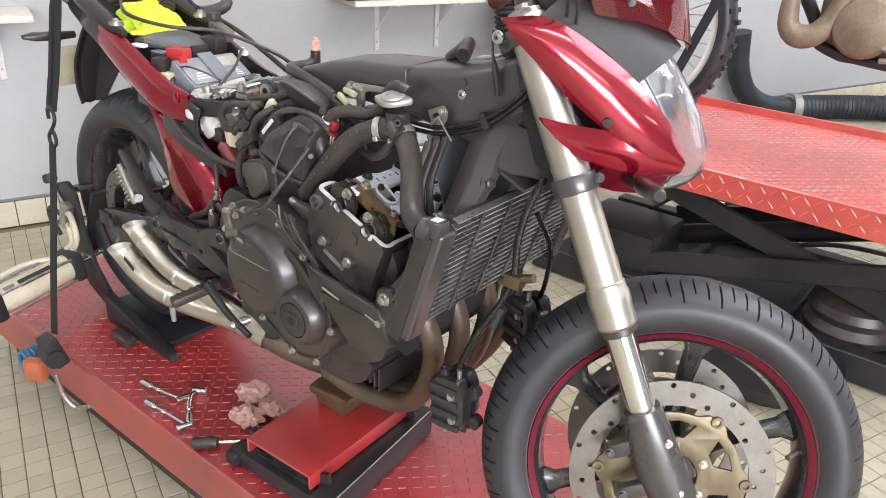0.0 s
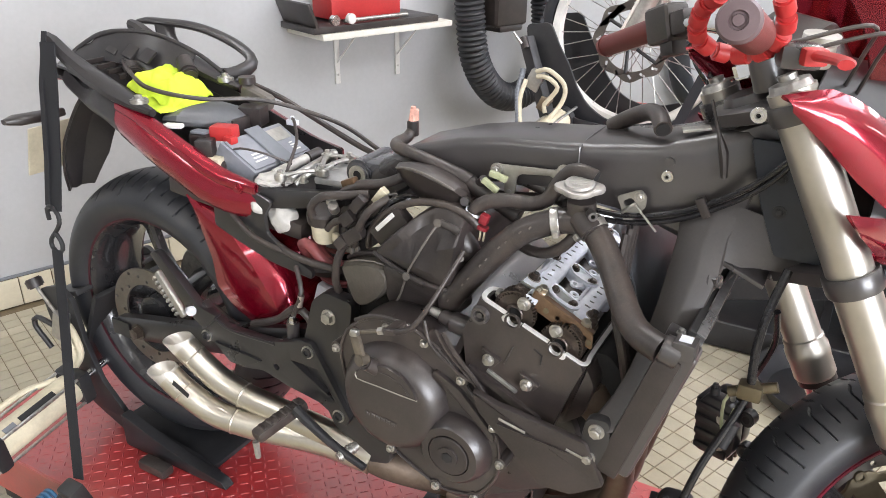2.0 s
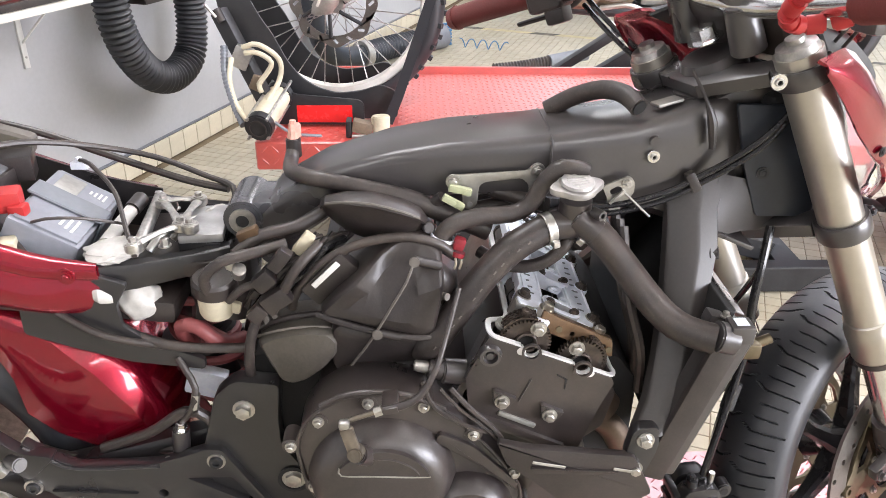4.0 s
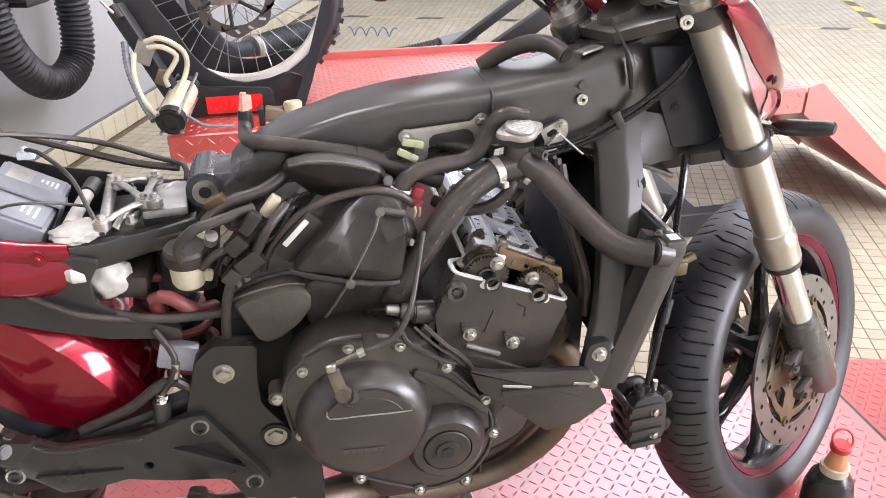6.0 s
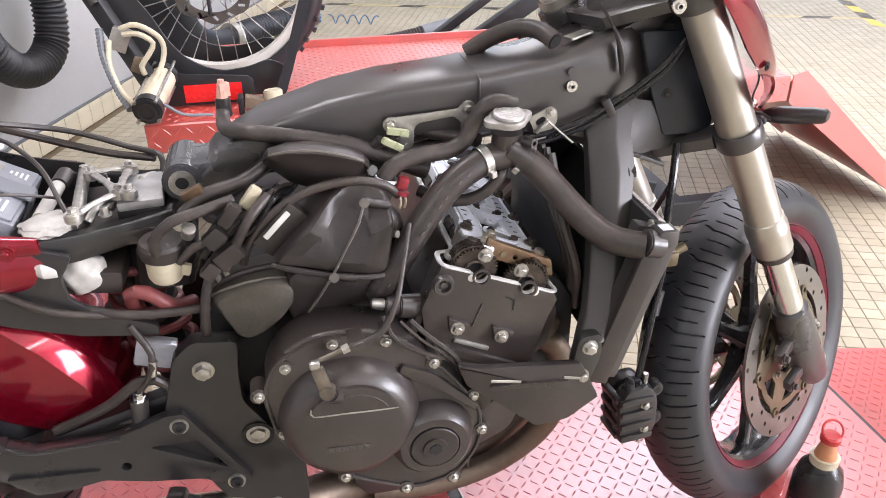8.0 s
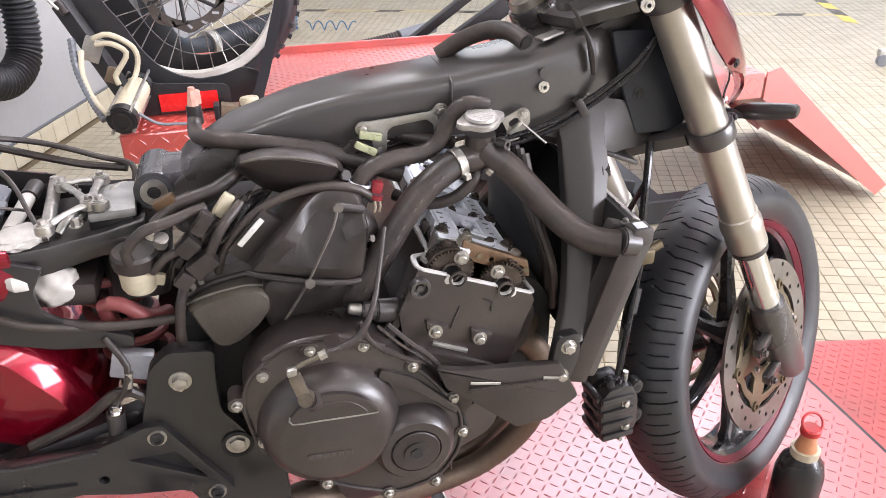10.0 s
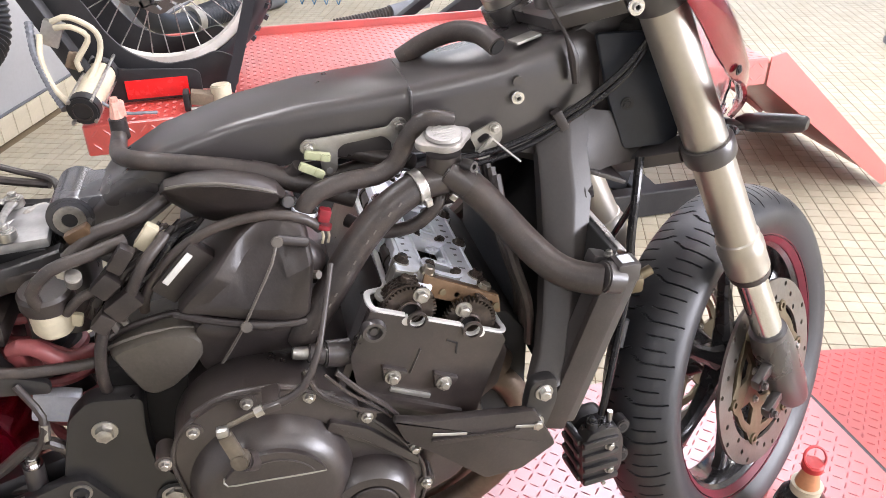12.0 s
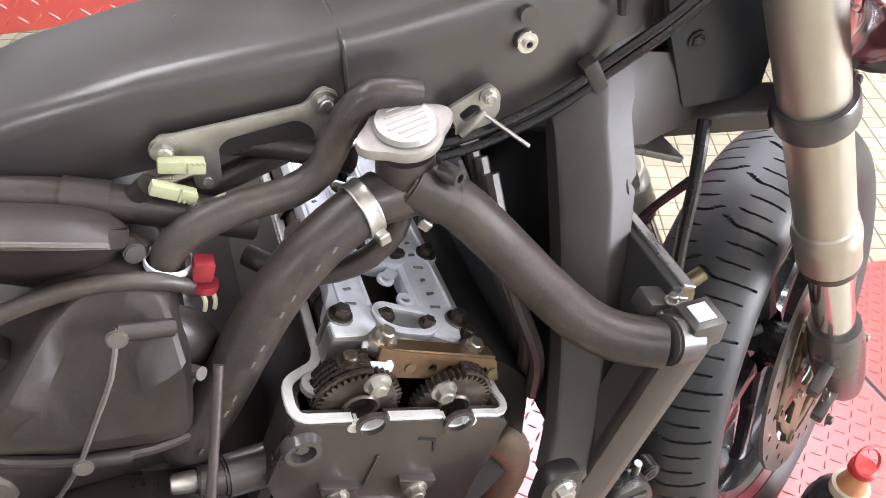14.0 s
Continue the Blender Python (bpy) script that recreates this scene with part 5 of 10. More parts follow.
DIPS = scallop(0.0745, 0.0115) + scallop(0.1400, 0.0115)
wall_out = [(hx0, ht)] + DIPS + [(hx1 - 0.006, ht), (hx1, ht - 0.006), (hx1, -0.03), (0.190, hb), (0.05, hb), (0.020, -0.05)]
head = part("cylinder_head", place(plate(wall_out, -hy, -hy + 0.012, [], 0.0), HM), M_BLACK_ENGINE, engine, "black cylinder head with its cam cover off")
part("head_wall", place(box(((0.05 + hx1) / 2, hy - 0.006, (ht + hb) / 2), (hx1 - 0.05, 0.012, ht - hb), None, 0.002), HM), M_BLACK_ENGINE, head)
part("head_wall", place(box((0.051, 0.030, (ht + hb) / 2), (0.010, 2 * hy - 0.084, ht - hb), None, 0.001), HM), M_BLACK_ENGINE, head)
part("head_wall", place(box((hx1 - 0.005, 0, (ht + hb) / 2), (0.010, 2 * hy - 0.026, ht - hb), None, 0.002), HM), M_BLACK_ENGINE, head)
part("head_deck", place(box(((0.05 + hx1) / 2, 0, -0.06), (hx1 - 0.05 - 0.012, 2 * hy - 0.028, 0.03), None, 0.002), HM), M_OILY, head, "oily head deck")
FLAT = Matrix(((1, 0, 0, 0), (0, 0, 1, 0), (0, 1, 0, 0), (0, 0, 0, 1)))
corner_out = [(0.020, -0.180), (0.020, -0.157), (0.028, -0.1475), (0.044, -0.135), (0.047, -0.124), (0.056, -0.124), (0.054, -0.140), (0.032, -0.156), (0.029, -0.162), (0.029, -0.180)]
part("head_wall", place(plate(corner_out, hb, ht - 0.001, [], 0.0), HM @ FLAT), M_BLACK_ENGINE, head)


def flat_strip(pts, width, height):
    """A strip of oblong section along a path, lying with its width across the path and its height up."""
    pts = spline(pts, 0.003)
    loops = []
    for i, p in enumerate(pts):
        d = (pts[min(i + 1, len(pts) - 1)] - pts[max(i - 1, 0)]).normalized()
        q = d.cross(Vector((0, 0, 1)))
        q = q.normalized() if q.length > 0.2 else Vector((0, -1, 0))
        up = q.cross(d).normalized()
        w, h = width / 2, height
        loops.append([p + q * x + up * z for x, z in ((-w, 0.0), (w, 0.0), (w, h * 0.8), (w * 0.85, h), (-w * 0.85, h), (-w, h * 0.8))])
    return rings(B(), loops)


zt, ey = ht + 0.0002, -hy + 0.0045
edge = [(0.0515, hy - 0.012, zt), (0.0515, 0.06, zt), (0.0512, -0.05, zt), (0.0505, -0.112, zt), (0.0500, -0.124, zt), (0.0455, -0.1355, zt), (0.0360, -0.1425, zt), (0.0270, -0.149, zt), (0.0228, -0.156, zt), (0.0222, -0.170, zt), (0.0245, -0.178, zt), (0.0300, ey, zt), (0.046, ey, zt), (0.0610, ey, zt)]
part("sealing_edge", place(flat_strip(edge, 0.0070, 0.0022), HM), M_GASKET, head, "bright bare sealing edge")
for ac in (0.0745, 0.1400):
    dip = [(x, ey, z + 0.0002) for x, z in scallop(ac, 0.0115, 10)]
    part("sealing_edge", place(flat_strip(dip, 0.0070, 0.0022), HM), M_GASKET, head)
    part("plug_seat", place(lathe([(0.0085, 0.0), (0.0112, 0.0), (0.0112, 0.0035), (0.0085, 0.0035)], (ac, -hy, ht), (0, -1, 0), 24, True), HM), M_BLACK_ENGINE, head)
part("sealing_edge", place(flat_strip([(0.0875, ey, zt), (0.097, ey, zt), (0.118, ey, zt), (0.1272, ey, zt)], 0.0070, 0.0022), HM), M_GASKET, head)
front_edge = [(0.1530, ey, zt), (0.164, ey, zt), (0.1745, ey, zt), (0.1805, ey + 0.004, zt), (0.1822, ey + 0.012, zt), (0.1800, -0.150, zt), (0.1795, -0.05, zt), (0.1795, 0.06, zt), (0.1795, hy - 0.012, zt)]
part("sealing_edge", place(flat_strip(front_edge, 0.0060, 0.0022), HM), M_GASKET, head)
for a, z in ((0.0640, ht - 0.004), (0.1510, ht - 0.003)):
    part("edge_tab", place(cyl((a, -hy - 0.001, z), (a, -hy + 0.004, z), 0.0052, n=16, bev=0.0008), HM), M_GASKET, head)
# cam holder: two pale columns with a slot between them, bridged by oval bearing caps
HT = 0.0405
left_col = rounded([(0.0520, -0.136), (0.0760, -0.134), (0.0900, -0.120), (0.0880, -0.075), (0.0895, 0.165), (0.0600, 0.165), (0.0590, -0.090), (0.0520, -0.108)], 0.004)
right_col = rounded([(0.1230, -0.128), (0.1500, -0.138), (0.1560, -0.110), (0.1575, 0.165), (0.1230, 0.165), (0.1225, -0.080)], 0.005)
hold = part("cam_holder", place(plate(left_col, HT - 0.014, HT, [], 0.0015), HM @ FLAT), M_ALU, head, "bright machined cam holder")
part("holder_column", place(plate(right_col, HT - 0.014, HT, [], 0.0015), HM @ FLAT), M_ALU, hold)
part("holder_front", place(plate(rounded([(0.0500, HT - 0.002), (0.0500, 0.014), (0.0560, 0.012), (0.0590, 0.0245), (0.0700, 0.0280), (0.0840, 0.0230), (0.0950, 0.0170), (0.1080, 0.0200), (0.1180, 0.0270), (0.1330, 0.0275), (0.1450, 0.0180), (0.1560, 0.0140), (0.1600, 0.0290), (0.1520, HT - 0.004), (0.1300, HT - 0.004), (0.0950, HT - 0.001)], 0.003), -0.139, -0.124, [], 0.001), HM), M_ALU_DULL, hold, "dull cast front face of the holder")
part("slot_floor", place(box((0.1055, 0.02, 0.006), (0.036, 0.28, 0.010), None, 0.001), HM), M_OILY, hold)
for j, b in enumerate((-0.1200, -0.0450, 0.0300, 0.1050)):
    sh = HM @ Matrix.Translation((0, b, 0)) @ FLAT
    oval = rounded([(0.0845, 0.010), (0.0865, -0.006), (0.0990, -0.0145), (0.1250, -0.0165), (0.1345, -0.0060), (0.1330, 0.004), (0.1200, 0.0085), (0.1050, 0.0120), (0.0930, 0.0155)], 0.006)
    cx, cz = 0.1095, -0.001
    inner = [(cx + (x - cx) * 0.86, cz + (z - cz) * 0.74) for x, z in oval]
    part("bearing_cap", place(plate(oval, HT - 0.012, HT + 0.0030, [], 0.0015), sh), M_DULLALLOY if j == 0 else M_ALU, hold, "cast bearing cap with a raised rim")
    part("cap_rim", place(plate(oval, HT + 0.0026, HT + 0.0050, [inner], 0.0), sh), M_ALU, hold)
    for a, dz in ((0.0932, 0.0010), (0.1246, -0.0055)):
        part("cap_bolt", place(add_bolt(B(), (a, b + dz, HT + 0.003), (0, 0, 1), 0.0064, 0.0055), HM), M_OILY, hold)
    for a, db in ((0.1165, 0.0215), (0.1075, 0.0440)):
        part("oil_eye", place(lathe([(0.0035, 0.0), (0.0066, 0.0), (0.0070, 0.0015), (0.0066, 0.003), (0.0035, 0.003)], (a, b + db, HT - 0.001), (0, 0, 1), 20, True), HM), M_ALU, hold)
        part("eye_arm", place(box((a + (0.006 if db > 0.03 else 0.005), b + db + (0.007 if db > 0.03 else -0.008), HT - 0.0015), (0.010, 0.013, 0.004), Matrix.Rotation(-0.7, 3, 'Z'), 0.001), HM), M_ALU, hold)
    for a in (0.0606, 0.1535):
        part("holder_boss", place(cyl((a, b + 0.003, 0.012), (a, b + 0.003, HT + 0.0012), 0.0098, n=18, bev=0.001), HM), M_ALU_DULL if j == 0 else M_ALU, hold)
        part("holder_bolt", place(add_bolt(B(), (a, b + 0.003, HT + 0.0012), (0, 0, 1), 0.0078, 0.0068), HM), M_OILY, hold, "dark oily flange bolt")
        # shade of the bolt's socket, put in as a dark hexagon
        part("bolt_socket_shade", place(cyl((a, b + 0.003, HT + 0.0088), (a, b + 0.003, HT + 0.0092), 0.0040, n=6), HM), M_DARK, hold)
for a0 in (0.0720, 0.1400):
    for k in range(10):
        b = -0.104 + 0.0150 * k
        part("cast_mark", place(box((a0 + 0.0012 * (k % 2), b, HT + 0.0003), (0.0085 - 0.002 * (k % 3), 0.0026, 0.0010), Matrix.Rotation(0.25 * (k % 3), 3, 'Z'), 0.0003, 1), HM), M_GREY, hold)
for a in (0.0640, 0.0862, 0.1268, 0.1530):
    part("holder_rib", place(box((a, -0.010, HT + 0.0006), (0.0022, 0.190, 0.003), None, 0.0005, 1), HM), M_ALU, hold)
for a in (0.068, 0.139):
    part("camshaft", place(cyl((a, -0.165, 0.018), (a, 0.16, 0.018), 0.012, n=20), HM), M_OILY, head)
    for k in range(8):
        b = -0.11 + 0.035 * k
        loops = []
        for yy in (b - 0.007, b + 0.007):
            loops.append([Vector((a + (0.013 + 0.005 * max(0, math.cos(t - k))) * math.cos(t), yy, 0.018 + (0.013 + 0.005 * max(0, math.cos(t - k))) * math.sin(t))) for t in (2 * math.pi * j / 18 for j in range(18))])
        part("cam_lobe", place(rings(B(), loops), HM), M_OILY, head)
# cam sprockets with teeth, chain and brown guide plate


def sprocket(a, c, r, teeth, b):
    out = []
    for k in range(teeth * 4):
        t = 2 * math.pi * k / (teeth * 4)
        rr = r + (0.0022 if k % 4 in (1, 2) else -0.0012)
        out.append((a + rr * math.cos(t), c + rr * math.sin(t)))
    return plate(out, b - 0.004, b + 0.004, [circle(a, c, 0.0098, 18)], 0.0)


SPR = ((0.0690, 0.0130, 0.0272, 0.0056, 0.0215), (0.1400, 0.0110, 0.0272, -0.0125, 0.0155))
for a, c, r, da, dc in SPR:
    sp = part("cam_sprocket", place(sprocket(a, c, r, 38, -0.168), HM), M_OILY, head, "oily toothed cam sprocket")
    part("sprocket_bolt", place(add_bolt(B(), (a + da, -0.172, c + dc), (0, -1, 0), 0.0086, 0.0075), HM), M_STEEL, sp, "bare steel sprocket bolt")
    part("sprocket_ring", place(lathe([(0.0092, -0.010), (0.0128, -0.002), (0.0132, 0.003), (0.0118, 0.0045), (0.0098, 0.003)], (a, -0.172, c), (0, -1, 0), 26, True), HM), M_OILY, sp)
    part("journal", place(cyl((a, -0.160, c), (a, -0.166, c), 0.0094, n=20), HM), M_DARK, sp)
for a0, c0, t0, t1, count in ((0.0690, 0.0130, 205, 92, 22), (0.1400, 0.0110, 88, -12, 20)):
    bm = B()
    for k in range(count):
        tt = radians(t0 + (t1 - t0) * k / (count - 1))
        for row in range(5):
            rr = 0.0296 + (0.0006 if (k + row) % 2 else 0.0)
            add_box(bm, (a0 + rr * math.cos(tt), -0.1690 + 0.0042 * row, c0 + rr * math.sin(tt)), (0.0030, 0.0026, 0.0034 if (k + row) % 2 else 0.0024), Matrix.Rotation(-tt, 3, 'Y'), 0.0)
    part("cam_chain", place(bm, HM), M_OILY, head, "oily cam chain")
GT = Matrix.Rotation(radians(-12), 4, 'X')
gm = HM @ Matrix.Translation((0, -0.159, 0.032)) @ GT
guide = part("chain_guide", place(plate(rounded([(0.0760, 0.0200), (0.0840, 0.0175), (0.1000, 0.0160), (0.1500, 0.0120), (0.1690, 0.0110), (0.1770, -0.0065), (0.1740, -0.0080), (0.0900, -0.0045), (0.0850, -0.0075), (0.0775, -0.0040)], 0.003), -0.002, 0.002, [circle(0.1195 + 0.0140 * k, 0.0030 - 0.0007 * k, 0.0031, 10) for k in range(4)], 0.0006), gm), M_RUST, head, "rust brown chain guide plate with a row of holes")
for a, c in ((0.1020, 0.0035), (0.1690, -0.0005)):
    part("guide_rivet", place(cyl((a, -0.0018, c), (a, -0.0032, c), 0.0038, n=14), gm), M_GOLD, guide, "yellowed rivet")
part("guide_fold", place(box((0.125, 0.006, 0.0140), (0.088, 0.014, 0.0025), Matrix.Rotation(0.06, 3, 'Y'), 0.0008, 1), gm), M_RUST, guide)
for a, b, c in ((0.0830, -0.1445, 0.047), (0.1530, -0.1480, 0.0415)):
    part("guide_bolt", place(add_bolt(cyl((a, b, c - 0.010), (a, b, c), 0.0095, n=18), (a, b, c), (0, -0.12, 1), 0.0085, 0.0085), HM), M_EXH, guide, "oil-stained bolt")
# pale cast frame and feet beside the guide
def bracket_frame(o, w, h, m, parent_of):
    pts = [(o[0], o[1]), (o[0] + w, o[1] - 0.0015), (o[0] + w * 0.95, o[1] + h * 0.9), (o[0] + w * 0.35, o[1] + h)]
    cx = sum(p[0] for p in pts) / 4
    cz = sum(p[1] for p in pts) / 4
    inner = [(cx + (x - cx) * 0.66, cz + (z - cz) * 0.62) for x, z in pts]
    return part("guide_bracket", place(plate(rounded(pts, 0.002), 0.036, 0.042, [rounded(inner, 0.002)], 0.0008), HM @ FLAT), m, parent_of, "pale cast bracket frame")


bracket_frame((0.0620, -0.163), 0.0250, 0.022, M_ALU, head)
bracket_frame((0.1300, -0.152), 0.0230, 0.008, M_ALU, head)
part("bracket_foot", place(plate(rounded([(0.0405, 0.010), (0.0505, 0.014), (0.0560, 0.030), (0.0680, 0.034), (0.0680, 0.039), (0.0500, 0.037), (0.0450, 0.020), (0.0380, 0.016)], 0.002), -0.166, -0.152, [], 0.001), HM), M_ALU_DULL, head, "cast bracket foot")
part("bracket_eye", place(lathe([(0.0042, 0.0), (0.0092, 0.0), (0.0092, 0.005), (0.0042, 0.005)], (0.0401, -0.157, 0.014), (0, -0.15, 1), 22, True), HM), M_ALU_DULL, head)
part("eye_plug", place(cyl((0.0401, -0.157, 0.012), (0.0401, -0.158, 0.0165), 0.0040, n=12), HM), M_STEEL, head)
for a, b, c in ((0.0570, -0.157, 0.0375), (0.1590, -0.128, 0.036)):
    part("stud", place(add_bolt(cyl((a, b, c - 0.010), (a, b, c), 0.0088, n=16), (a, b, c), (0, -0.1, 1), 0.0078, 0.0075), HM), M_OILY, head)
# marks on the head's outer face
part("head_plug", place(lathe([(0.0, 0.004), (0.004, 0.004), (0.005, 0.001), (0.0075, 0.001), (0.0085, 0.007), (0.012, 0.007), (0.014, -0.002), (0.0, -0.002)], (0.0325, -hy, -0.009), (0, -1, 0), 24), HM), M_BLACK_FRAME, head)
for a, c in ((0.071, -0.061), (0.1315, -0.059)):
    lug = plate(rounded([(a - 0.017, c + 0.011), (a + 0.016, c + 0.009), (a + 0.010, c - 0.008), (a - 0.006, c - 0.010)], 0.004), -hy - 0.006, -hy + 0.004, [], 0.002)
    part("head_lug", place(lug, HM), M_BLACK_ENGINE, head)
    part("head_bolt", place(add_bolt(B(), (a, -hy - 0.006, c), (0, -1, 0), 0.0082, 0.007), HM), M_STEEL, head)
part("face_rib", place(plate([(0.116, -0.006), (0.130, -0.008), (0.134, -0.022), (0.1325, -0.022), (0.1287, -0.0095), (0.116, -0.0075)], -hy - 0.0012, -hy + 0.002), HM), M_DARK, head)
part("face_rib", place(box((0.0910, -hy - 0.0005, -0.040), (0.0016, 0.003, 0.034), None, 0.0006, 1), HM), M_BLACK_FRAME, head)
part("face_bar", place(box((0.100, -hy - 0.001, -0.082), (0.050, 0.005, 0.006), Matrix.Rotation(0.05, 3, 'Y'), 0.002), HM), M_ALU_DULL, head, "bare cast rib")
part("face_ledge", place(box((0.110, -hy - 0.001, -0.098), (0.120, 0.010, 0.012), Matrix.Rotation(0.05, 3, 'Y'), 0.003), HM), M_BLACK_ENGINE, head)
# exhaust side of the head: port face and a wide heat shield
part("port_face", place(plate(rounded([(0.184, 0.0), (0.206, -0.02), (0.214, -0.07), (0.196, -0.105), (0.182, -0.10)], 0.006), -0.165, 0.165, [], 0.003), HM), M_BLACK_ENGINE, head)
for b in (-0.125, -0.045, 0.045, 0.125):
    part("port_flange", place(cyl((0.196, b, -0.055), (0.222, b, -0.072), 0.030, n=20, bev=0.003), HM), M_EXH_RUST, head)
# thermostat side stub with a silver nose, at the head's rear
part("coolant_stub", cyl((0.800, -0.160, 0.735), (0.738, -0.170, 0.749), 0.0165, 0.0145, n=20, bev=0.002), M_BLACK_ENGINE, head)
part("stub_neck", cyl((0.740, -0.170, 0.7485), (0.722, -0.170, 0.7535), 0.0115, 0.0105, n=18, bev=0.0015), M_BLACK_ENGINE, head)
part("stub_nose", cyl((0.722, -0.170, 0.7535), (0.706, -0.170, 0.757), 0.0078, 0.0066, n=14, bev=0.001), M_STEEL, head)

# thermostat housing, filler cap and hoses
TH = Vector((0.890, -0.104, 0.907))
therm = part("thermostat_housing", lathe([(0.0, -0.014), (0.012, -0.014), (0.018, -0.006), (0.019, 0.014), (0.0185, 0.030), (0.0, 0.030)], TH, (0, -0.05, 1), 28), M_BLACK_ENGINE, bike, "black thermostat housing")
part("housing_arm", cyl(TH + Vector((0.01, -0.006, 0.002)), TH + Vector((-0.035, -0.006, -0.002)), 0.0165, n=20, bev=0.002), M_BLACK_ENGINE, therm)
part("housing_arm", cyl(TH + Vector((0, -0.008, 0.012)), TH + Vector((0.024, -0.018, -0.005)), 0.0165, n=20, bev=0.002), M_BLACK_ENGINE, therm)
capo = []
for k in range(64):
    t = 2 * math.pi * k / 64
    r = 0.0232 + 0.009 * max(0, math.cos(2 * t)) ** 3
    capo.append((r * math.cos(t), r * math.sin(t)))
capm = Matrix.Translation((0.888, -0.112, 0.951)) @ Matrix.Rotation(radians(10), 4, 'X') @ Matrix.Rotation(0.25, 4, 'Z') @ Matrix.Rotation(radians(-90), 4, 'X')
cap = part("filler_cap", place(plate(capo, -0.0085, 0.0, [], 0.003), capm), M_CAP, therm, "pale pressed metal radiator cap")
part("cap_disc", place(cyl((0, -0.010, 0), (0, -0.0130, 0), 0.0195, 0.0180, n=32), capm), M_CAP, cap)
for k in range(6):
    part("cap_bar", place(box((0.001 * (k % 2), -0.0133, -0.012 + 0.0047 * k), (0.028 - abs(k - 2.5) * 0.005, 0.0005, 0.0011), None, 0.0001, 1), capm), M_ALU_DULL, cap)
part("neck_spout", lathe([(0.003, 0.0), (0.0060, 0.0), (0.0060, 0.014), (0.003, 0.014)], TH + Vector((0.018, -0.018, 0.022)), (0.5, -0.8, 0), 18, True), M_BLACK_FRAME, therm)


def clamp_ring(c, axis, r, parent_of, material=M_STEEL):
    c, d = Vector(c), Vector(axis).normalized()
    bm = lathe([(r, -0.0055), (r + 0.0012, -0.0055), (r + 0.0016, -0.0045), (r + 0.0008, 0.0), (r + 0.0016, 0.0045), (r + 0.0012, 0.0055), (r, 0.0055)], c, d, 28, True)
    side = d.cross(Vector((0, -0.6, 1))).normalized()
    add_box(bm, c + side * (r + 0.004), (0.010, 0.008, 0.008), frame_of(d), 0.001, 1)
    return part("hose_clamp", bm, material, parent_of, "zinc hose clamp")


hoseA = [(0.874, -0.106, 0.906), (0.858, -0.112, 0.903), (0.840, -0.117, 0.896), (0.817, -0.124, 0.883), (0.791, -0.131, 0.858), (0.768, -0.139, 0.829), (0.745, -0.145, 0.797), (0.724, -0.147, 0.768), (0.716, -0.128, 0.752), (0.715, -0.095, 0.745)]
ha = part("coolant_hose", tube(hoseA, 0.0172, n=24), M_RUBBER, bike, "thick black coolant hose")
clamp_ring((0.859, -0.1115, 0.9035), (1, 0.3, 0.20), 0.0178, ha)
for k in range(9):
    f = 0.25 + 0.07 * k
    i = int(f * (len(spline(hoseA)) - 1))
    p = spline(hoseA)[i]
    part("hose_mark", box(p + Vector((0.006, -0.0185, 0.0085)), (0.005, 0.0006, 0.0022), Matrix.Rotation(radians(-58), 3, 'Y') @ Matrix.Rotation(0.4, 3, 'X'), 0.0001, 1), M_DUST_GLINT, ha)
hoseB = [(0.902, -0.107, 0.910), (0.912, -0.113, 0.902), (0.926, -0.120, 0.890), (0.948, -0.136, 0.865), (0.968, -0.158, 0.843), (0.988, -0.180, 0.826), (1.008, -0.195, 0.818), (1.036, -0.208, 0.815)]
hb = part("radiator_hose", tube(hoseB, 0.0172, n=20), M_RUBBER, bike, "thick black radiator hose")
clamp_ring((0.910, -0.112, 0.9035), (0.7, -0.35, -0.55), 0.0182, hb)
hoseC = [(0.738, -0.108, 0.884), (0.741, -0.107, 0.896), (0.756, -0.104, 0.908), (0.789, -0.099, 0.914), (0.818, -0.095, 0.914), (0.840, -0.093, 0.925), (0.853, -0.092, 0.949), (0.868, -0.092, 0.967), (0.883, -0.093, 0.970), (0.902, -0.094, 0.965)]
hc = part("breather_hose", tube(hoseC, 0.0103, n=18), M_RUBBER, bike, "open-ended black breather hose")
part("spring_clip", lathe([(0.013, -0.002), (0.0145, -0.002), (0.0145, 0.002), (0.013, 0.002)], (0.740, -0.1075, 0.891), (0.3, 0, 1), 18, True), M_ALU, hc)
# near-black disc stands for the shade inside the hose end
part("hose_bore_shade", cyl((0.9010, -0.094, 0.9652), (0.9028, -0.0942, 0.9645), 0.0090, n=16), M_DARK, hc)
for i, (pts, r) in enumerate((([(0.886, -0.106, 0.892), (0.880, -0.112, 0.880), (0.862, -0.112, 0.862), (0.838, -0.108, 0.852), (0.81, -0.10, 0.852), (0.785, -0.08, 0.858)], 0.0078),
                              ([(0.862, -0.08, 0.918), (0.835, -0.06, 0.918), (0.80, -0.05, 0.925), (0.765, -0.05, 0.935)], 0.009),
                              ([(0.745, -0.06, 0.90), (0.79, -0.045, 0.90), (0.84, -0.03, 0.905), (0.87, -0.02, 0.91)], 0.009))):
    part("small_hose", tube(pts, r, n=12), M_RUBBER, bike, "small black coolant hose")
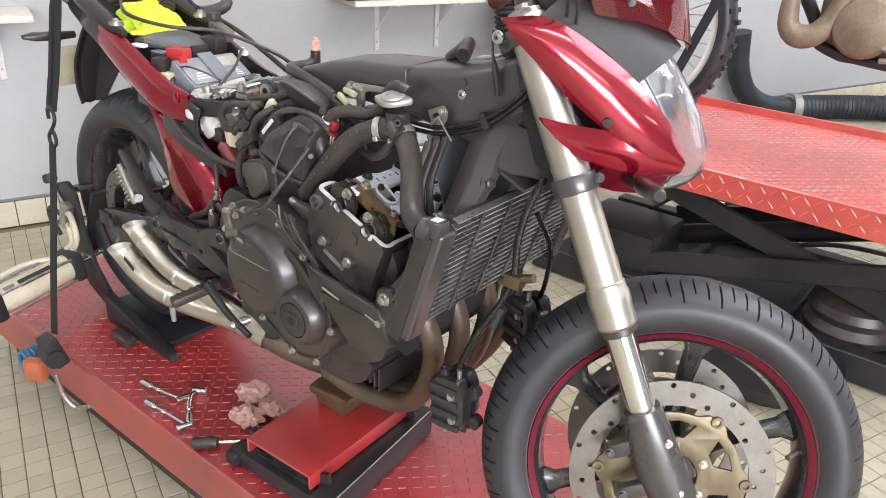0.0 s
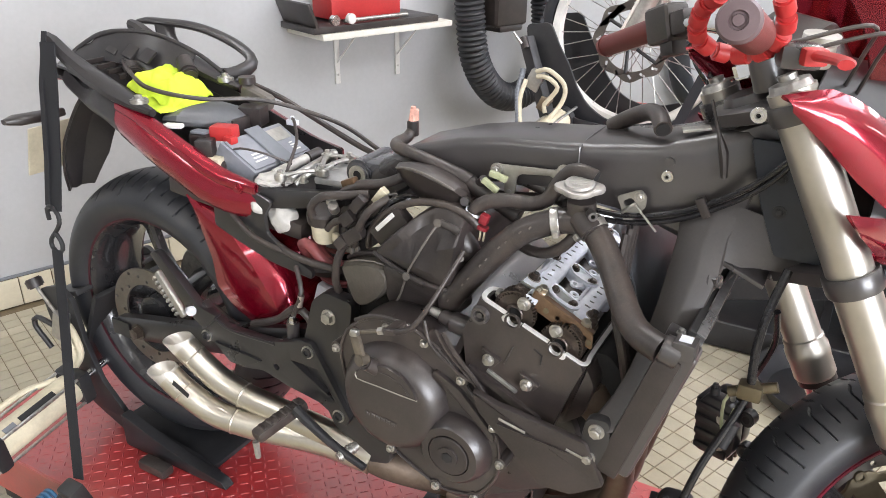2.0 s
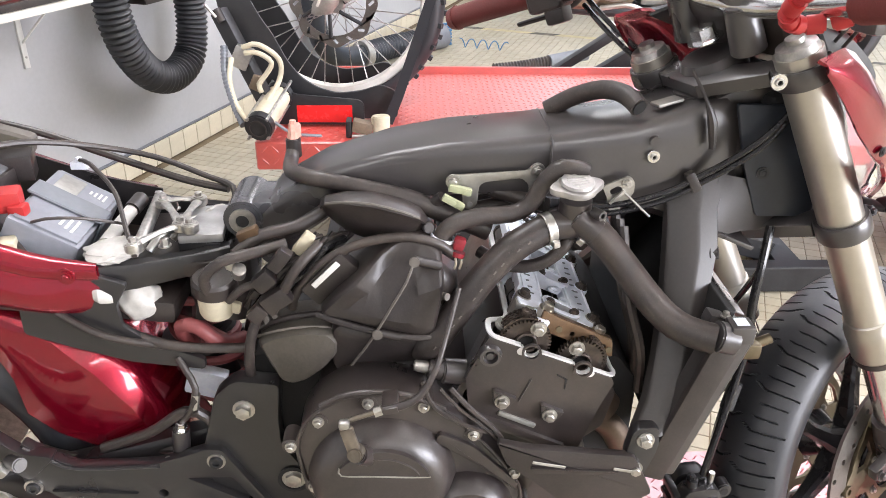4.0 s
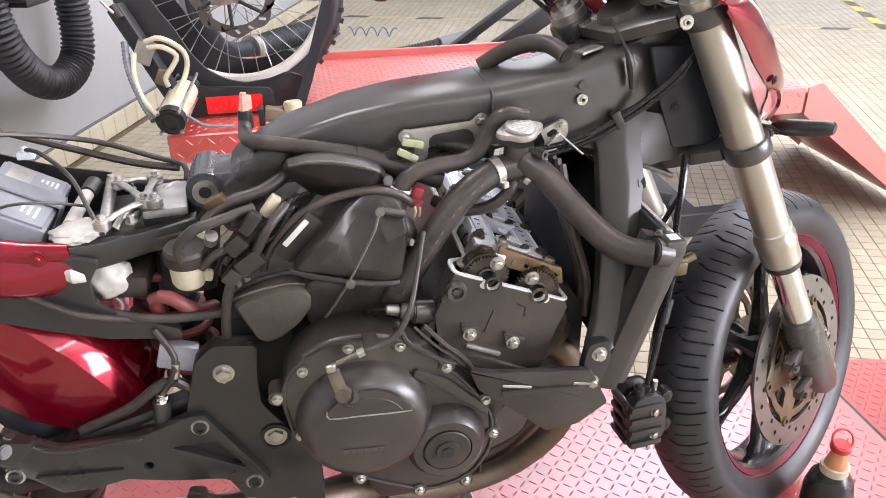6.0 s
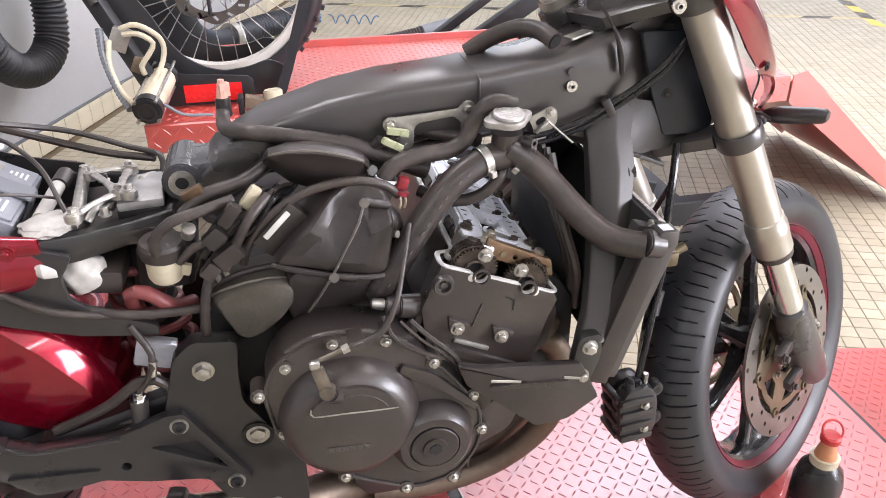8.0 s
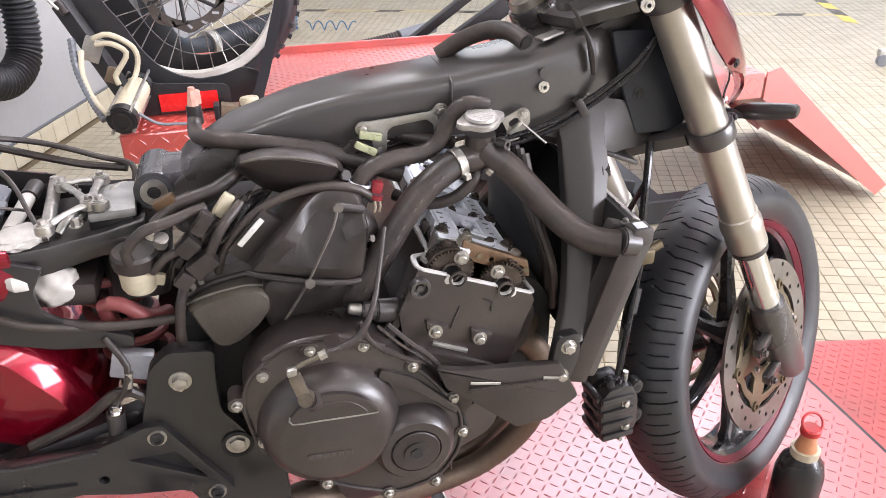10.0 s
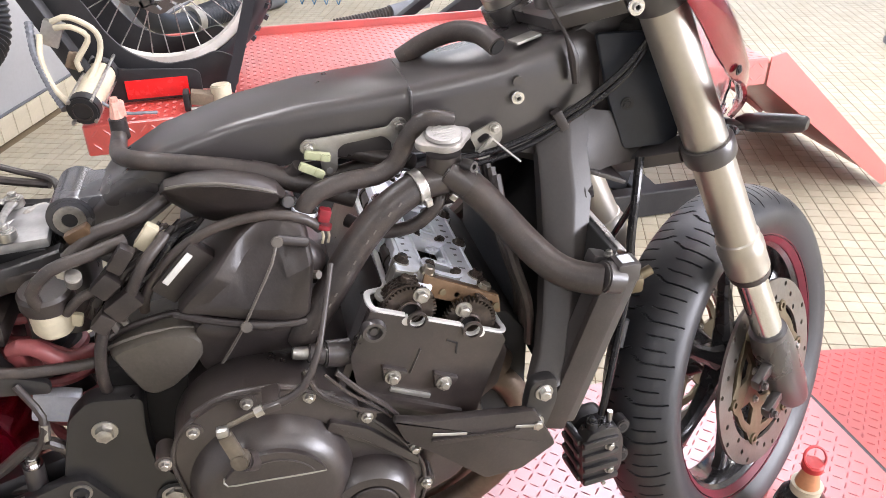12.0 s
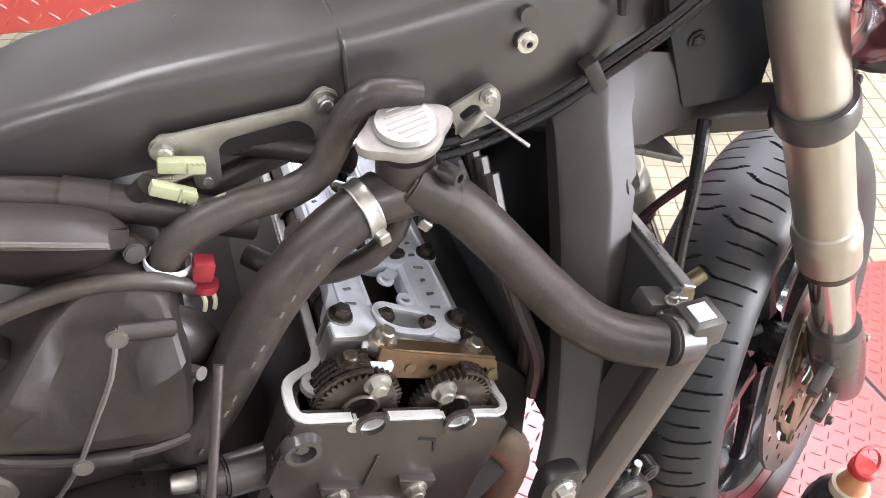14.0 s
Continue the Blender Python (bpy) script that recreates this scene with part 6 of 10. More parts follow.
# long hose with a taped pink connector
lh = part("loom_hose", tube([(0.556, 0.028, 0.948), (0.554, 0.014, 0.938), (0.560, -0.026, 0.940), (0.584, -0.056, 0.944), (0.613, -0.063, 0.941), (0.687, -0.070, 0.926), (0.75, -0.079, 0.905), (0.795, -0.082, 0.886)], [0.0085, 0.009, 0.0095, 0.0098, 0.0098, 0.0110, 0.012, 0.012], n=16), M_RUBBER, bike, "long black taped loom")
part("plug", cyl((0.556, 0.028, 0.938), (0.556, 0.029, 0.962), 0.010, 0.0095, n=12, bev=0.001), M_PLASTIC, lh)
part("pink_connector", add_box(cyl((0.556, 0.029, 0.962), (0.557, 0.029, 0.985), 0.0075, 0.004, n=9), (0.559, 0.029, 0.972), (0.014, 0.009, 0.018), Matrix.Rotation(0.5, 3, 'Z'), 0.002), M_PINK, lh, "pink taped connector")
part("loom_tape", tube([(0.690, -0.0705, 0.925), (0.715, -0.074, 0.9175)], 0.0128, n=14), M_PLASTIC, lh)
for c, r in (((0.760, -0.080, 0.938), 0.22), ((0.752, -0.088, 0.926), 0.52)):
    bm = B()
    add_box(bm, c, (0.027, 0.008, 0.0085), Matrix.Rotation(r, 3, 'Y'), 0.002)
    add_box(bm, Vector(c) + Vector((0.008, -0.0035, -0.0025)), (0.010, 0.003, 0.0065), Matrix.Rotation(r, 3, 'Y'), 0.001)
    for k in range(4):
        add_box(bm, Vector(c) + Matrix.Rotation(r, 3, 'Y') @ Vector((0.004 + 0.003 * k, -0.0042, 0.0)), (0.0012, 0.0012, 0.0070), Matrix.Rotation(r, 3, 'Y'), 0.0)
    part("pale_connector", bm, M_GREEN, lh, "pale green plug connector")
part("connector_sleeve", tube([(0.740, -0.082, 0.930), (0.732, -0.078, 0.922), (0.722, -0.074, 0.918)], [0.0075, 0.0070, 0.0060], n=12), M_PLASTIC, lh)
part("red_connector", add_cyl(box((0.7585, -0.116, 0.887), (0.013, 0.012, 0.015), Matrix.Rotation(0.3, 3, 'Y'), 0.003), (0.7575, -0.1165, 0.877), (0.756, -0.117, 0.872), 0.0085, n=14), M_RED_PLUG, lh, "red coolant sensor plug")
for dx in (-0.003, 0.003):
    part("white_wire", tube([(0.757 + dx, -0.118, 0.872), (0.758 + dx, -0.121, 0.864), (0.756 + dx, -0.120, 0.856)], 0.0016, n=6), M_CREAM, lh)
# side bracket and tank stay on the spine
brk = plate(rounded([(0.745, 0.946), (0.751, 0.953), (0.758, 0.952), (0.838, 0.957), (0.845, 0.965), (0.852, 0.967), (0.858, 0.960), (0.856, 0.945), (0.851, 0.912), (0.843, 0.911), (0.841, 0.940), (0.832, 0.948), (0.789, 0.943), (0.783, 0.938), (0.781, 0.914), (0.774, 0.908), (0.765, 0.911), (0.763, 0.937), (0.749, 0.937)], 0.004), -0.070, -0.066, [], 0.001)
bk = part("tank_bracket", brk, M_ALU_DULL, bike, "bare alloy bracket bolted to the frame")
for x, z in ((0.7525, 0.9445), (0.8500, 0.9585)):
    part("bracket_washer", lathe([(0.004, 0.0), (0.0088, 0.0), (0.0088, 0.002), (0.004, 0.002)], (x, -0.070, z), RIGHT, 20, True), M_ALU_DULL, bk)
    bolt((x, -0.072, z), RIGHT, bk, 0.0072, 0.005)
part("foot_dimple", cyl((0.7725, -0.0695, 0.9150), (0.7725, -0.0712, 0.9150), 0.0034, n=12), M_DULLALLOY, bk)
stay = plate(rounded([(0.926, 0.940), (0.956, 0.954), (0.964, 0.946), (0.964, 0.932), (0.955, 0.920), (0.944, 0.904), (0.934, 0.914), (0.934, 0.924)], 0.004), -0.077, -0.074, [rounded([(0.9345, 0.935), (0.944, 0.9415), (0.950, 0.9385), (0.9485, 0.933), (0.939, 0.9285)], 0.003)], 0.0)
sy = part("wire_stay", stay, M_ALU_DULL, bike, "bare metal stay with a slot")
bolt((0.9555, -0.077, 0.9455), RIGHT, sy, 0.0062, 0.005)
part("stay_pin", cyl((0.950, -0.081, 0.936), (0.983, -0.087, 0.9065), 0.0015, n=8), M_ALU_DULL, sy)
part("stay_fold", tube([(0.936, -0.080, 0.921), (0.945, -0.082, 0.930), (0.952, -0.080, 0.936)], 0.0024, n=8), M_ALU_DULL, sy)
# twin cables up the frame side
for dz in (0.0, 0.010):
    part("throttle_cable", tube([(0.880, -0.075, 0.905 + dz), (0.94, -0.078, 0.907 + dz), (1.00, -0.076, 0.922 + dz), (1.045, -0.074, 0.945 + dz), (1.085, -0.080, 0.975 + dz), (1.112, -0.084, 1.004 + dz), (1.136, -0.080, 1.045)], 0.0036, n=10), M_CABLE, bike, "black throttle cable")
part("cable_clip", box((1.033, -0.073, 0.945), (0.012, 0.012, 0.026), Matrix.Rotation(radians(-30), 3, 'Y'), 0.003), M_PLASTIC, bike)
part("stop_switch", tube([(1.02, -0.05, 1.07), (1.035, -0.068, 1.04), (1.045, -0.07, 1.015), (1.05, -0.07, 0.985)], [0.002, 0.002, 0.006, 0.004], n=8), M_PLASTIC, bike)
part("tank_pipe", tube([(0.875, 0.040, 0.996), (0.905, 0.030, 1.016), (0.935, 0.006, 1.032), (0.955, -0.024, 1.034), (0.966, -0.046, 1.026)], 0.0115, n=16), M_RUBBER, bike, "open rubber pipe end")
# shade in the open pipe end, painted as a dark disc
part("pipe_bore_shade", cyl((0.9655, -0.0448, 1.0264), (0.9668, -0.0476, 1.0252), 0.0088, n=16), M_DARK, bike)

# heat shield between head and radiator, its grey lifted in place of bounced light
part("heat_shield", shell([[(0.935, y, 0.905), (0.950, y, 0.865), (0.972, y, 0.80), (0.985, y, 0.71), (0.975, y, 0.63)] for y in (-0.085, -0.04, 0.0, 0.08, 0.15)], 0.003), M_DULLGREY, bike, "grey heat shield, lightened to stand for bounced light")
for k in range(3):
    part("oil_line", tube([(0.985, -0.135 + 0.02 * k, 0.69), (0.975, -0.15 + 0.02 * k, 0.76), (0.955, -0.14 + 0.02 * k, 0.83), (0.95, -0.10 + 0.02 * k, 0.90)], 0.006, n=8), M_RUBBER, bike, "black rubber line")

# block closing the gap before the engine, its shade put into the colour
part("front_gap_fill", plate(rounded([(0.905, 0.735), (0.955, 0.74), (0.985, 0.70), (0.985, 0.58), (0.94, 0.52), (0.90, 0.54)], 0.012), -0.13, 0.15, [], 0.004), M_DARK, engine, "near-black filler for the shade at the engine front")

# radiator
RA = math.atan2(0.055, 0.178)
RMX = Matrix.Translation((1.024, 0, 0.727)) @ Matrix.Rotation(RA, 4, 'Y')
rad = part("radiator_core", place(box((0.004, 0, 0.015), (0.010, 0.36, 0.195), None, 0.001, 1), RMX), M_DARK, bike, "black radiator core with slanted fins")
for k in range(18):
    z = -0.078 + 0.0112 * k
    part("fin", place(box((0.014, 0.010, z), (0.012, 0.38, 0.0026), Matrix.Rotation(0.15, 3, 'Y'), 0.0006, 1), RMX), M_FIN, rad, raw=True)
for y in (-0.12, -0.05, 0.02, 0.09):
    part("core_stay", place(box((0.021, y, 0.015), (0.002, 0.006, 0.195), None, 0.0005, 1), RMX), M_BLACK_FRAME, rad)
for sg in (-1, 1):
    part("side_tank", place(box((0.004, sg * 0.198, 0.0), (0.040, 0.038, 0.205), None, 0.008, 3), RMX), M_BLACK_FRAME, rad, "black radiator side tank")
part("radiator_cowl", shell([[(1.090, -0.040, 0.882), (1.096, -0.025, 0.895), (1.10, 0.0, 0.91), (1.10, 0.09, 0.90)], [(1.080, -0.048, 0.864), (1.084, -0.030, 0.866), (1.088, 0.0, 0.87), (1.088, 0.10, 0.87)], [(1.070, -0.055, 0.840), (1.072, -0.030, 0.838), (1.075, 0.0, 0.836), (1.075, 0.12, 0.83)]], 0.003), M_TAIL, rad, "black moulded cowl over the radiator")
part("outer_tank", place(box((-0.004, -0.214, -0.01), (0.030, 0.012, 0.20), None, 0.004), RMX), M_PLASTIC, rad)
part("hose_spout", cyl((1.034, -0.210, 0.821), (1.056, -0.209, 0.815), 0.0175, n=20, bev=0.002), M_BLACK_FRAME, rad)
part("spout_label", box((1.060, -0.208, 0.826), (0.026, 0.026, 0.022), None, 0.003), M_BLACK_FRAME, rad)
part("spout_patch", box((1.060, -0.208, 0.8378), (0.014, 0.015, 0.001), None, 0.0003, 1), M_ALU, rad)
for y in (-0.18, 0.18):
    part("mount_ear", place(box((-0.012, y, 0.098), (0.02, 0.02, 0.016), None, 0.003), RMX), M_BLACK_FRAME, rad)
bolt((1.05, -0.19, 0.833), (0, 0, 1), rad, 0.005, 0.006)
bolt((1.060, -0.095, 0.862), (0.9, -0.3, 0.2), bike, 0.012, 0.010, M_BLACK_FRAME)
part("guard_bracket", box((1.085, -0.06, 0.875), (0.07, 0.05, 0.006), Matrix.Rotation(0.4, 3, 'Y'), 0.002), M_BLACK_FRAME, bike)

# airbox and the covers beside it
def lump(sections, parent_of, material, name, label="", n=16, power=2.6):
    """A rounded body through sections of (centre, half width along a, half width along b, a, b)."""
    loops = []
    for c, ra, rb, a, b in sections:
        c, a, b = Vector(c), Vector(a), Vector(b)
        ring = []
        for k in range(n):
            t = 2 * math.pi * k / n
            ct, s = math.cos(t), math.sin(t)
            ring.append(c + a * (ra * math.copysign(abs(ct) ** (2 / power), ct)) + b * (rb * math.copysign(abs(s) ** (2 / power), s)))
        loops.append(ring)
    return part(name, rings(B(), loops), material, parent_of, label)


YV, ZV, XV = Vector((0, 1, 0)), Vector((0, 0, 1)), Vector((1, 0, 0))
air = part("airbox", plate(rounded([(0.606, 0.806), (0.648, 0.850), (0.677, 0.878), (0.712, 0.885), (0.732, 0.870), (0.734, 0.846), (0.716, 0.788), (0.714, 0.747), (0.710, 0.716), (0.690, 0.704), (0.640, 0.706), (0.616, 0.740), (0.612, 0.780)], 0.010), -0.115, 0.10, [], 0.006), M_PLASTIC, bike, "dusty black plastic airbox")


def pillow(outline, layers, lean, centre, name, parent_of, material, label=""):
    """A bulging moulding: one outline in x and z drawn out along y in shrinking layers. lean(x, z): how far a place sits back."""
    cx, cz = centre
    loops = []
    for yy, sc in layers:
        loops.append([Vector((cx + (x - cx) * sc, yy + lean(x, z), cz + (z - cz) * sc)) for x, z in outline])
    return part(name, rings(B(), loops), material, parent_of, label)


upper_out = rounded([(0.596, 0.814), (0.618, 0.838), (0.644, 0.862), (0.668, 0.885), (0.690, 0.898), (0.716, 0.898), (0.738, 0.884), (0.741, 0.850), (0.731, 0.792), (0.712, 0.791), (0.664, 0.801), (0.628, 0.809)], 0.008, 5)
pillow(upper_out, ((-0.095, 1.0), (-0.140, 1.0), (-0.152, 0.99), (-0.159, 0.965), (-0.163, 0.92), (-0.1655, 0.80), (-0.1665, 0.55)), lambda x, z: 0.95 * max(0.0, z - 0.858) + 0.16 * max(0.0, 0.664 - x), (0.676, 0.838), "upper_shell", air, M_PLASTIC)
part("shell_lip", tube([(0.596, -0.146, 0.812), (0.626, -0.157, 0.8065), (0.664, -0.164, 0.799), (0.704, -0.163, 0.7905), (0.730, -0.156, 0.787)], 0.0042, n=10), M_PLASTIC, air)
lower_out = rounded([(0.612, 0.804), (0.664, 0.798), (0.726, 0.788), (0.724, 0.745), (0.714, 0.708), (0.676, 0.696), (0.622, 0.704), (0.606, 0.735)], 0.016, 5)
pillow(lower_out, ((-0.095, 1.0), (-0.138, 1.0), (-0.147, 0.985), (-0.152, 0.95), (-0.1545, 0.86), (-0.1555, 0.6)), lambda x, z: 0.22 * max(0.0, 0.800 - z), (0.668, 0.752), "lower_shell", air, M_PLASTIC)
part("seam_strip", tube([(0.707, -0.150, 0.884), (0.699, -0.1655, 0.866), (0.682, -0.1675, 0.835), (0.665, -0.1675, 0.803), (0.645, -0.152, 0.762), (0.622, -0.139, 0.722)], 0.0017, n=6), M_DUST_GLINT, air, "worn pale seam")
for p, q in (((0.706, -0.150, 0.884), (0.737, -0.146, 0.874)), ((0.664, -0.165, 0.799), (0.692, -0.165, 0.792)), ((0.620, -0.140, 0.720), (0.644, -0.143, 0.713))):
    part("cover_peg", cyl(p, q, 0.0054, n=14, bev=0.0012), M_PLASTIC, air, "dusty clip peg")
    part("peg_eye", cyl(Vector(p) + Vector((0.001, -0.004, 0)), Vector(p) + Vector((0.001, -0.0065, 0.0005)), 0.0062, n=14, bev=0.001), M_DUST_GLINT, air)
part("duct_tube", tube([(0.722, -0.128, 0.862), (0.736, -0.125, 0.845), (0.742, -0.115, 0.82)], [0.016, 0.018, 0.016], n=16), M_PLASTIC, air)
part("side_clip", cyl((0.738, -0.150, 0.838), (0.744, -0.156, 0.840), 0.0045, n=10), M_DUST_GLINT, air)
lid_rows = []
for x, zt, zb, yo, yi in ((0.599, 0.927, 0.919, -0.088, -0.080), (0.606, 0.936, 0.904, -0.101, -0.076), (0.628, 0.942, 0.886, -0.113, -0.078), (0.660, 0.942, 0.876, -0.121, -0.080), (0.695, 0.934, 0.882, -0.124, -0.084), (0.714, 0.925, 0.892, -0.119, -0.086), (0.722, 0.913, 0.899, -0.105, -0.088)):
    zr = zt - 0.007
    lid_rows.append([Vector((x, yi, zt - 0.006)), Vector((x, (yo + yi) / 2, zt - 0.001)), Vector((x, yo + 0.010, zt - 0.001)), Vector((x, yo + 0.002, zt - 0.004)), Vector((x, yo, zr)), Vector((x, yo + 0.003, zr - 0.004)), Vector((x, yo + 0.007, (zr + zb) / 2 + 0.008)), Vector((x, yo + 0.016, (zr + zb) / 2 - 0.008)), Vector((x, yo + 0.032, zb)), Vector((x, yi, zb))])
part("intake_lid", rings(B(), lid_rows), M_PLASTIC, air, "black intake lid with a pale ridge")
# pale tube paints the highlight along the lid's ridge
part("lid_ridge_highlight", tube([(0.607, -0.1005, 0.930), (0.630, -0.1125, 0.937), (0.660, -0.1200, 0.938), (0.694, -0.1228, 0.930), (0.713, -0.1180, 0.920)], 0.0018, n=6), M_DUST_GLINT, air, "ridge with its highlight painted pale")
part("lid_ear", box((0.722, -0.098, 0.900), (0.018, 0.012, 0.012), Matrix.Rotation(0.5, 3, 'Y'), 0.003), M_PLASTIC, air)
part("lid_screw", cyl((0.721, -0.100, 0.902), (0.724, -0.111, 0.904), 0.0065, n=14, bev=0.001), M_BLACK_FRAME, air)
duct_out = rounded([(0.519, 0.764), (0.532, 0.773), (0.560, 0.784), (0.590, 0.791), (0.610, 0.790), (0.621, 0.779), (0.617, 0.757), (0.602, 0.735), (0.577, 0.713), (0.557, 0.704), (0.544, 0.708), (0.530, 0.736)], 0.006, 4)
sdu = pillow(duct_out, ((-0.060, 0.96), (-0.112, 1.0), (-0.124, 0.99), (-0.130, 0.955), (-0.134, 0.88), (-0.1355, 0.6)), lambda x, z: -0.14 * (x - 0.52) - 0.10 * max(0.0, z - 0.745), (0.574, 0.752), "side_duct", bike, M_DUCT, "dusty black side duct cover")
part("duct_lip", tube([(0.520, -0.119, 0.764), (0.533, -0.125, 0.7725), (0.560, -0.1315, 0.783), (0.590, -0.137, 0.789), (0.609, -0.139, 0.788), (0.619, -0.137, 0.778)], 0.0026, n=6), M_DUST_GLINT, sdu, "dusty duct lip")
part("duct_flange", tube([(0.520, -0.108, 0.769), (0.533, -0.112, 0.7785), (0.560, -0.117, 0.790), (0.590, -0.121, 0.797), (0.606, -0.122, 0.797)], 0.0042, n=8), M_PLASTIC, sdu)
for x in (0.530, 0.541):
    part("flange_tab", box((x, -0.112, 0.783 + 0.35 * (x - 0.53)), (0.007, 0.006, 0.014), Matrix.Rotation(-0.3, 3, 'Y'), 0.0015), M_DUST_GLINT, sdu)
for pts, r in (([(0.562, -0.112, 0.800), (0.570, -0.120, 0.826), (0.598, -0.122, 0.862), (0.634, -0.123, 0.886), (0.668, -0.124, 0.897), (0.705, -0.124, 0.899), (0.738, -0.122, 0.888), (0.752, -0.116, 0.872)], 0.0055),
               ([(0.50, -0.10, 0.865), (0.53, -0.09, 0.885), (0.57, -0.08, 0.892), (0.61, -0.06, 0.91)], 0.008),
               ([(0.47, -0.125, 0.83), (0.468, -0.13, 0.85), (0.49, -0.13, 0.872), (0.525, -0.12, 0.878), (0.56, -0.105, 0.882)], 0.0065),
               ([(0.49, -0.12, 0.815), (0.51, -0.125, 0.835), (0.535, -0.12, 0.842), (0.56, -0.11, 0.86)], 0.0050),
               ([(0.54, -0.12, 0.80), (0.555, -0.13, 0.83), (0.575, -0.13, 0.865), (0.60, -0.11, 0.885)], 0.0060),
               ([(0.505, -0.115, 0.70), (0.508, -0.13, 0.735), (0.515, -0.13, 0.775), (0.53, -0.12, 0.81)], 0.0062),
               ([(0.36, -0.11, 0.765), (0.42, -0.12, 0.752), (0.48, -0.12, 0.748), (0.515, -0.12, 0.75)], 0.006),
               ([(0.29, -0.12, 0.80), (0.34, -0.13, 0.775), (0.39, -0.12, 0.755), (0.43, -0.11, 0.74)], 0.0045)):
    part("wiring_loom", tube(pts, r, n=16), M_RUBBER, bike, "black wiring loom")
for c, rot, s in (((0.555, -0.125, 0.872), 0.9, (0.030, 0.014, 0.016)), ((0.535, -0.125, 0.845), 0.7, (0.026, 0.016, 0.020)), ((0.548, -0.128, 0.822), 0.6, (0.034, 0.018, 0.022)), ((0.525, -0.13, 0.805), 0.8, (0.022, 0.016, 0.018))):
    part("plug_block", box(c, s, Matrix.Rotation(-rot, 3, 'Y'), 0.003), M_PLASTIC, bike, "black loom plug")
part("white_plug", box((0.580, -0.104, 0.882), (0.030, 0.012, 0.014), Matrix.Rotation(-0.9, 3, 'Y'), 0.003), M_CREAM, bike, "cream loom plug")
part("white_card", box((0.6065, -0.1335, 0.8565), (0.042, 0.003, 0.007), Matrix.Rotation(-0.79, 3, 'Y'), 0.001), M_WHITE, bike, "white label on the loom")
part("coil_pack", box((0.610, -0.121, 0.848), (0.068, 0.02, 0.030), Matrix.Rotation(-0.79, 3, 'Y'), 0.004), M_PLASTIC, bike)
part("rust_joint", box((0.515, -0.09, 0.888), (0.026, 0.014, 0.012), Matrix.Rotation(-0.4, 3, 'Y'), 0.003), M_RUST, bike, "rusty wire joint")
bolt((0.498, -0.115, 0.862), RIGHT, bike, 0.008, 0.008)

# thin wires and taped joints in front of the airbox
rngw = random.Random(31)
for k in range(12):
    off = 0.0055 * k
    yb = -0.092 - 0.004 * (k % 5)
    sag = rngw.uniform(-0.008, 0.008)
    pts = [(0.498 + off * 0.8, yb, 0.790 + off * 0.2), (0.510 + off, yb - 0.008, 0.818 + off * 0.25 + sag), (0.535 + off, yb - 0.012, 0.845 + off * 0.25 - sag), (0.562 + off * 0.9, yb - 0.006, 0.868 + off * 0.2 + sag), (0.592 + off * 0.7, yb + 0.012, 0.884)]
    part("thin_wire", tube(pts, rngw.choice((0.0020, 0.0028, 0.0036, 0.0045)), n=8), rngw.choice((M_CABLE, M_RUBBER, M_RUBBER, M_PLASTIC)), bike)
for k in range(7):
    c = (0.520 + 0.011 * k, -0.114 - 0.003 * (k % 3), 0.820 + 0.008 * k + 0.004 * (k % 2))
    part("wire_joint", box(c, (0.013, 0.008, 0.009), Matrix.Rotation(-0.9 + 0.3 * (k % 3), 3, 'Y'), 0.002), (M_PLASTIC, M_BLACK_ENGINE, M_PLASTIC, M_DUST_GLINT)[k % 4], bike)
part("chrome_stub", cyl((0.505, -0.118, 0.848), (0.509, -0.128, 0.862), 0.008, n=14, bev=0.001), M_STEEL, bike)

# fluid pot, bag, shock
pot = part("fluid_pot", lathe([(0.0, 0.0), (0.018, 0.0), (0.021, 0.006), (0.022, 0.034), (0.0, 0.034)], (0.470, -0.100, 0.786), (0.05, -0.1, 1), 28), M_CREAM, bike, "cream brake fluid pot with a black lid")
part("pot_lid", lathe([(0.0, 0.034), (0.026, 0.034), (0.027, 0.038), (0.027, 0.050), (0.024, 0.054), (0.0, 0.055)], (0.470, -0.100, 0.786), (0.05, -0.1, 1), 28), M_PLASTIC, pot)
part("pot_ear", box((0.489, -0.106, 0.799), (0.024, 0.008, 0.016), Matrix.Rotation(0.3, 3, 'Y'), 0.004), M_CREAM, pot)


def crumple(c, size, seed, cuts=3, rough=0.35):
    bm = B()
    bmesh.ops.create_icosphere(bm, subdivisions=cuts, radius=1.0)
    rng = random.Random(seed)
    off = Vector((rng.uniform(0, 9), rng.uniform(0, 9), rng.uniform(0, 9)))
    for v in bm.verts:
        k = 1 + rough * (noise.noise(v.co * 2.1 + off) + 0.6 * abs(noise.noise(v.co * 4.3 + off)) - 0.3)
        v.co = Vector((v.co.x * size[0] * k, v.co.y * size[1] * k, v.co.z * size[2] * k)) + Vector(c)
    return bm


part("wrapped_plug", crumple((0.374, -0.088, 0.798), (0.030, 0.020, 0.027), 3, 4, 0.13), M_BAG, bike, "white plastic bag over a plug")
for k in range(2):
    part("red_hose", tube([(0.425, -0.07 - 0.02 * k, 0.72 + 0.02 * k), (0.425, -0.085 - 0.02 * k, 0.755 + 0.015 * k), (0.445, -0.09 - 0.02 * k, 0.758 + 0.015 * k), (0.470, -0.085 - 0.02 * k, 0.735 + 0.012 * k), (0.49, -0.07, 0.73)], 0.009, n=12), M_RED_HOSE, bike, "faded red rubber hose")
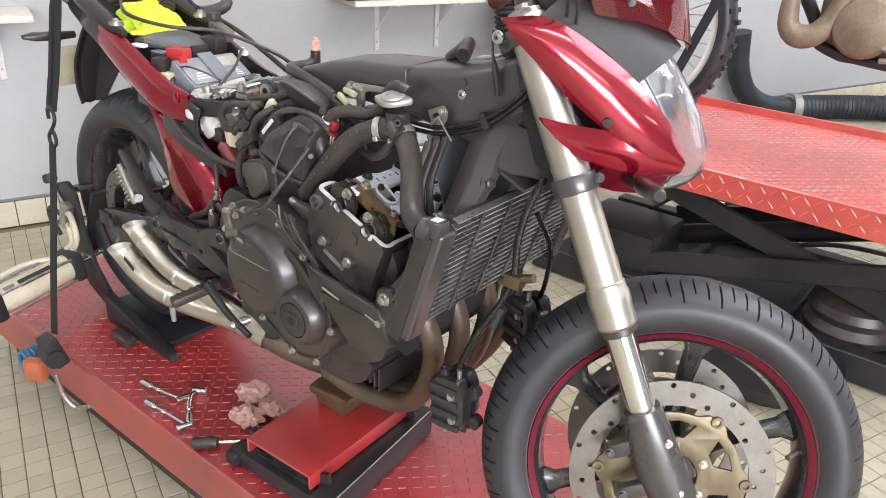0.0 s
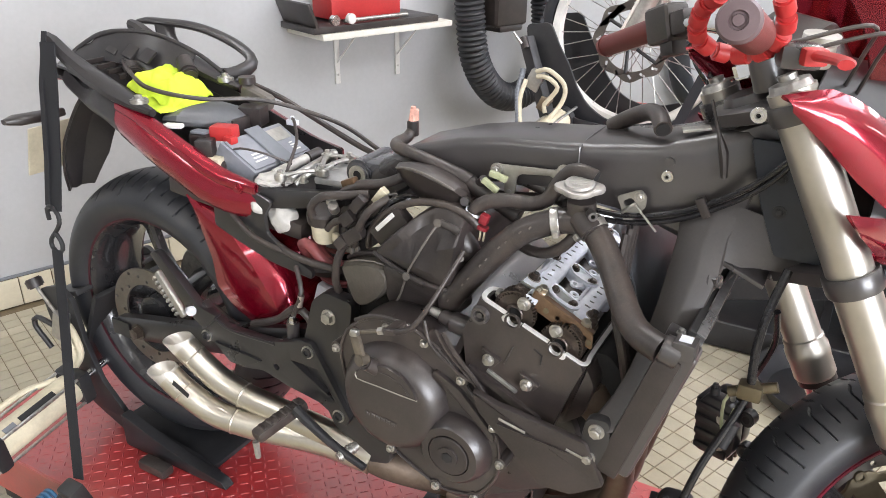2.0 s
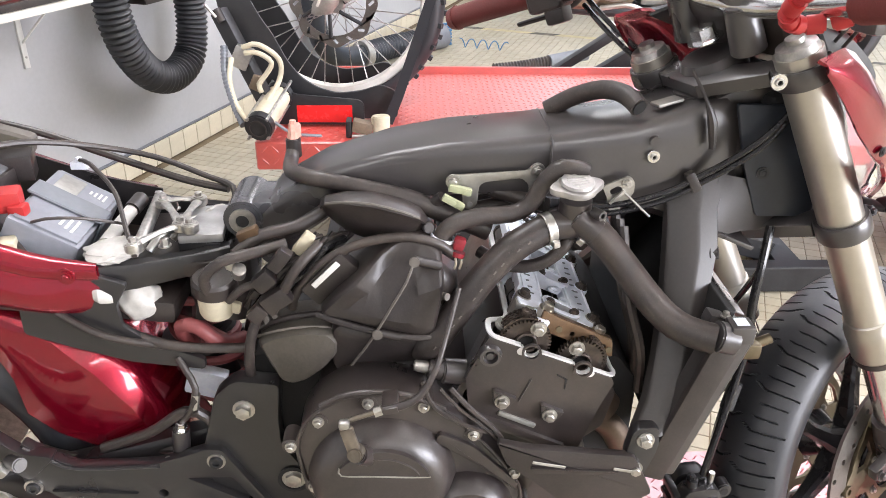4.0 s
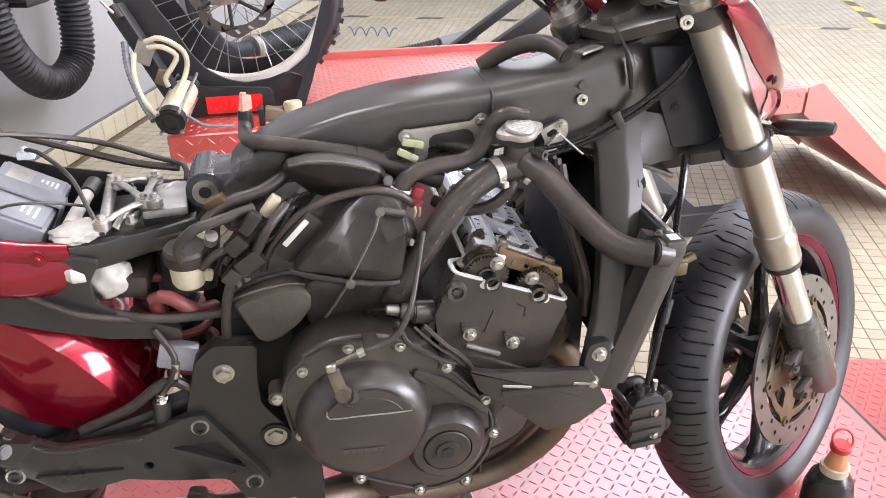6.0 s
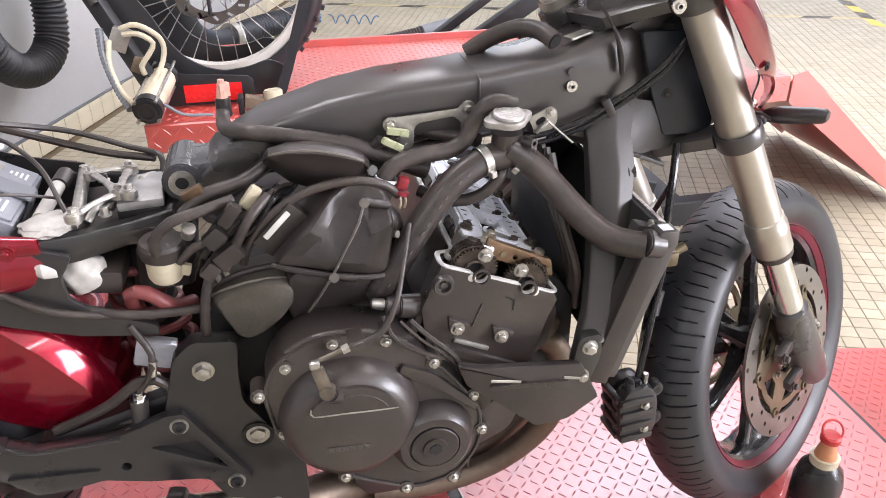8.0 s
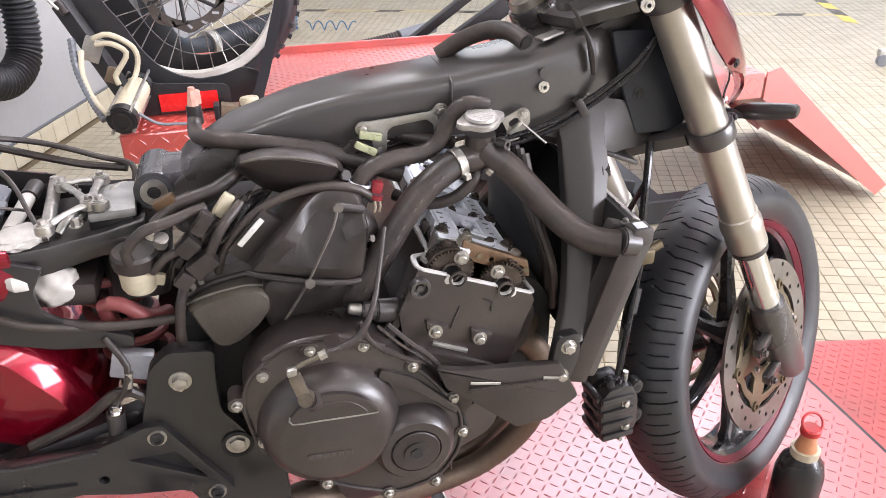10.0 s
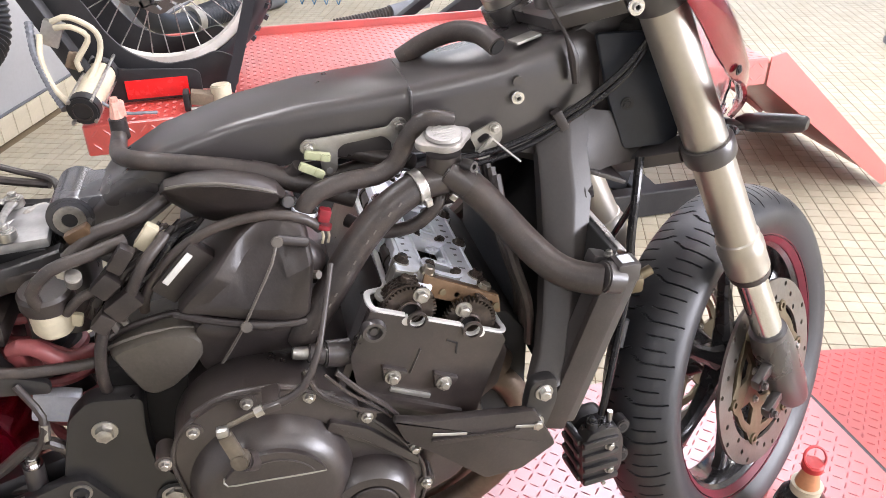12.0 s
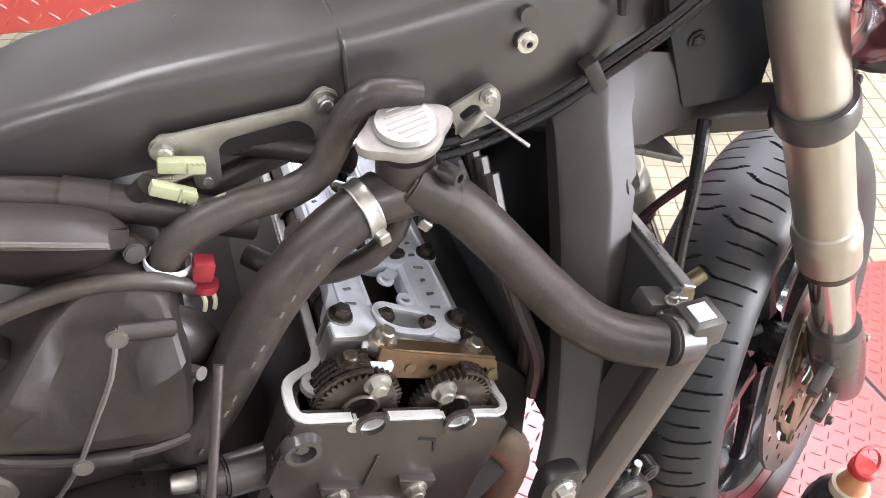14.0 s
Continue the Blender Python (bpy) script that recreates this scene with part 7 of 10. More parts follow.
shock = part("shock_absorber", cyl((0.405, 0, 0.80), (0.445, 0, 0.56), 0.026, n=24), M_BLACK_STEEL, bike, "black rear shock with a red collar")
coil = [(0.405 + 0.04 * f + 0.040 * math.cos(f * 44), 0.040 * math.sin(f * 44), 0.79 - 0.22 * f) for f in (k / 150 for k in range(151))]
part("spring", tube(coil, 0.0065, n=8, step=0.02), M_RED_HOSE, shock)
part("spring_seat", lathe([(0.02, 0.0), (0.048, 0.0), (0.052, 0.01), (0.048, 0.02), (0.02, 0.02)], (0.41, 0, 0.70), (0.16, 0, -1), 28, True), M_PLASTIC, shock)
part("alloy_link", box((0.426, -0.045, 0.643), (0.052, 0.02, 0.040), Matrix.Rotation(0.3, 3, 'Y'), 0.004), M_ALU, bike, "bare alloy shock link")
part("link_hose", tube([(0.45, -0.12, 0.61), (0.448, -0.13, 0.65), (0.42, -0.13, 0.66), (0.37, -0.12, 0.62), (0.30, -0.11, 0.585)], 0.007, n=10), M_RUBBER, bike)
mc = part("rear_master_cylinder", cyl((0.405, -0.125, 0.575), (0.412, -0.13, 0.635), 0.011, n=16, bev=0.002), M_BLACK_FRAME, bike, "small black brake master cylinder")
bolt((0.413, -0.131, 0.634), (0.1, -0.1, 1), mc, 0.009, 0.010, M_CHROME)
bolt((0.395, -0.14, 0.590), RIGHT, mc, 0.007, 0.006)
part("brake_line", tube([(0.415, -0.13, 0.645), (0.432, -0.14, 0.67), (0.44, -0.135, 0.70), (0.42, -0.12, 0.735)], 0.0042, n=8), M_RUBBER, mc)
part("line_collar", cyl((0.436, -0.138, 0.672), (0.440, -0.136, 0.692), 0.0056, n=10), M_STEEL, mc)

# swingarm, chain, footrest hangers
for sg in (-1, 1):
    loops = []
    for x, y, z, h, w in ((0.52, 0.088, 0.585, 0.036, 0.016), (0.44, 0.095, 0.580, 0.036, 0.016), (0.30, 0.108, 0.550, 0.034, 0.016), (0.12, 0.112, 0.510, 0.028, 0.015), (0.0, 0.112, 0.490, 0.026, 0.014), (-0.07, 0.112, 0.478, 0.022, 0.012)):
        loops.append([Vector((x + 0.2 * b * h, sg * (y + a * w), z + b * h)) for a, b in ((-1, -0.7), (-0.7, -1), (0.7, -1), (1, -0.7), (1, 0.7), (0.7, 1), (-0.7, 1), (-1, 0.7))])
    sa = part("swingarm", rings(B(), loops), M_BLACK_CAST, bike, "black box section swingarm")
    bolt((0.0, sg * 0.127, 0.487), (0, sg, 0), sa, 0.016, 0.014, M_OILY)
    part("chain_adjuster", box((-0.05, sg * 0.128, 0.482), (0.05, 0.004, 0.034), None, 0.001), M_BLACK_STEEL, sa)
for sg in (-1, 1):
    hanger = plate(rounded([(0.221, 0.629), (0.247, 0.606), (0.281, 0.589), (0.335, 0.590), (0.378, 0.592), (0.411, 0.602), (0.444, 0.614), (0.464, 0.613), (0.536, 0.487), (0.526, 0.470), (0.471, 0.500), (0.405, 0.510), (0.351, 0.524), (0.310, 0.516), (0.270, 0.516), (0.238, 0.546), (0.211, 0.560), (0.205, 0.600)], 0.005), sg * 0.133, sg * 0.149, [rounded([(0.416, 0.567), (0.472, 0.567), (0.506, 0.514)], 0.003), circle(0.382, 0.542, 0.006, 12)], 0.003)
    hg = part("footrest_hanger", hanger, M_BLACK_CAST, bike, "black cast footrest hanger with a triangular window")
    part("hanger_rib", plate([(0.244, 0.553), (0.352, 0.546), (0.312, 0.523), (0.274, 0.523)], sg * 0.148, sg * 0.154, [], 0.0015), M_BLACK_CAST, hg)
    part("hanger_rib", tube([(0.222, sg * 0.150, 0.622), (0.250, sg * 0.150, 0.602), (0.283, sg * 0.150, 0.587), (0.384, sg * 0.150, 0.589)], 0.0024, n=8), M_BLACK_CAST, hg)
    part("window_floor", plate([(0.408, 0.572), (0.478, 0.572), (0.512, 0.508)], sg * 0.1335, sg * 0.1365, [], 0.0), M_BLACK_CAST, hg)
    for x, z in ((0.456, 0.596), (0.513, 0.488), (0.221, 0.557)):
        part("bolt_washer", lathe([(0.004, 0.0), (0.0118, 0.0), (0.0118, 0.002), (0.004, 0.002)], (x, sg * 0.149, z), (0, sg, 0), 20, True), M_STEEL, hg)
        part("socket_screw", lathe([(0.0, 0.0015), (0.0045, 0.0015), (0.0048, 0.0045), (0.0080, 0.0045), (0.0088, 0.0025), (0.0088, 0.0)], (x, sg * 0.1505, z), (0, sg, 0), 20), M_BLACK_STEEL, hg)
    arm = plate(rounded([(0.110, 0.700), (0.128, 0.708), (0.220, 0.620), (0.262, 0.612), (0.225, 0.575), (0.200, 0.592)], 0.010), sg * 0.140, sg * 0.158, [], 0.003)
    part("pillion_arm", arm, M_BLACK_CAST, hg)
    a, b = Vector((0.155, sg * 0.181, 0.684)), Vector((0.220, sg * 0.190, 0.617))
    pegm = part("pillion_peg", box((a + b) / 2, ((b - a).length, 0.011, 0.015), (b - a).to_track_quat('X', 'Z').to_matrix(), 0.004), M_ALU_DULL, hg, "ribbed alloy pillion footpeg")
    for k in range(9):
        f = 0.08 + 0.10 * k
        part("peg_tooth", box(a.lerp(b, f) + Vector((-0.008, 0, -0.006)), (0.005, 0.016, 0.009), (b - a).to_track_quat('X', 'Z').to_matrix(), 0.001, 1), M_ALU_DULL, pegm)
    part("peg_knuckle", cyl(b + Vector((0.0, sg * -0.012, 0.01)), b + Vector((0.022, sg * 0.004, 0.018)), 0.009, n=14, bev=0.002), M_BLACK_FRAME, pegm)
    p0, p1 = Vector((0.440, sg * 0.150, 0.490)), Vector((0.415, sg * 0.248, 0.472))
    rp = part("rider_peg", box((p0 + p1) / 2, ((p1 - p0).length, 0.026, 0.020), (p1 - p0).to_track_quat('X', 'Z').to_matrix(), 0.007), M_RUBBER, hg, "black rubber rider footpeg")
    for k in range(6):
        q = p0.lerp(p1, 0.15 + 0.14 * k)
        part("peg_groove", box(q + Vector((0, 0, 0.0105)), (0.006, 0.020, 0.003), (p1 - p0).to_track_quat('X', 'Z').to_matrix(), 0.001, 1), M_RUBBER, rp)
    part("peg_feeler", cyl(p1 + Vector((0, 0, -0.008)), p1 + Vector((0.002, 0, -0.040)), 0.006, 0.005, n=10), M_ALU_DULL, rp)
pedal = part("brake_pedal", tube([(0.452, -0.185, 0.502), (0.50, -0.192, 0.482), (0.545, -0.198, 0.468), (0.60, -0.20, 0.452)], [0.010, 0.008, 0.007, 0.006], n=10), M_BLACK_STEEL, bike, "brake pedal with a bare tip")
part("pedal_tip", cyl((0.566, -0.172, 0.464), (0.552, -0.208, 0.458), 0.0085, n=12, bev=0.002), M_ALU_DULL, pedal)
for k in range(4):
    p = Vector((0.552, -0.208, 0.458)).lerp(Vector((0.566, -0.172, 0.464)), 0.15 + 0.2 * k)
    part("tip_ridge", lathe([(0.008, -0.0015), (0.0102, -0.0015), (0.0102, 0.0015), (0.008, 0.0015)], p, (0.36, 0.93, 0.15), 12, True), M_ALU_DULL, pedal)

# exhaust: burnt headers, twin stainless pipes with a cut end
for k, y in enumerate((-0.125, -0.045, 0.045, 0.125)):
    part("exhaust_header", tube([(0.925, y, 0.655), (0.965, y, 0.62), (0.985, y * 0.9, 0.55), (0.965, y * 0.75 - 0.01, 0.46), (0.90, y * 0.55 - 0.02, 0.385), (0.80, y * 0.50 - 0.03, 0.362), (0.70, y * 0.42 - 0.04, 0.368)], 0.0185, n=16), M_EXH_RUST, bike, "heat-browned exhaust header")
    part("header_flange", cyl((0.918, y, 0.662), (0.930, y, 0.648), 0.028, n=18), M_EXH_RUST, bike)
part("collector", tube([(0.72, -0.06, 0.368), (0.64, -0.08, 0.370), (0.58, -0.105, 0.385), (0.53, -0.12, 0.405)], [0.031, 0.031, 0.030, 0.028], n=20), M_EXH_RUST, bike, "scorched exhaust collector")
pipe = None
PIPES = ([(0.56, -0.120, 0.405), (0.47, -0.138, 0.432), (0.36, -0.145, 0.446), (0.300, -0.152, 0.456), (0.250, -0.160, 0.478), (0.203, -0.169, 0.518), (0.182, -0.172, 0.537)],
         [(0.56, -0.125, 0.395), (0.47, -0.140, 0.408), (0.36, -0.165, 0.410), (0.300, -0.180, 0.417), (0.255, -0.190, 0.428), (0.203, -0.202, 0.462), (0.172, -0.208, 0.490)])
for path in PIPES:
    ob = part("exhaust_pipe", tube(path, [0.024, 0.0235, 0.0230, 0.0235, 0.0240, 0.0240, 0.0240], n=24), M_EXH, bike, "brushed stainless twin exhaust pipe")
    pipe = pipe or ob
    for k in (3, 5):
        part("pipe_seam", lathe([(0.0236, -0.002), (0.0252, 0.0), (0.0236, 0.002)], path[k], Vector(path[k - 1]) - Vector(path[k + 1]), 24), M_EXH, ob)
    end = Vector(path[-1])
    d = (end - Vector(path[-2])).normalized()
    side_v = Vector((0, -1, 0)) - d * d.dot(Vector((0, -1, 0)))
    side_v.normalize()
    up_v = side_v.cross(d) * (1 if side_v.cross(d).z > 0 else -1)
    loops = []
    for rr, base in ((0.0242, -0.004), (0.0242, 0.0), (0.0222, 0.0), (0.0222, -0.030)):
        loops.append([end + side_v * (rr * math.cos(t)) + up_v * (rr * math.sin(t)) + d * (base + (0.034 * (0.5 - 0.5 * math.sin(t)) if base == 0.0 else 0.0)) for t in (2 * math.pi * j / 28 for j in range(28))])
    part("cut_end", rings(B(), loops), M_PIPE_CUT, ob, "pale slash-cut pipe end")
part("pipe_badge", box((0.222, -0.2255, 0.486), (0.04, 0.001, 0.012), Matrix.Rotation(0.45, 3, 'Y'), 0.0004, 1), M_BLACK_STEEL, pipe, "small dark badge plate")

# red hugger over the rear wheel
rows = []
for ang, rad_, deep in ((62, 0.360, -0.020), (53, 0.370, -0.065), (43, 0.382, -0.105), (33, 0.396, -0.148), (23, 0.402, -0.140), (16, 0.400, -0.105), (10, 0.397, -0.070), (2, 0.388, -0.040)):
    row = []
    a = radians(ang)
    for yy, dr in ((-0.096, deep), (-0.100, deep * 0.5), (-0.088, -0.012), (-0.052, 0.0), (0.0, 0.004), (0.052, 0.0), (0.088, -0.012), (0.100, deep * 0.5), (0.096, deep)):
        r = rad_ + dr
        row.append((r * math.cos(a), yy, 0.497 + r * math.sin(a)))
    rows.append(row)
hug = part("rear_hugger", shell(rows, 0.004), M_RED_PAINT, bike, "glossy metallic red rear hugger")
part("hugger_clip", box((0.312, -0.101, 0.572), (0.016, 0.008, 0.034), None, 0.003), M_ALU_DULL, hug, "pale line clip")
part("hugger_line", tube([(0.20, -0.104, 0.590), (0.25, -0.106, 0.570), (0.31, -0.107, 0.566), (0.36, -0.11, 0.580), (0.40, -0.118, 0.588)], 0.0055, n=10), M_RUBBER, hug)

# rear subframe, battery tray and electrics
for sg in (-1, 1):
    loops = []
    for x, y, z, h in ((0.485, 0.056, 0.846, 0.013), (0.44, 0.072, 0.840, 0.014), (0.38, 0.092, 0.836, 0.016), (0.32, 0.108, 0.836, 0.018), (0.24, 0.114, 0.852, 0.018), (0.10, 0.105, 0.905, 0.016), (-0.06, 0.085, 0.955, 0.014)):
        loops.append([Vector((x, sg * (y + a * 0.009), z + b * h)) for a, b in ((-1, -0.8), (-0.8, -1), (0.8, -1), (1, -0.8), (1, 0.8), (0.8, 1), (-0.8, 1), (-1, 0.8))])
    part("subframe_rail", rings(B(), loops), M_BLACK_CAST, bike, "black subframe rail")
    gus = plate(rounded([(0.250, 0.860), (0.330, 0.852), (0.376, 0.836), (0.359, 0.808), (0.361, 0.780), (0.394, 0.755), (0.452, 0.731), (0.451, 0.716), (0.365, 0.728), (0.297, 0.750), (0.245, 0.770)], 0.006), sg * 0.110, sg * 0.119, [], 0.002)
    part("subframe_gusset", gus, M_BLACK_CAST, bike)
part("tail_liner", shell([[(x, 0.100, z) for x, z in ((-0.02, 0.978), (0.10, 0.946), (0.20, 0.912), (0.29, 0.880), (0.36, 0.864))], [(x, 0.098, z) for x, z in ((-0.02, 0.91), (0.10, 0.88), (0.20, 0.84), (0.29, 0.80), (0.36, 0.79))]], 0.003), M_TAIL, bike, "black inner side of the tail")
part("tray", box((0.27, 0, 0.800), (0.30, 0.20, 0.03), Matrix.Rotation(radians(6), 3, 'Y'), 0.006), M_PLASTIC, bike, "black battery tray")
ba, bb = Vector((0.313, -0.005, 0.863)), Vector((0.240, -0.005, 0.905))
bx_ = (ba - bb).normalized()
by_ = Vector((-0.03, 1, 0)).normalized()
bz_ = bx_.cross(by_).normalized()
by_ = bz_.cross(bx_)
BM = Matrix((bx_, by_, bz_)).transposed()
bc = (ba + bb) / 2
bat = part("battery", box(bc - bz_ * 0.040, (0.086, 0.152, 0.08), BM, 0.004), M_BATTERY, bike, "dusty blue-grey battery under a rubber strap")


def on_bat(u, v, h=0.0):
    return bc + bx_ * u + by_ * v + bz_ * h


part("battery_lid", box(on_bat(0, 0, 0.0015), (0.076, 0.142, 0.003), BM, 0.001), M_BATTERY, bat)
part("battery_strap", box(on_bat(0.0, 0.002, 0.0055), (0.094, 0.036, 0.004), BM, 0.0015, 1), M_GREY, bat, "grey rubber strap")
part("battery_strap", box(on_bat(0.046, 0.002, -0.020), (0.004, 0.036, 0.052), BM, 0.0015, 1), M_GREY, bat, "grey rubber strap")
for k in range(4):
    part("label_bar", box(on_bat(0.028 - 0.006 * k, 0.048, 0.0034), (0.003, 0.018 - 0.003 * k, 0.0006), BM, 0.0002, 1), M_WHITE, bat)
for k in range(3):
    part("label_bar", box(on_bat(0.024 - 0.008 * k, -0.042, 0.0034), (0.0035, 0.030 - 0.006 * k, 0.0006), BM, 0.0002, 1), M_WHITE, bat)
part("battery_top", box(on_bat(-0.016, 0.044, 0.0034), (0.030, 0.042, 0.001), BM, 0.0004, 1), M_ALU_DULL, bat)
part("red_terminal", add_box(box((0.224, -0.052, 0.914), (0.044, 0.032, 0.026), Matrix.Rotation(0.3, 3, 'Z'), 0.006), (0.246, -0.062, 0.905), (0.02, 0.018, 0.016), None, 0.004), M_RED_PLASTIC, bat, "red rubber terminal boot")
part("terminal_clamp", add_bolt(box((0.262, 0.082, 0.905), (0.022, 0.012, 0.010), None, 0.002), (0.262, 0.082, 0.910), (0, 0, 1), 0.005, 0.006), M_ALU, bat)
for c, s, m, r in (((0.192, -0.075, 0.916), (0.032, 0.022, 0.005), M_GREY, 0.2), ((0.192, -0.075, 0.903), (0.034, 0.026, 0.022), M_PLASTIC, 0.2), ((0.150, -0.095, 0.925), (0.034, 0.016, 0.008), M_WHITE, 0.3), ((0.190, 0.055, 0.915), (0.05, 0.04, 0.035), M_PLASTIC, 0.3), ((0.215, -0.09, 0.895), (0.03, 0.03, 0.03), M_PLASTIC, 0.5), ((0.175, 0.02, 0.90), (0.05, 0.05, 0.04), M_PLASTIC, 0.0), ((0.235, -0.095, 0.868), (0.03, 0.025, 0.03), M_CREAM, 0.3)):
    part("relay", box(c, s, Matrix.Rotation(r, 3, 'Z'), 0.004), m, bike, "small relay or fuse block")
# fuel rail and injectors in front of the battery
inj = part("injector_tray", box((0.415, -0.01, 0.835), (0.105, 0.15, 0.020), Matrix.Rotation(0.1, 3, 'Z'), 0.004), M_PLASTIC, bike, "black tray with bare metal fittings")
part("regulator_block", box((0.446, -0.018, 0.866), (0.054, 0.088, 0.012), Matrix.Rotation(0.10, 3, 'Z'), 0.004), M_DULLALLOY, inj, "bare alloy block")
for k in range(7):
    part("block_fin", box((0.447, -0.058 + 0.013 * k, 0.850), (0.050, 0.004, 0.020), None, 0.001, 1), M_BLACK_STEEL, inj)
arms = [(0.384, 0.025, 0.876), (0.429, 0.027, 0.878), (0.427, -0.051, 0.880), (0.384, -0.098, 0.876), (0.440, -0.060, 0.882)]
for i, j in ((0, 1), (1, 2), (0, 2), (2, 3), (2, 4)):
    part("bracket_arm", tube([arms[i], tuple((Vector(arms[i]) + Vector(arms[j])) / 2 + Vector((0, 0, 0.003))), arms[j]], [0.007, 0.0045, 0.007], n=10, flat=0.6), M_STEEL, inj, "bare alloy bracket arm")
for p in arms:
    part("arm_eye", add_bolt(cyl((p[0], p[1], p[2] - 0.006), (p[0], p[1], p[2] + 0.005), 0.0105, n=16, bev=0.001), (p[0], p[1], p[2] + 0.005), (0, 0, 1), 0.0062, 0.006), M_STEEL, inj)
part("rail", cyl((0.380, -0.074, 0.862), (0.366, 0.068, 0.866), 0.0078, n=16), M_STEEL, inj)
part("rail", cyl((0.336, -0.060, 0.860), (0.344, 0.030, 0.868), 0.0085, n=16), M_BAG, inj)
part("rail_cap", cyl((0.343, 0.018, 0.867), (0.347, 0.052, 0.870), 0.0105, n=16, bev=0.002), M_PLASTIC, inj)
for x, y in ((0.380, -0.072), (0.366, 0.064), (0.418, -0.01), (0.425, 0.05), (0.412, -0.075), (0.395, 0.03)):
    bolt((x, y, 0.864), (0, 0, 1), inj, 0.007, 0.010)
for k in range(3):
    part("fitting", tube([(0.39 + 0.02 * k, -0.07 + 0.03 * k, 0.855), (0.405 + 0.02 * k, -0.05 + 0.03 * k, 0.870), (0.425 + 0.015 * k, -0.02 + 0.03 * k, 0.862)], 0.005, n=10), M_ALU_DULL, inj)
part("clear_pouch", crumple((0.350, -0.075, 0.858), (0.034, 0.030, 0.010), 9, 4, 0.22), M_BAG, inj, "crumpled clear pouch")
# long wires over the tail
for pts, r in (([(-0.10, 0.02, 0.99), (-0.02, -0.03, 0.985), (0.06, -0.06, 0.972), (0.14, -0.02, 0.955), (0.22, 0.06, 0.945), (0.33, 0.125, 0.905), (0.42, 0.115, 0.875), (0.46, 0.085, 0.872), (0.462, 0.07, 0.855)], 0.0042),
               ([(0.12, 0.12, 0.958), (0.20, 0.125, 0.935), (0.28, 0.125, 0.905), (0.38, 0.12, 0.87), (0.45, 0.10, 0.862)], 0.0055),
               ([(0.262, 0.082, 0.912), (0.285, 0.06, 0.915), (0.33, 0.01, 0.898), (0.36, -0.05, 0.875), (0.38, -0.09, 0.858)], 0.0030),
               ([(0.24, -0.07, 0.885), (0.28, -0.075, 0.900), (0.32, -0.06, 0.893), (0.35, -0.03, 0.872)], 0.0020),
               ([(0.21, -0.05, 0.878), (0.25, -0.09, 0.868), (0.27, -0.105, 0.85)], 0.0060)):
    part("battery_wire", tube(pts, r, n=8), M_RUBBER, bike, "loose black wire")
part("filler_pot", box((0.170, 0.095, 0.938), (0.070, 0.026, 0.030), Matrix.Rotation(0.3, 3, 'Y'), 0.010, 3), M_DUST_GLINT, bike, "dusty beige plastic tank with a dark cap")
part("filler_cap_dark", cyl((0.150, 0.092, 0.962), (0.150, 0.092, 0.975), 0.016, n=20), M_PLASTIC, bike)

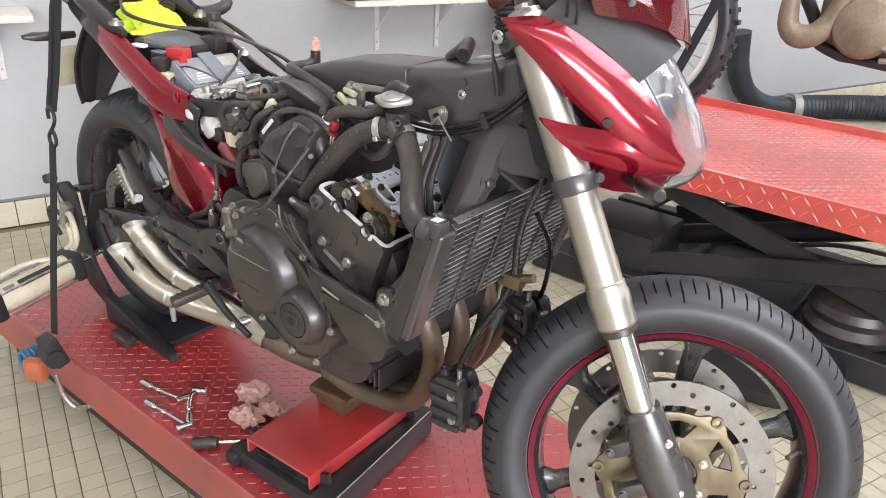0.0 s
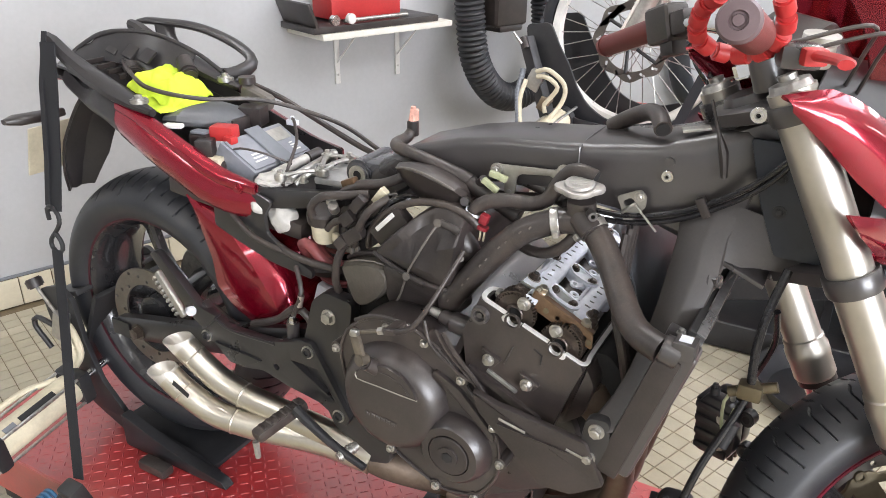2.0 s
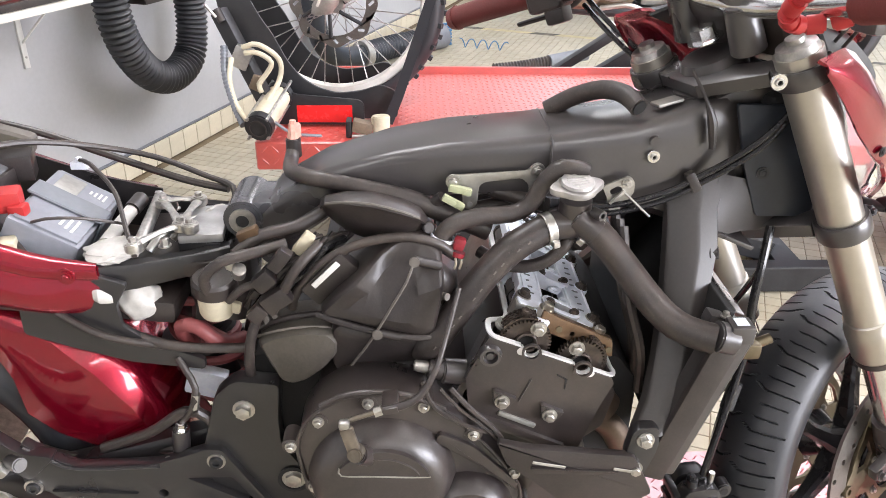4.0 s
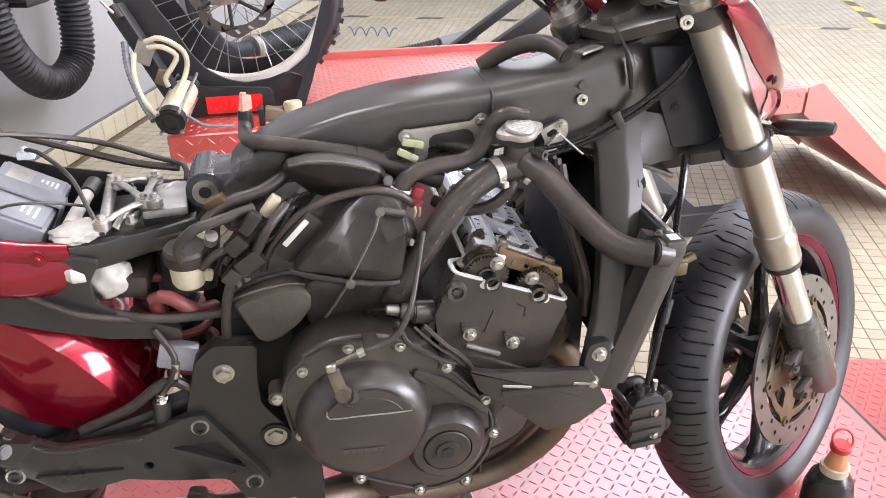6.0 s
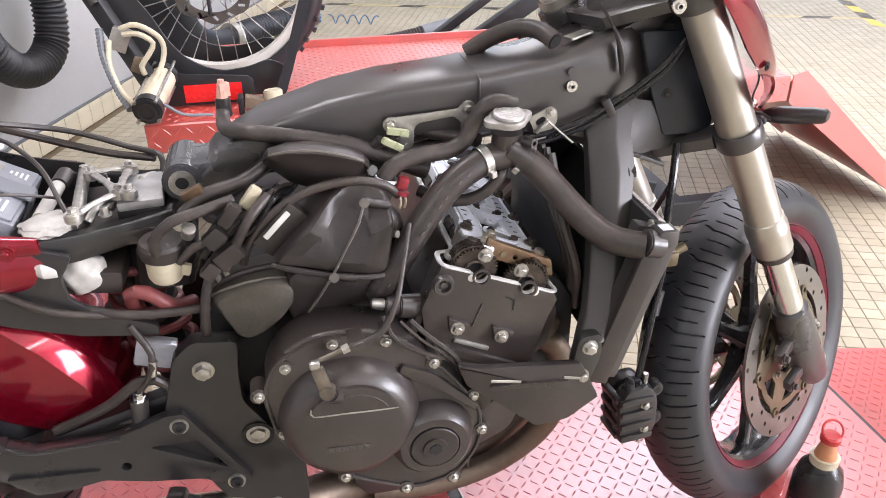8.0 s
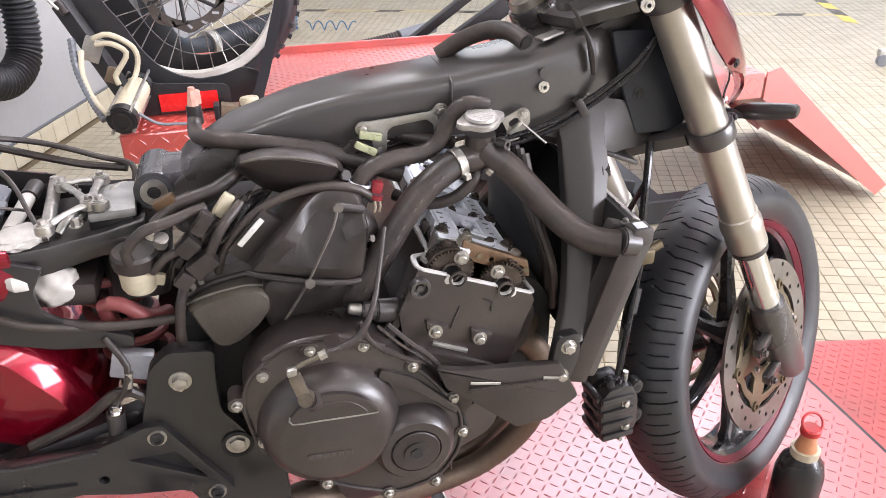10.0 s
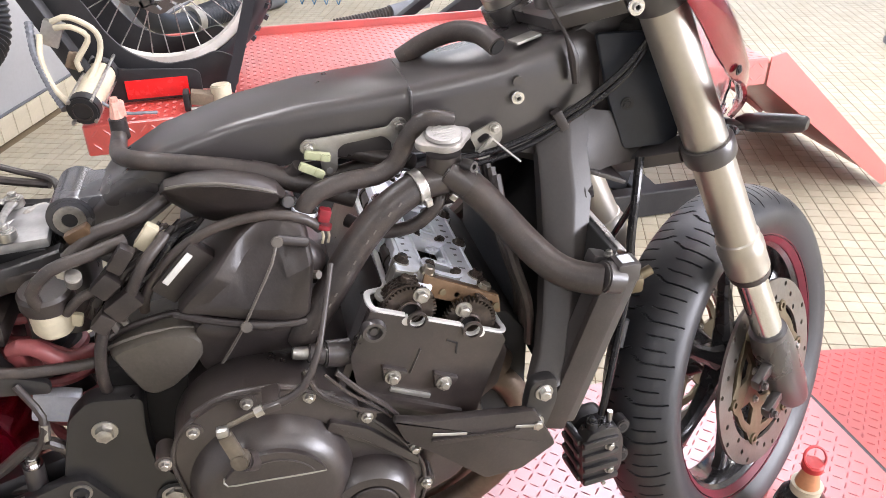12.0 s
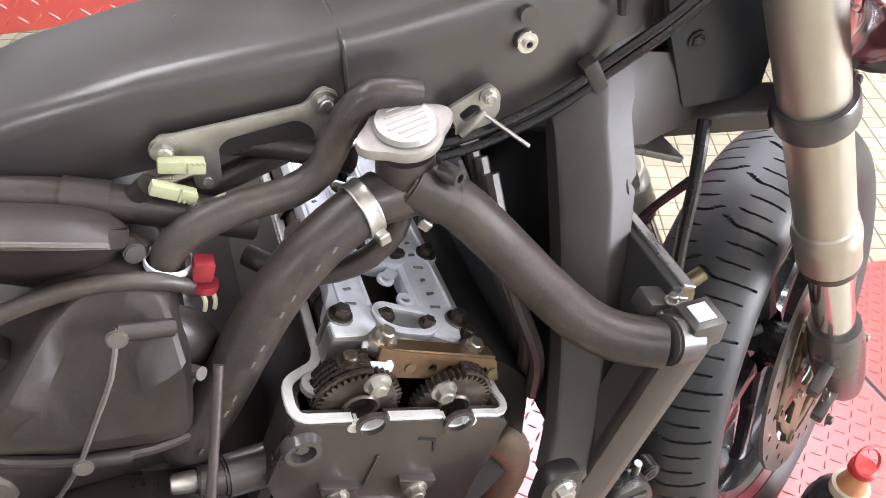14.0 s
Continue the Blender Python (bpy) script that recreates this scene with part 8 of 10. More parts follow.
# tail: red side panels, black rack, undertray, mudguard, lamp
for sg in (-1, 1):
    rows = [[(-0.075, sg * 0.092, 0.962), (-0.02, sg * 0.100, 0.972), (0.085, sg * 0.108, 0.945), (0.19, sg * 0.112, 0.905), (0.275, sg * 0.114, 0.872), (0.345, sg * 0.112, 0.858)],
            [(-0.072, sg * 0.104, 0.948), (-0.02, sg * 0.116, 0.952), (0.085, sg * 0.128, 0.925), (0.19, sg * 0.134, 0.882), (0.275, sg * 0.132, 0.846), (0.347, sg * 0.118, 0.836)],
            [(-0.066, sg * 0.104, 0.936), (-0.01, sg * 0.115, 0.925), (0.085, sg * 0.130, 0.892), (0.18, sg * 0.136, 0.850), (0.265, sg * 0.134, 0.815), (0.328, sg * 0.118, 0.802)],
            [(-0.060, sg * 0.092, 0.928), (0.0, sg * 0.100, 0.905), (0.08, sg * 0.112, 0.868), (0.17, sg * 0.120, 0.832), (0.25, sg * 0.122, 0.806), (0.318, sg * 0.114, 0.795)]]
    mid = [tuple(Vector(r[1]).lerp(Vector(r[2]), 0.55)) for r in rows]
    part("tail_side", shell([[tuple(Vector(r[0]) + Vector((-0.045, 0, 0.03))), r[0], r[1], m] for r, m in zip(rows, mid)]), M_TAIL, bike, "black tail side moulding")
    rows = [[m] + r[2:] for r, m in zip(rows, mid)]
    pan = part("tail_panel", shell(rows), M_RED_PAINT, bike, "glossy metallic red tail panel")
    ridge = [[Vector(p).lerp(Vector(q), f) + Vector((0, sg * d, d)) for p, q in zip(rows[0], rows[1])] for f, d in ((-0.12, 0.001), (0.2, 0.006), (0.62, 0.0055), (0.80, 0.0))]
    part("panel_ridge", shell([[tuple(v) for v in r] for r in ridge], 0.002), M_RED_PAINT, pan, "creased upper edge of the panel")
    part("panel_bolt", add_bolt(cyl((0.314, sg * 0.118, 0.852), (0.314, sg * 0.127, 0.852), 0.010, n=18), (0.314, sg * 0.127, 0.852), (0, sg, 0), 0.0065, 0.003), M_RED_PAINT, pan)
    lump([((0.332, sg * 0.118, 0.825), 0.003, 0.007, YV, ZV), ((0.343, sg * 0.118, 0.822), 0.007, 0.010, YV, ZV), ((0.357, sg * 0.116, 0.817), 0.004, 0.006, YV, ZV)], pan, M_BAG, "panel_tip", "pale rubber tip")
    loops = []
    for x, y, z, w, h in ((-0.152, 0.094, 1.046, 0.010, 0.010), (-0.13, 0.096, 1.038, 0.014, 0.012), (-0.092, 0.100, 1.016, 0.016, 0.012), (-0.05, 0.104, 1.000, 0.020, 0.012), (-0.02, 0.106, 0.988, 0.022, 0.012), (0.04, 0.108, 0.968, 0.022, 0.011), (0.08, 0.108, 0.955, 0.016, 0.008), (0.118, 0.108, 0.946, 0.007, 0.006)):
        loops.append([Vector((x, sg * (y + a * w), z + b * h)) for a, b in ((-1, -0.4), (-0.6, -1), (0.6, -1), (1, -0.4), (1, 0.4), (0.5, 1), (-0.5, 1), (-1, 0.4))])
    part("tail_rail", rings(B(), loops), M_TAIL, bike, "dusty black tail moulding")
    bolt((0.082, sg * 0.104, 0.9655), (0, 0, 1), bike, 0.009, 0.006)
    part("seat_washer", cyl((0.082, sg * 0.104, 0.956), (0.082, sg * 0.104, 0.9655), 0.0165, n=24, bev=0.002), M_ALU_DULL, bike, "pale steel washer")
# grab rails (left one carries the long handle seen over the tail)
for sg in (-1, 1):
    hd = tube([(-0.158, sg * 0.118, 1.049), (-0.135, sg * 0.122, 1.052), (-0.10, sg * 0.132, 1.050), (-0.055, sg * 0.150, 1.046), (-0.01, sg * 0.164, 1.036), (0.040, sg * 0.177, 1.016), (0.078, sg * 0.180, 0.994), (0.094, sg * 0.166, 0.978), (0.090, sg * 0.138, 0.968), (0.080, sg * 0.110, 0.963)], [0.008, 0.013, 0.014, 0.015, 0.015, 0.016, 0.015, 0.014, 0.015, 0.016], n=14, flat=0.55)
    if sg > 0:
        part("grab_rail", hd, M_TAIL, bike, "black grab rail")
        part("grab_foot", tube([(-0.100, sg * 0.134, 1.046), (-0.085, sg * 0.122, 1.026), (-0.06, sg * 0.112, 1.002), (-0.02, sg * 0.108, 0.982)], [0.020, 0.018, 0.020, 0.024], n=12, flat=0.5), M_TAIL, bike)
        part("grab_web", shell([[(-0.06, sg * 0.112, 1.004), (0.0, sg * 0.118, 0.990), (0.055, sg * 0.120, 0.976), (0.095, sg * 0.150, 0.972)], [(-0.05, sg * 0.096, 0.985), (0.0, sg * 0.100, 0.972), (0.055, sg * 0.104, 0.960), (0.100, sg * 0.118, 0.955)]], 0.006), M_TAIL, bike)
    else:
        hd.free()
und = [[(-0.20, -0.08, 0.985), (-0.20, 0.0, 0.98), (-0.20, 0.08, 0.985)], [(-0.10, -0.085, 0.965), (-0.10, 0.0, 0.935), (-0.10, 0.085, 0.965)], [(0.02, -0.09, 0.935), (0.02, 0.0, 0.895), (0.02, 0.09, 0.935)], [(0.12, -0.10, 0.90), (0.12, 0.0, 0.865), (0.12, 0.10, 0.90)]]
part("undertray", shell(und, 0.006), M_TAIL, bike, "black plastic tail tray")
part("tray_lip", tube([(-0.200, -0.050, 0.985), (-0.240, 0.0, 0.988), (-0.225, 0.03, 1.010), (-0.172, 0.035, 1.034), (-0.11, 0.045, 1.044), (-0.04, 0.06, 1.040), (0.03, 0.085, 1.010), (0.08, 0.10, 0.975)], [0.004, 0.004, 0.005, 0.005, 0.004, 0.004, 0.004, 0.004], n=12, flat=0.6), M_TAIL, bike, "black tail moulding")
part("tail_wall", shell([[(-0.240, 0.0, 0.988), (-0.225, 0.03, 1.008), (-0.172, 0.035, 1.031), (-0.11, 0.045, 1.041), (-0.04, 0.06, 1.037), (0.03, 0.085, 1.007)],
                         [(-0.205, -0.02, 0.984), (-0.185, 0.005, 0.985), (-0.145, 0.012, 0.988), (-0.09, 0.020, 0.985), (-0.03, 0.032, 0.975), (0.03, 0.05, 0.955)]], 0.004), M_TAIL, bike)
for k in range(3):
    part("tail_slot", box((-0.13 + 0.045 * k, 0.030, 1.012 - 0.004 * k), (0.026, 0.030, 0.006), Matrix.Rotation(0.25, 3, 'Y') @ Matrix.Rotation(0.75, 3, 'X'), 0.002), M_TAIL, bike)
part("tail_floor", shell([[(-0.205, -0.055, 0.988), (-0.215, 0.0, 0.986), (-0.185, 0.04, 1.000)], [(-0.13, -0.075, 0.985), (-0.12, 0.0, 0.975), (-0.10, 0.055, 0.990)], [(-0.05, -0.085, 0.965), (-0.04, 0.0, 0.955), (-0.02, 0.075, 0.968)]], 0.005), M_TAIL, bike, "black ribbed tail floor")
part("tool_latch", box((-0.10, 0.03, 0.968), (0.09, 0.07, 0.012), Matrix.Rotation(0.15, 3, 'Y'), 0.003), M_PLASTIC, bike)
for k in range(4):
    part("tray_rib", box((-0.15 + 0.03 * k, 0.03, 0.990 - 0.006 * k), (0.005, 0.11, 0.010), Matrix.Rotation(0.2, 3, 'Y'), 0.002), M_PLASTIC, bike)
part("tray_post", box((-0.09, 0.075, 1.000), (0.11, 0.010, 0.014), Matrix.Rotation(0.25, 3, 'Y') @ Matrix.Rotation(-0.15, 3, 'Z'), 0.003), M_PLASTIC, bike)
# folded hi-vis cloth stuffed under the seat rails
cloth = B()
bmesh.ops.create_grid(cloth, x_segments=40, y_segments=34, size=1.0)
for v in cloth.verts:
    u, w = v.co.x, v.co.y
    r = max(abs(u), abs(w))
    h = 0.030 * (1 - r ** 3) + 0.007 * noise.noise(Vector((u * 2.3, w * 2.3, 1.7))) + 0.006 * abs(noise.noise(Vector((u * 4.5 + 3, w * 3.5, 4.2))))
    k = 1 - 0.12 * noise.noise(Vector((u * 1.4, w * 1.4, 7.0)))
    v.co = Vector((0.040 + 0.060 * u * k - 0.012 * w, 0.004 + 0.060 * w * k, 0.957 + h - 0.014 * u - 0.010 * max(0, r - 0.75)))
bmesh.ops.solidify(cloth, geom=cloth.faces[:], thickness=0.003)
tagged(part("hi_vis_cloth", cloth, M_YELLOW), "folded bright yellow hi-vis cloth lying on the tail tray", "cloth")
flap_c = B()
bmesh.ops.create_grid(flap_c, x_segments=20, y_segments=14, size=1.0)
for v in flap_c.verts:
    u, w = v.co.x, v.co.y
    v.co = Vector((0.085 + 0.038 * u + 0.012 * w, -0.035 + 0.052 * w, 0.946 + 0.006 * math.sin(3 * u + w) - 0.010 * u))
bmesh.ops.solidify(flap_c, geom=flap_c.faces[:], thickness=0.0025)
tagged(part("hi_vis_cloth", flap_c, M_YELLOW), "loose corner of a yellow hi-vis cloth on the tail", "cloth")
lump([((0.105, -0.03, 0.925), 0.05, 0.012, YV, ZV), ((0.14, -0.02, 0.928), 0.06, 0.018, YV, ZV), ((0.175, 0.0, 0.922), 0.055, 0.014, YV, ZV), ((0.195, 0.01, 0.915), 0.03, 0.006, YV, ZV)], bike, M_DULLGREY, "control_unit", "dusty grey control unit")
for p, q in (((-0.075, 0.015, 0.985), (-0.045, 0.000, 0.972)), ((0.030, 0.055, 1.000), (0.068, 0.030, 0.978))):
    part("canister", add_cyl(cyl(p, q, 0.0155, n=18, bev=0.003), Vector(p).lerp(Vector(q), 0.7), Vector(p).lerp(Vector(q), 0.8), 0.018, n=18), M_PLASTIC, bike, "dark cylindrical connector")
lump([((-0.20, 0, 0.965), 0.05, 0.018, YV, ZV), ((-0.235, 0, 0.962), 0.045, 0.016, YV, ZV), ((-0.255, 0, 0.958), 0.02, 0.008, YV, ZV)], bike, M_RED_PLASTIC, "tail_lamp", "dark red tail lamp")
mud = [[(-0.14, -0.062, 0.93), (-0.165, 0, 0.940), (-0.14, 0.062, 0.93)], [(-0.195, -0.064, 0.86), (-0.235, 0, 0.870), (-0.195, 0.064, 0.86)], [(-0.240, -0.058, 0.775), (-0.285, 0, 0.780), (-0.240, 0.058, 0.775)], [(-0.275, -0.034, 0.705), (-0.30, 0, 0.700), (-0.275, 0.034, 0.705)]]
part("mudguard_tail", shell(mud, 0.005), M_TAIL, bike, "black plastic number plate holder")
lump([((-0.20, -0.06, 0.895), 0.008, 0.008, XV, ZV), ((-0.205, -0.10, 0.895), 0.018, 0.010, XV, ZV), ((-0.21, -0.15, 0.897), 0.020, 0.010, XV, ZV), ((-0.212, -0.175, 0.898), 0.008, 0.005, XV, ZV)], bike, M_PLASTIC, "rear_indicator", "black rear indicator")
part("plate_lamp_panel", box((-0.305, -0.035, 0.80), (0.004, 0.10, 0.11), Matrix.Rotation(0.3, 3, 'Y'), 0.002), M_CREAM, bike, "plain pale plate seen from behind")

# front brake calipers hanging on their hoses
for c, rz in (((1.072, -0.158, 0.520), 0.1), ((1.095, 0.0, 0.602), -0.3)):
    cm = Matrix.Translation(c) @ Matrix.Rotation(rz, 4, 'Z') @ Matrix.Rotation(radians(-5), 4, 'Y') @ Matrix.Diagonal((0.84, 0.9, 0.96, 1.0))
    cal_out = rounded([(-0.034, -0.046), (0.020, -0.050), (0.036, -0.030), (0.038, 0.024), (0.026, 0.050), (-0.020, 0.052), (-0.036, 0.030)], 0.010)
    cal = part("brake_caliper", place(plate(cal_out, -0.032, -0.004, [], 0.006), cm), M_BLACK_CAST, bike, "black brake caliper hanging by its hose")
    part("caliper_half", place(plate([(x * 0.92, z * 0.94) for x, z in cal_out], 0.006, 0.032, [], 0.006), cm), M_BLACK_CAST, cal)
    for k in range(4):
        part("caliper_rib", place(box((-0.004, -0.033, -0.036 + 0.023 * k), (0.060, 0.008, 0.011), Matrix.Rotation(0.08, 3, 'Y'), 0.003), cm), M_BLACK_CAST, cal)
        part("bridge_rib", place(box((-0.033, 0.0, -0.034 + 0.023 * k), (0.012, 0.050, 0.010), None, 0.003), cm), M_BLACK_CAST, cal)
    for z in (-0.030, 0.026):
        part("mount_ear", place(cyl((0.046, -0.016, z), (0.046, 0.004, z), 0.0125, n=18, bev=0.002), cm), M_BLACK_CAST, cal)
        # ear hole drawn as a dark disc, its shade put into the colour
        part("ear_bore_shade", place(cyl((0.046, -0.0165, z), (0.046, -0.0162, z), 0.0062, n=14), cm), M_DARK, cal)
        part("caliper_bolt", place(add_bolt(B(), (0.012, -0.032, z * 0.8), (0, -1, 0), 0.0075, 0.006), cm), M_STEEL, cal)
    part("pad_pin", place(cyl((0.0, -0.038, -0.044), (0.0, 0.036, -0.044), 0.0035, n=10), cm), M_STEEL, cal)
    part("bleed_nipple", place(cyl((0.02, -0.016, 0.05), (0.022, -0.016, 0.066), 0.0045, n=10), cm), M_STEEL, cal)
    part("banjo", place(add_bolt(cyl((-0.010, -0.018, 0.050), (-0.010, -0.018, 0.062), 0.0085, n=16), (-0.010, -0.018, 0.062), (0, 0, 1), 0.0065, 0.006), cm), M_BLACK_STEEL, cal)
    for y in (-0.006, 0.007):
        part("brake_pad", place(box((0.002, y, -0.053), (0.046, 0.006, 0.012), None, 0.002), cm), M_OILY, cal)
sp = Vector((1.128, -0.105, 0.730))
split = part("hose_splitter", add_cyl(box(sp, (0.03, 0.022, 0.022), None, 0.005), sp - Vector((0.025, 0, 0.01)), sp + Vector((0.03, 0.005, 0.012)), 0.007, n=12), M_GOLD, bike, "brass brake hose splitter")
for pts, r, m in (([sp, (1.125, -0.10, 0.79), (1.130, -0.09, 0.84), (1.140, -0.07, 0.885)], 0.0055, M_CABLE),
                  ([sp, (1.115, -0.120, 0.69), (1.092, -0.150, 0.63), (1.078, -0.165, 0.575)], 0.0050, M_CABLE),
                  ([sp + Vector((0.01, 0.03, 0.1)), (1.14, -0.03, 0.76), (1.12, 0.0, 0.68), (1.105, 0.012, 0.645)], 0.0040, M_CABLE),
                  ([sp + Vector((-0.015, 0, 0)), (1.10, -0.10, 0.70), (1.105, -0.108, 0.66), (1.115, -0.11, 0.70)], 0.0022, M_GREEN)):
    part("brake_hose", tube(pts, r, n=10), m, split)
part("hose_collar", cyl((1.118, -0.117, 0.685), (1.108, -0.127, 0.652), 0.009, n=12), M_BLACK_STEEL, split)

# ---- things on and round the low lift ----
# bike jack under the engine: red plate on a black scissor base
jack = thing("motorcycle_jack", (0.75, -0.11, LT), "black scissor jack with a red lifting plate", "jack")
jm = Matrix.Translation((0.745, -0.12, 0.285)) @ Matrix.Rotation(radians(3), 4, 'Z')
part("lift_plate", place(box((0, 0, 0), (0.17, 0.30, 0.006), None, 0.002), jm), M_RED_LIFT, jack, "red folded steel plate")
part("plate_lip", place(box((0.082, 0, -0.014), (0.006, 0.30, 0.03), None, 0.002), jm), M_RED_LIFT, jack)
part("plate_lip", place(box((-0.082, 0, -0.014), (0.006, 0.30, 0.03), None, 0.002), jm), M_RED_LIFT, jack)
part("rubber_pad", box((0.72, -0.05, 0.328), (0.10, 0.14, 0.020), Matrix.Rotation(0.1, 3, 'Z'), 0.008), M_RUST, jack, "worn brown block on the plate")
part("rubber_pad", box((0.72, -0.05, 0.303), (0.08, 0.12, 0.03), None, 0.008), M_RUST, jack)
for y in (-0.245, 0.02):
    part("base_rail", place(box((-0.03, y + 0.12, -0.075), (0.24, 0.03, 0.035), None, 0.003), jm), M_BLACK_STEEL, jack)
for x in (-0.14, 0.075):
    part("base_bar", place(box((x, 0, -0.08), (0.03, 0.30, 0.026), None, 0.003), jm), M_BLACK_STEEL, jack)
for sx in (-1, 1):
    for y in (-0.12, 0.13):
        part("scissor_link", place(box((0.0, y, -0.043), (0.22, 0.010, 0.022), Matrix.Rotation(sx * 0.28, 3, 'Y'), 0.002), jm), M_BLACK_STEEL, jack)
part("long_beam", box((0.842, -0.100, 0.222), (0.046, 0.34, 0.062), Matrix.Rotation(radians(7.5), 3, 'Z'), 0.004), M_BLACK_STEEL, jack)
for k in range(7):
    part("maker_bar", box((0.8745 - 0.0012 * k, -0.205 + 0.0125 * k, 0.222), (0.001, 0.009, 0.013), Matrix.Rotation(radians(7.5), 3, 'Z'), 0.0003, 1), M_WHITE, jack)
part("beam_edge", box((0.866, -0.103, 0.2535), (0.003, 0.33, 0.002), Matrix.Rotation(radians(7.5), 3, 'Z'), 0.0006, 1), M_ALU_DULL, jack, "worn bright edge")

# tools and rags on the lift


def socket_wrench(place_at, turn, length, bend):
    p = Vector(place_at)
    d = Vector((math.cos(turn), math.sin(turn), 0))
    q = Vector((-d.y, d.x, 0))
    ob = part("socket_wrench", tube([p, p + d * length * 0.55, p + d * length * 0.9 + q * bend * 0.3, p + d * length + q * bend], 0.0041, n=12), M_CHROME)
    tagged(ob, "chromed bent socket wrench lying on the lift", "wrench", "loose wrenches")
    for c, a in ((p, d), (p + d * length + q * bend, (d * 0.4 + q).normalized())):
        part("socket", add_cyl(cyl(c - a * 0.018, c + a * 0.012, 0.0074, n=14, bev=0.001), c - a * 0.020, c - a * 0.018, 0.0068, n=6), M_CHROME, ob)
    part("collar", cyl(p + d * length * 0.3, p + d * length * 0.36, 0.0068, n=12), M_CHROME, ob)
    return ob


TZ = LT + 0.0105
socket_wrench((0.262, -0.243, TZ), 0.16, 0.105, 0.012)
socket_wrench((0.435, -0.252, TZ), 2.55, 0.10, -0.02)
socket_wrench((0.335, -0.278, TZ), 0.10, 0.115, -0.004)
drv = thing("screwdriver", (0.55, -0.27, LT), "black-handled ratchet driver with a steel shaft", "screwdriver")
d0, d1 = Vector((0.510, -0.298, LT + 0.014)), Vector((0.545, -0.262, LT + 0.014))
part("handle", lathe([(0.0, 0.0), (0.010, 0.002), (0.013, 0.012), (0.011, 0.024), (0.0135, 0.036), (0.012, 0.052), (0.007, 0.056), (0.0, 0.056)], d0, d1 - d0, 18), M_PLASTIC, drv)
part("shaft", cyl(d0 + (d1 - d0).normalized() * 0.05, d0 + (d1 - d0).normalized() * 0.115, 0.0036, n=10), M_CHROME, drv)
part("head", cyl(d0 + (d1 - d0).normalized() * 0.112, d0 + (d1 - d0).normalized() * 0.135, 0.010, n=14, bev=0.002), M_CHROME, drv)
for c, s, sd in (((0.470, -0.108, LT + 0.017), (0.038, 0.036, 0.020), 5), ((0.520, -0.165, LT + 0.015), (0.042, 0.032, 0.018), 8), ((0.540, -0.115, LT + 0.012), (0.036, 0.018, 0.012), 14)):
    tagged(part("paper_rag", crumple(c, s, sd, 4, 0.5), M_RAG), "crumpled pink paper rag on the lift", "rag", "paper rags")

# tie-down strap from the tail to the lift's edge
strap = thing("tie_down_strap", (0.0, -0.32, 0.12), "black tie-down strap with a steel S-hook", "strap")


def ribbon(pts, width, thick=0.003, across=Vector((1, 0, 0))):
    loops = []
    pts = [Vector(p) for p in pts]
    for i, p in enumerate(pts):
        d = (pts[min(i + 1, len(pts) - 1)] - pts[max(i - 1, 0)]).normalized()
        a = (across - d * across.dot(d)).normalized()
        b = d.cross(a)
        loops.append([p + a * (sx * width / 2) + b * (sy * thick / 2) for sx, sy in ((-1, -1), (1, -1), (1, 1), (-1, 1))])
    return rings(B(), loops)


part("upper_web", ribbon([(-0.118, -0.118, 1.045), (-0.112, -0.135, 0.96), (-0.096, -0.168, 0.84), (-0.080, -0.198, 0.755)], 0.040), M_STRAP, strap)
part("upper_web", ribbon([(-0.142, -0.104, 1.06), (-0.134, -0.135, 0.97), (-0.110, -0.17, 0.85), (-0.094, -0.198, 0.765)], 0.012), M_STRAP, strap)
part("hook", tube([(-0.100, -0.198, 0.735), (-0.100, -0.198, 0.757), (-0.084, -0.199, 0.764), (-0.068, -0.200, 0.752), (-0.066, -0.202, 0.735), (-0.078, -0.204, 0.718), (-0.094, -0.206, 0.700), (-0.094, -0.207, 0.684), (-0.078, -0.208, 0.676), (-0.064, -0.207, 0.686), (-0.066, -0.206, 0.702), (-0.080, -0.205, 0.716)], 0.0042, n=10), M_BLACK_STEEL, strap, "black steel S-hook")
part("lower_web", ribbon([(-0.078, -0.210, 0.682), (-0.055, -0.24, 0.56), (-0.022, -0.285, 0.40), (0.008, -0.322, 0.262)], 0.027), M_STRAP, strap)
rt = part("ratchet", box((0.015, -0.335, 0.225), (0.045, 0.035, 0.085), Matrix.Rotation(0.3, 3, 'X'), 0.008), M_BLACK_STEEL, strap, "black ratchet buckle")
part("drum", cyl((-0.02, -0.34, 0.215), (0.045, -0.345, 0.215), 0.022, n=20), M_BLACK_STEEL, rt)
part("orange_clip", box((-0.03, -0.365, 0.165), (0.05, 0.028, 0.055), Matrix.Rotation(0.4, 3, 'Z'), 0.008), M_ORANGE, strap, "orange plastic clip")
for k in range(5):
    part("blue_cord", tube([(-0.09 + 0.026 * math.cos(t) - 0.002 * k, -0.365 + 0.010 * k, 0.155 + 0.030 * math.sin(t)) for t in (2 * math.pi * j / 16 for j in range(17))], 0.0045, n=8), M_BLUE, strap, "coiled blue cord")
part("end_hook", tube([(0.0, -0.335, 0.15), (0.01, -0.33, 0.09), (0.03, -0.315, 0.055), (0.075, -0.300, 0.075)], 0.006, n=10), M_STEEL, strap, "bare steel edge hook")

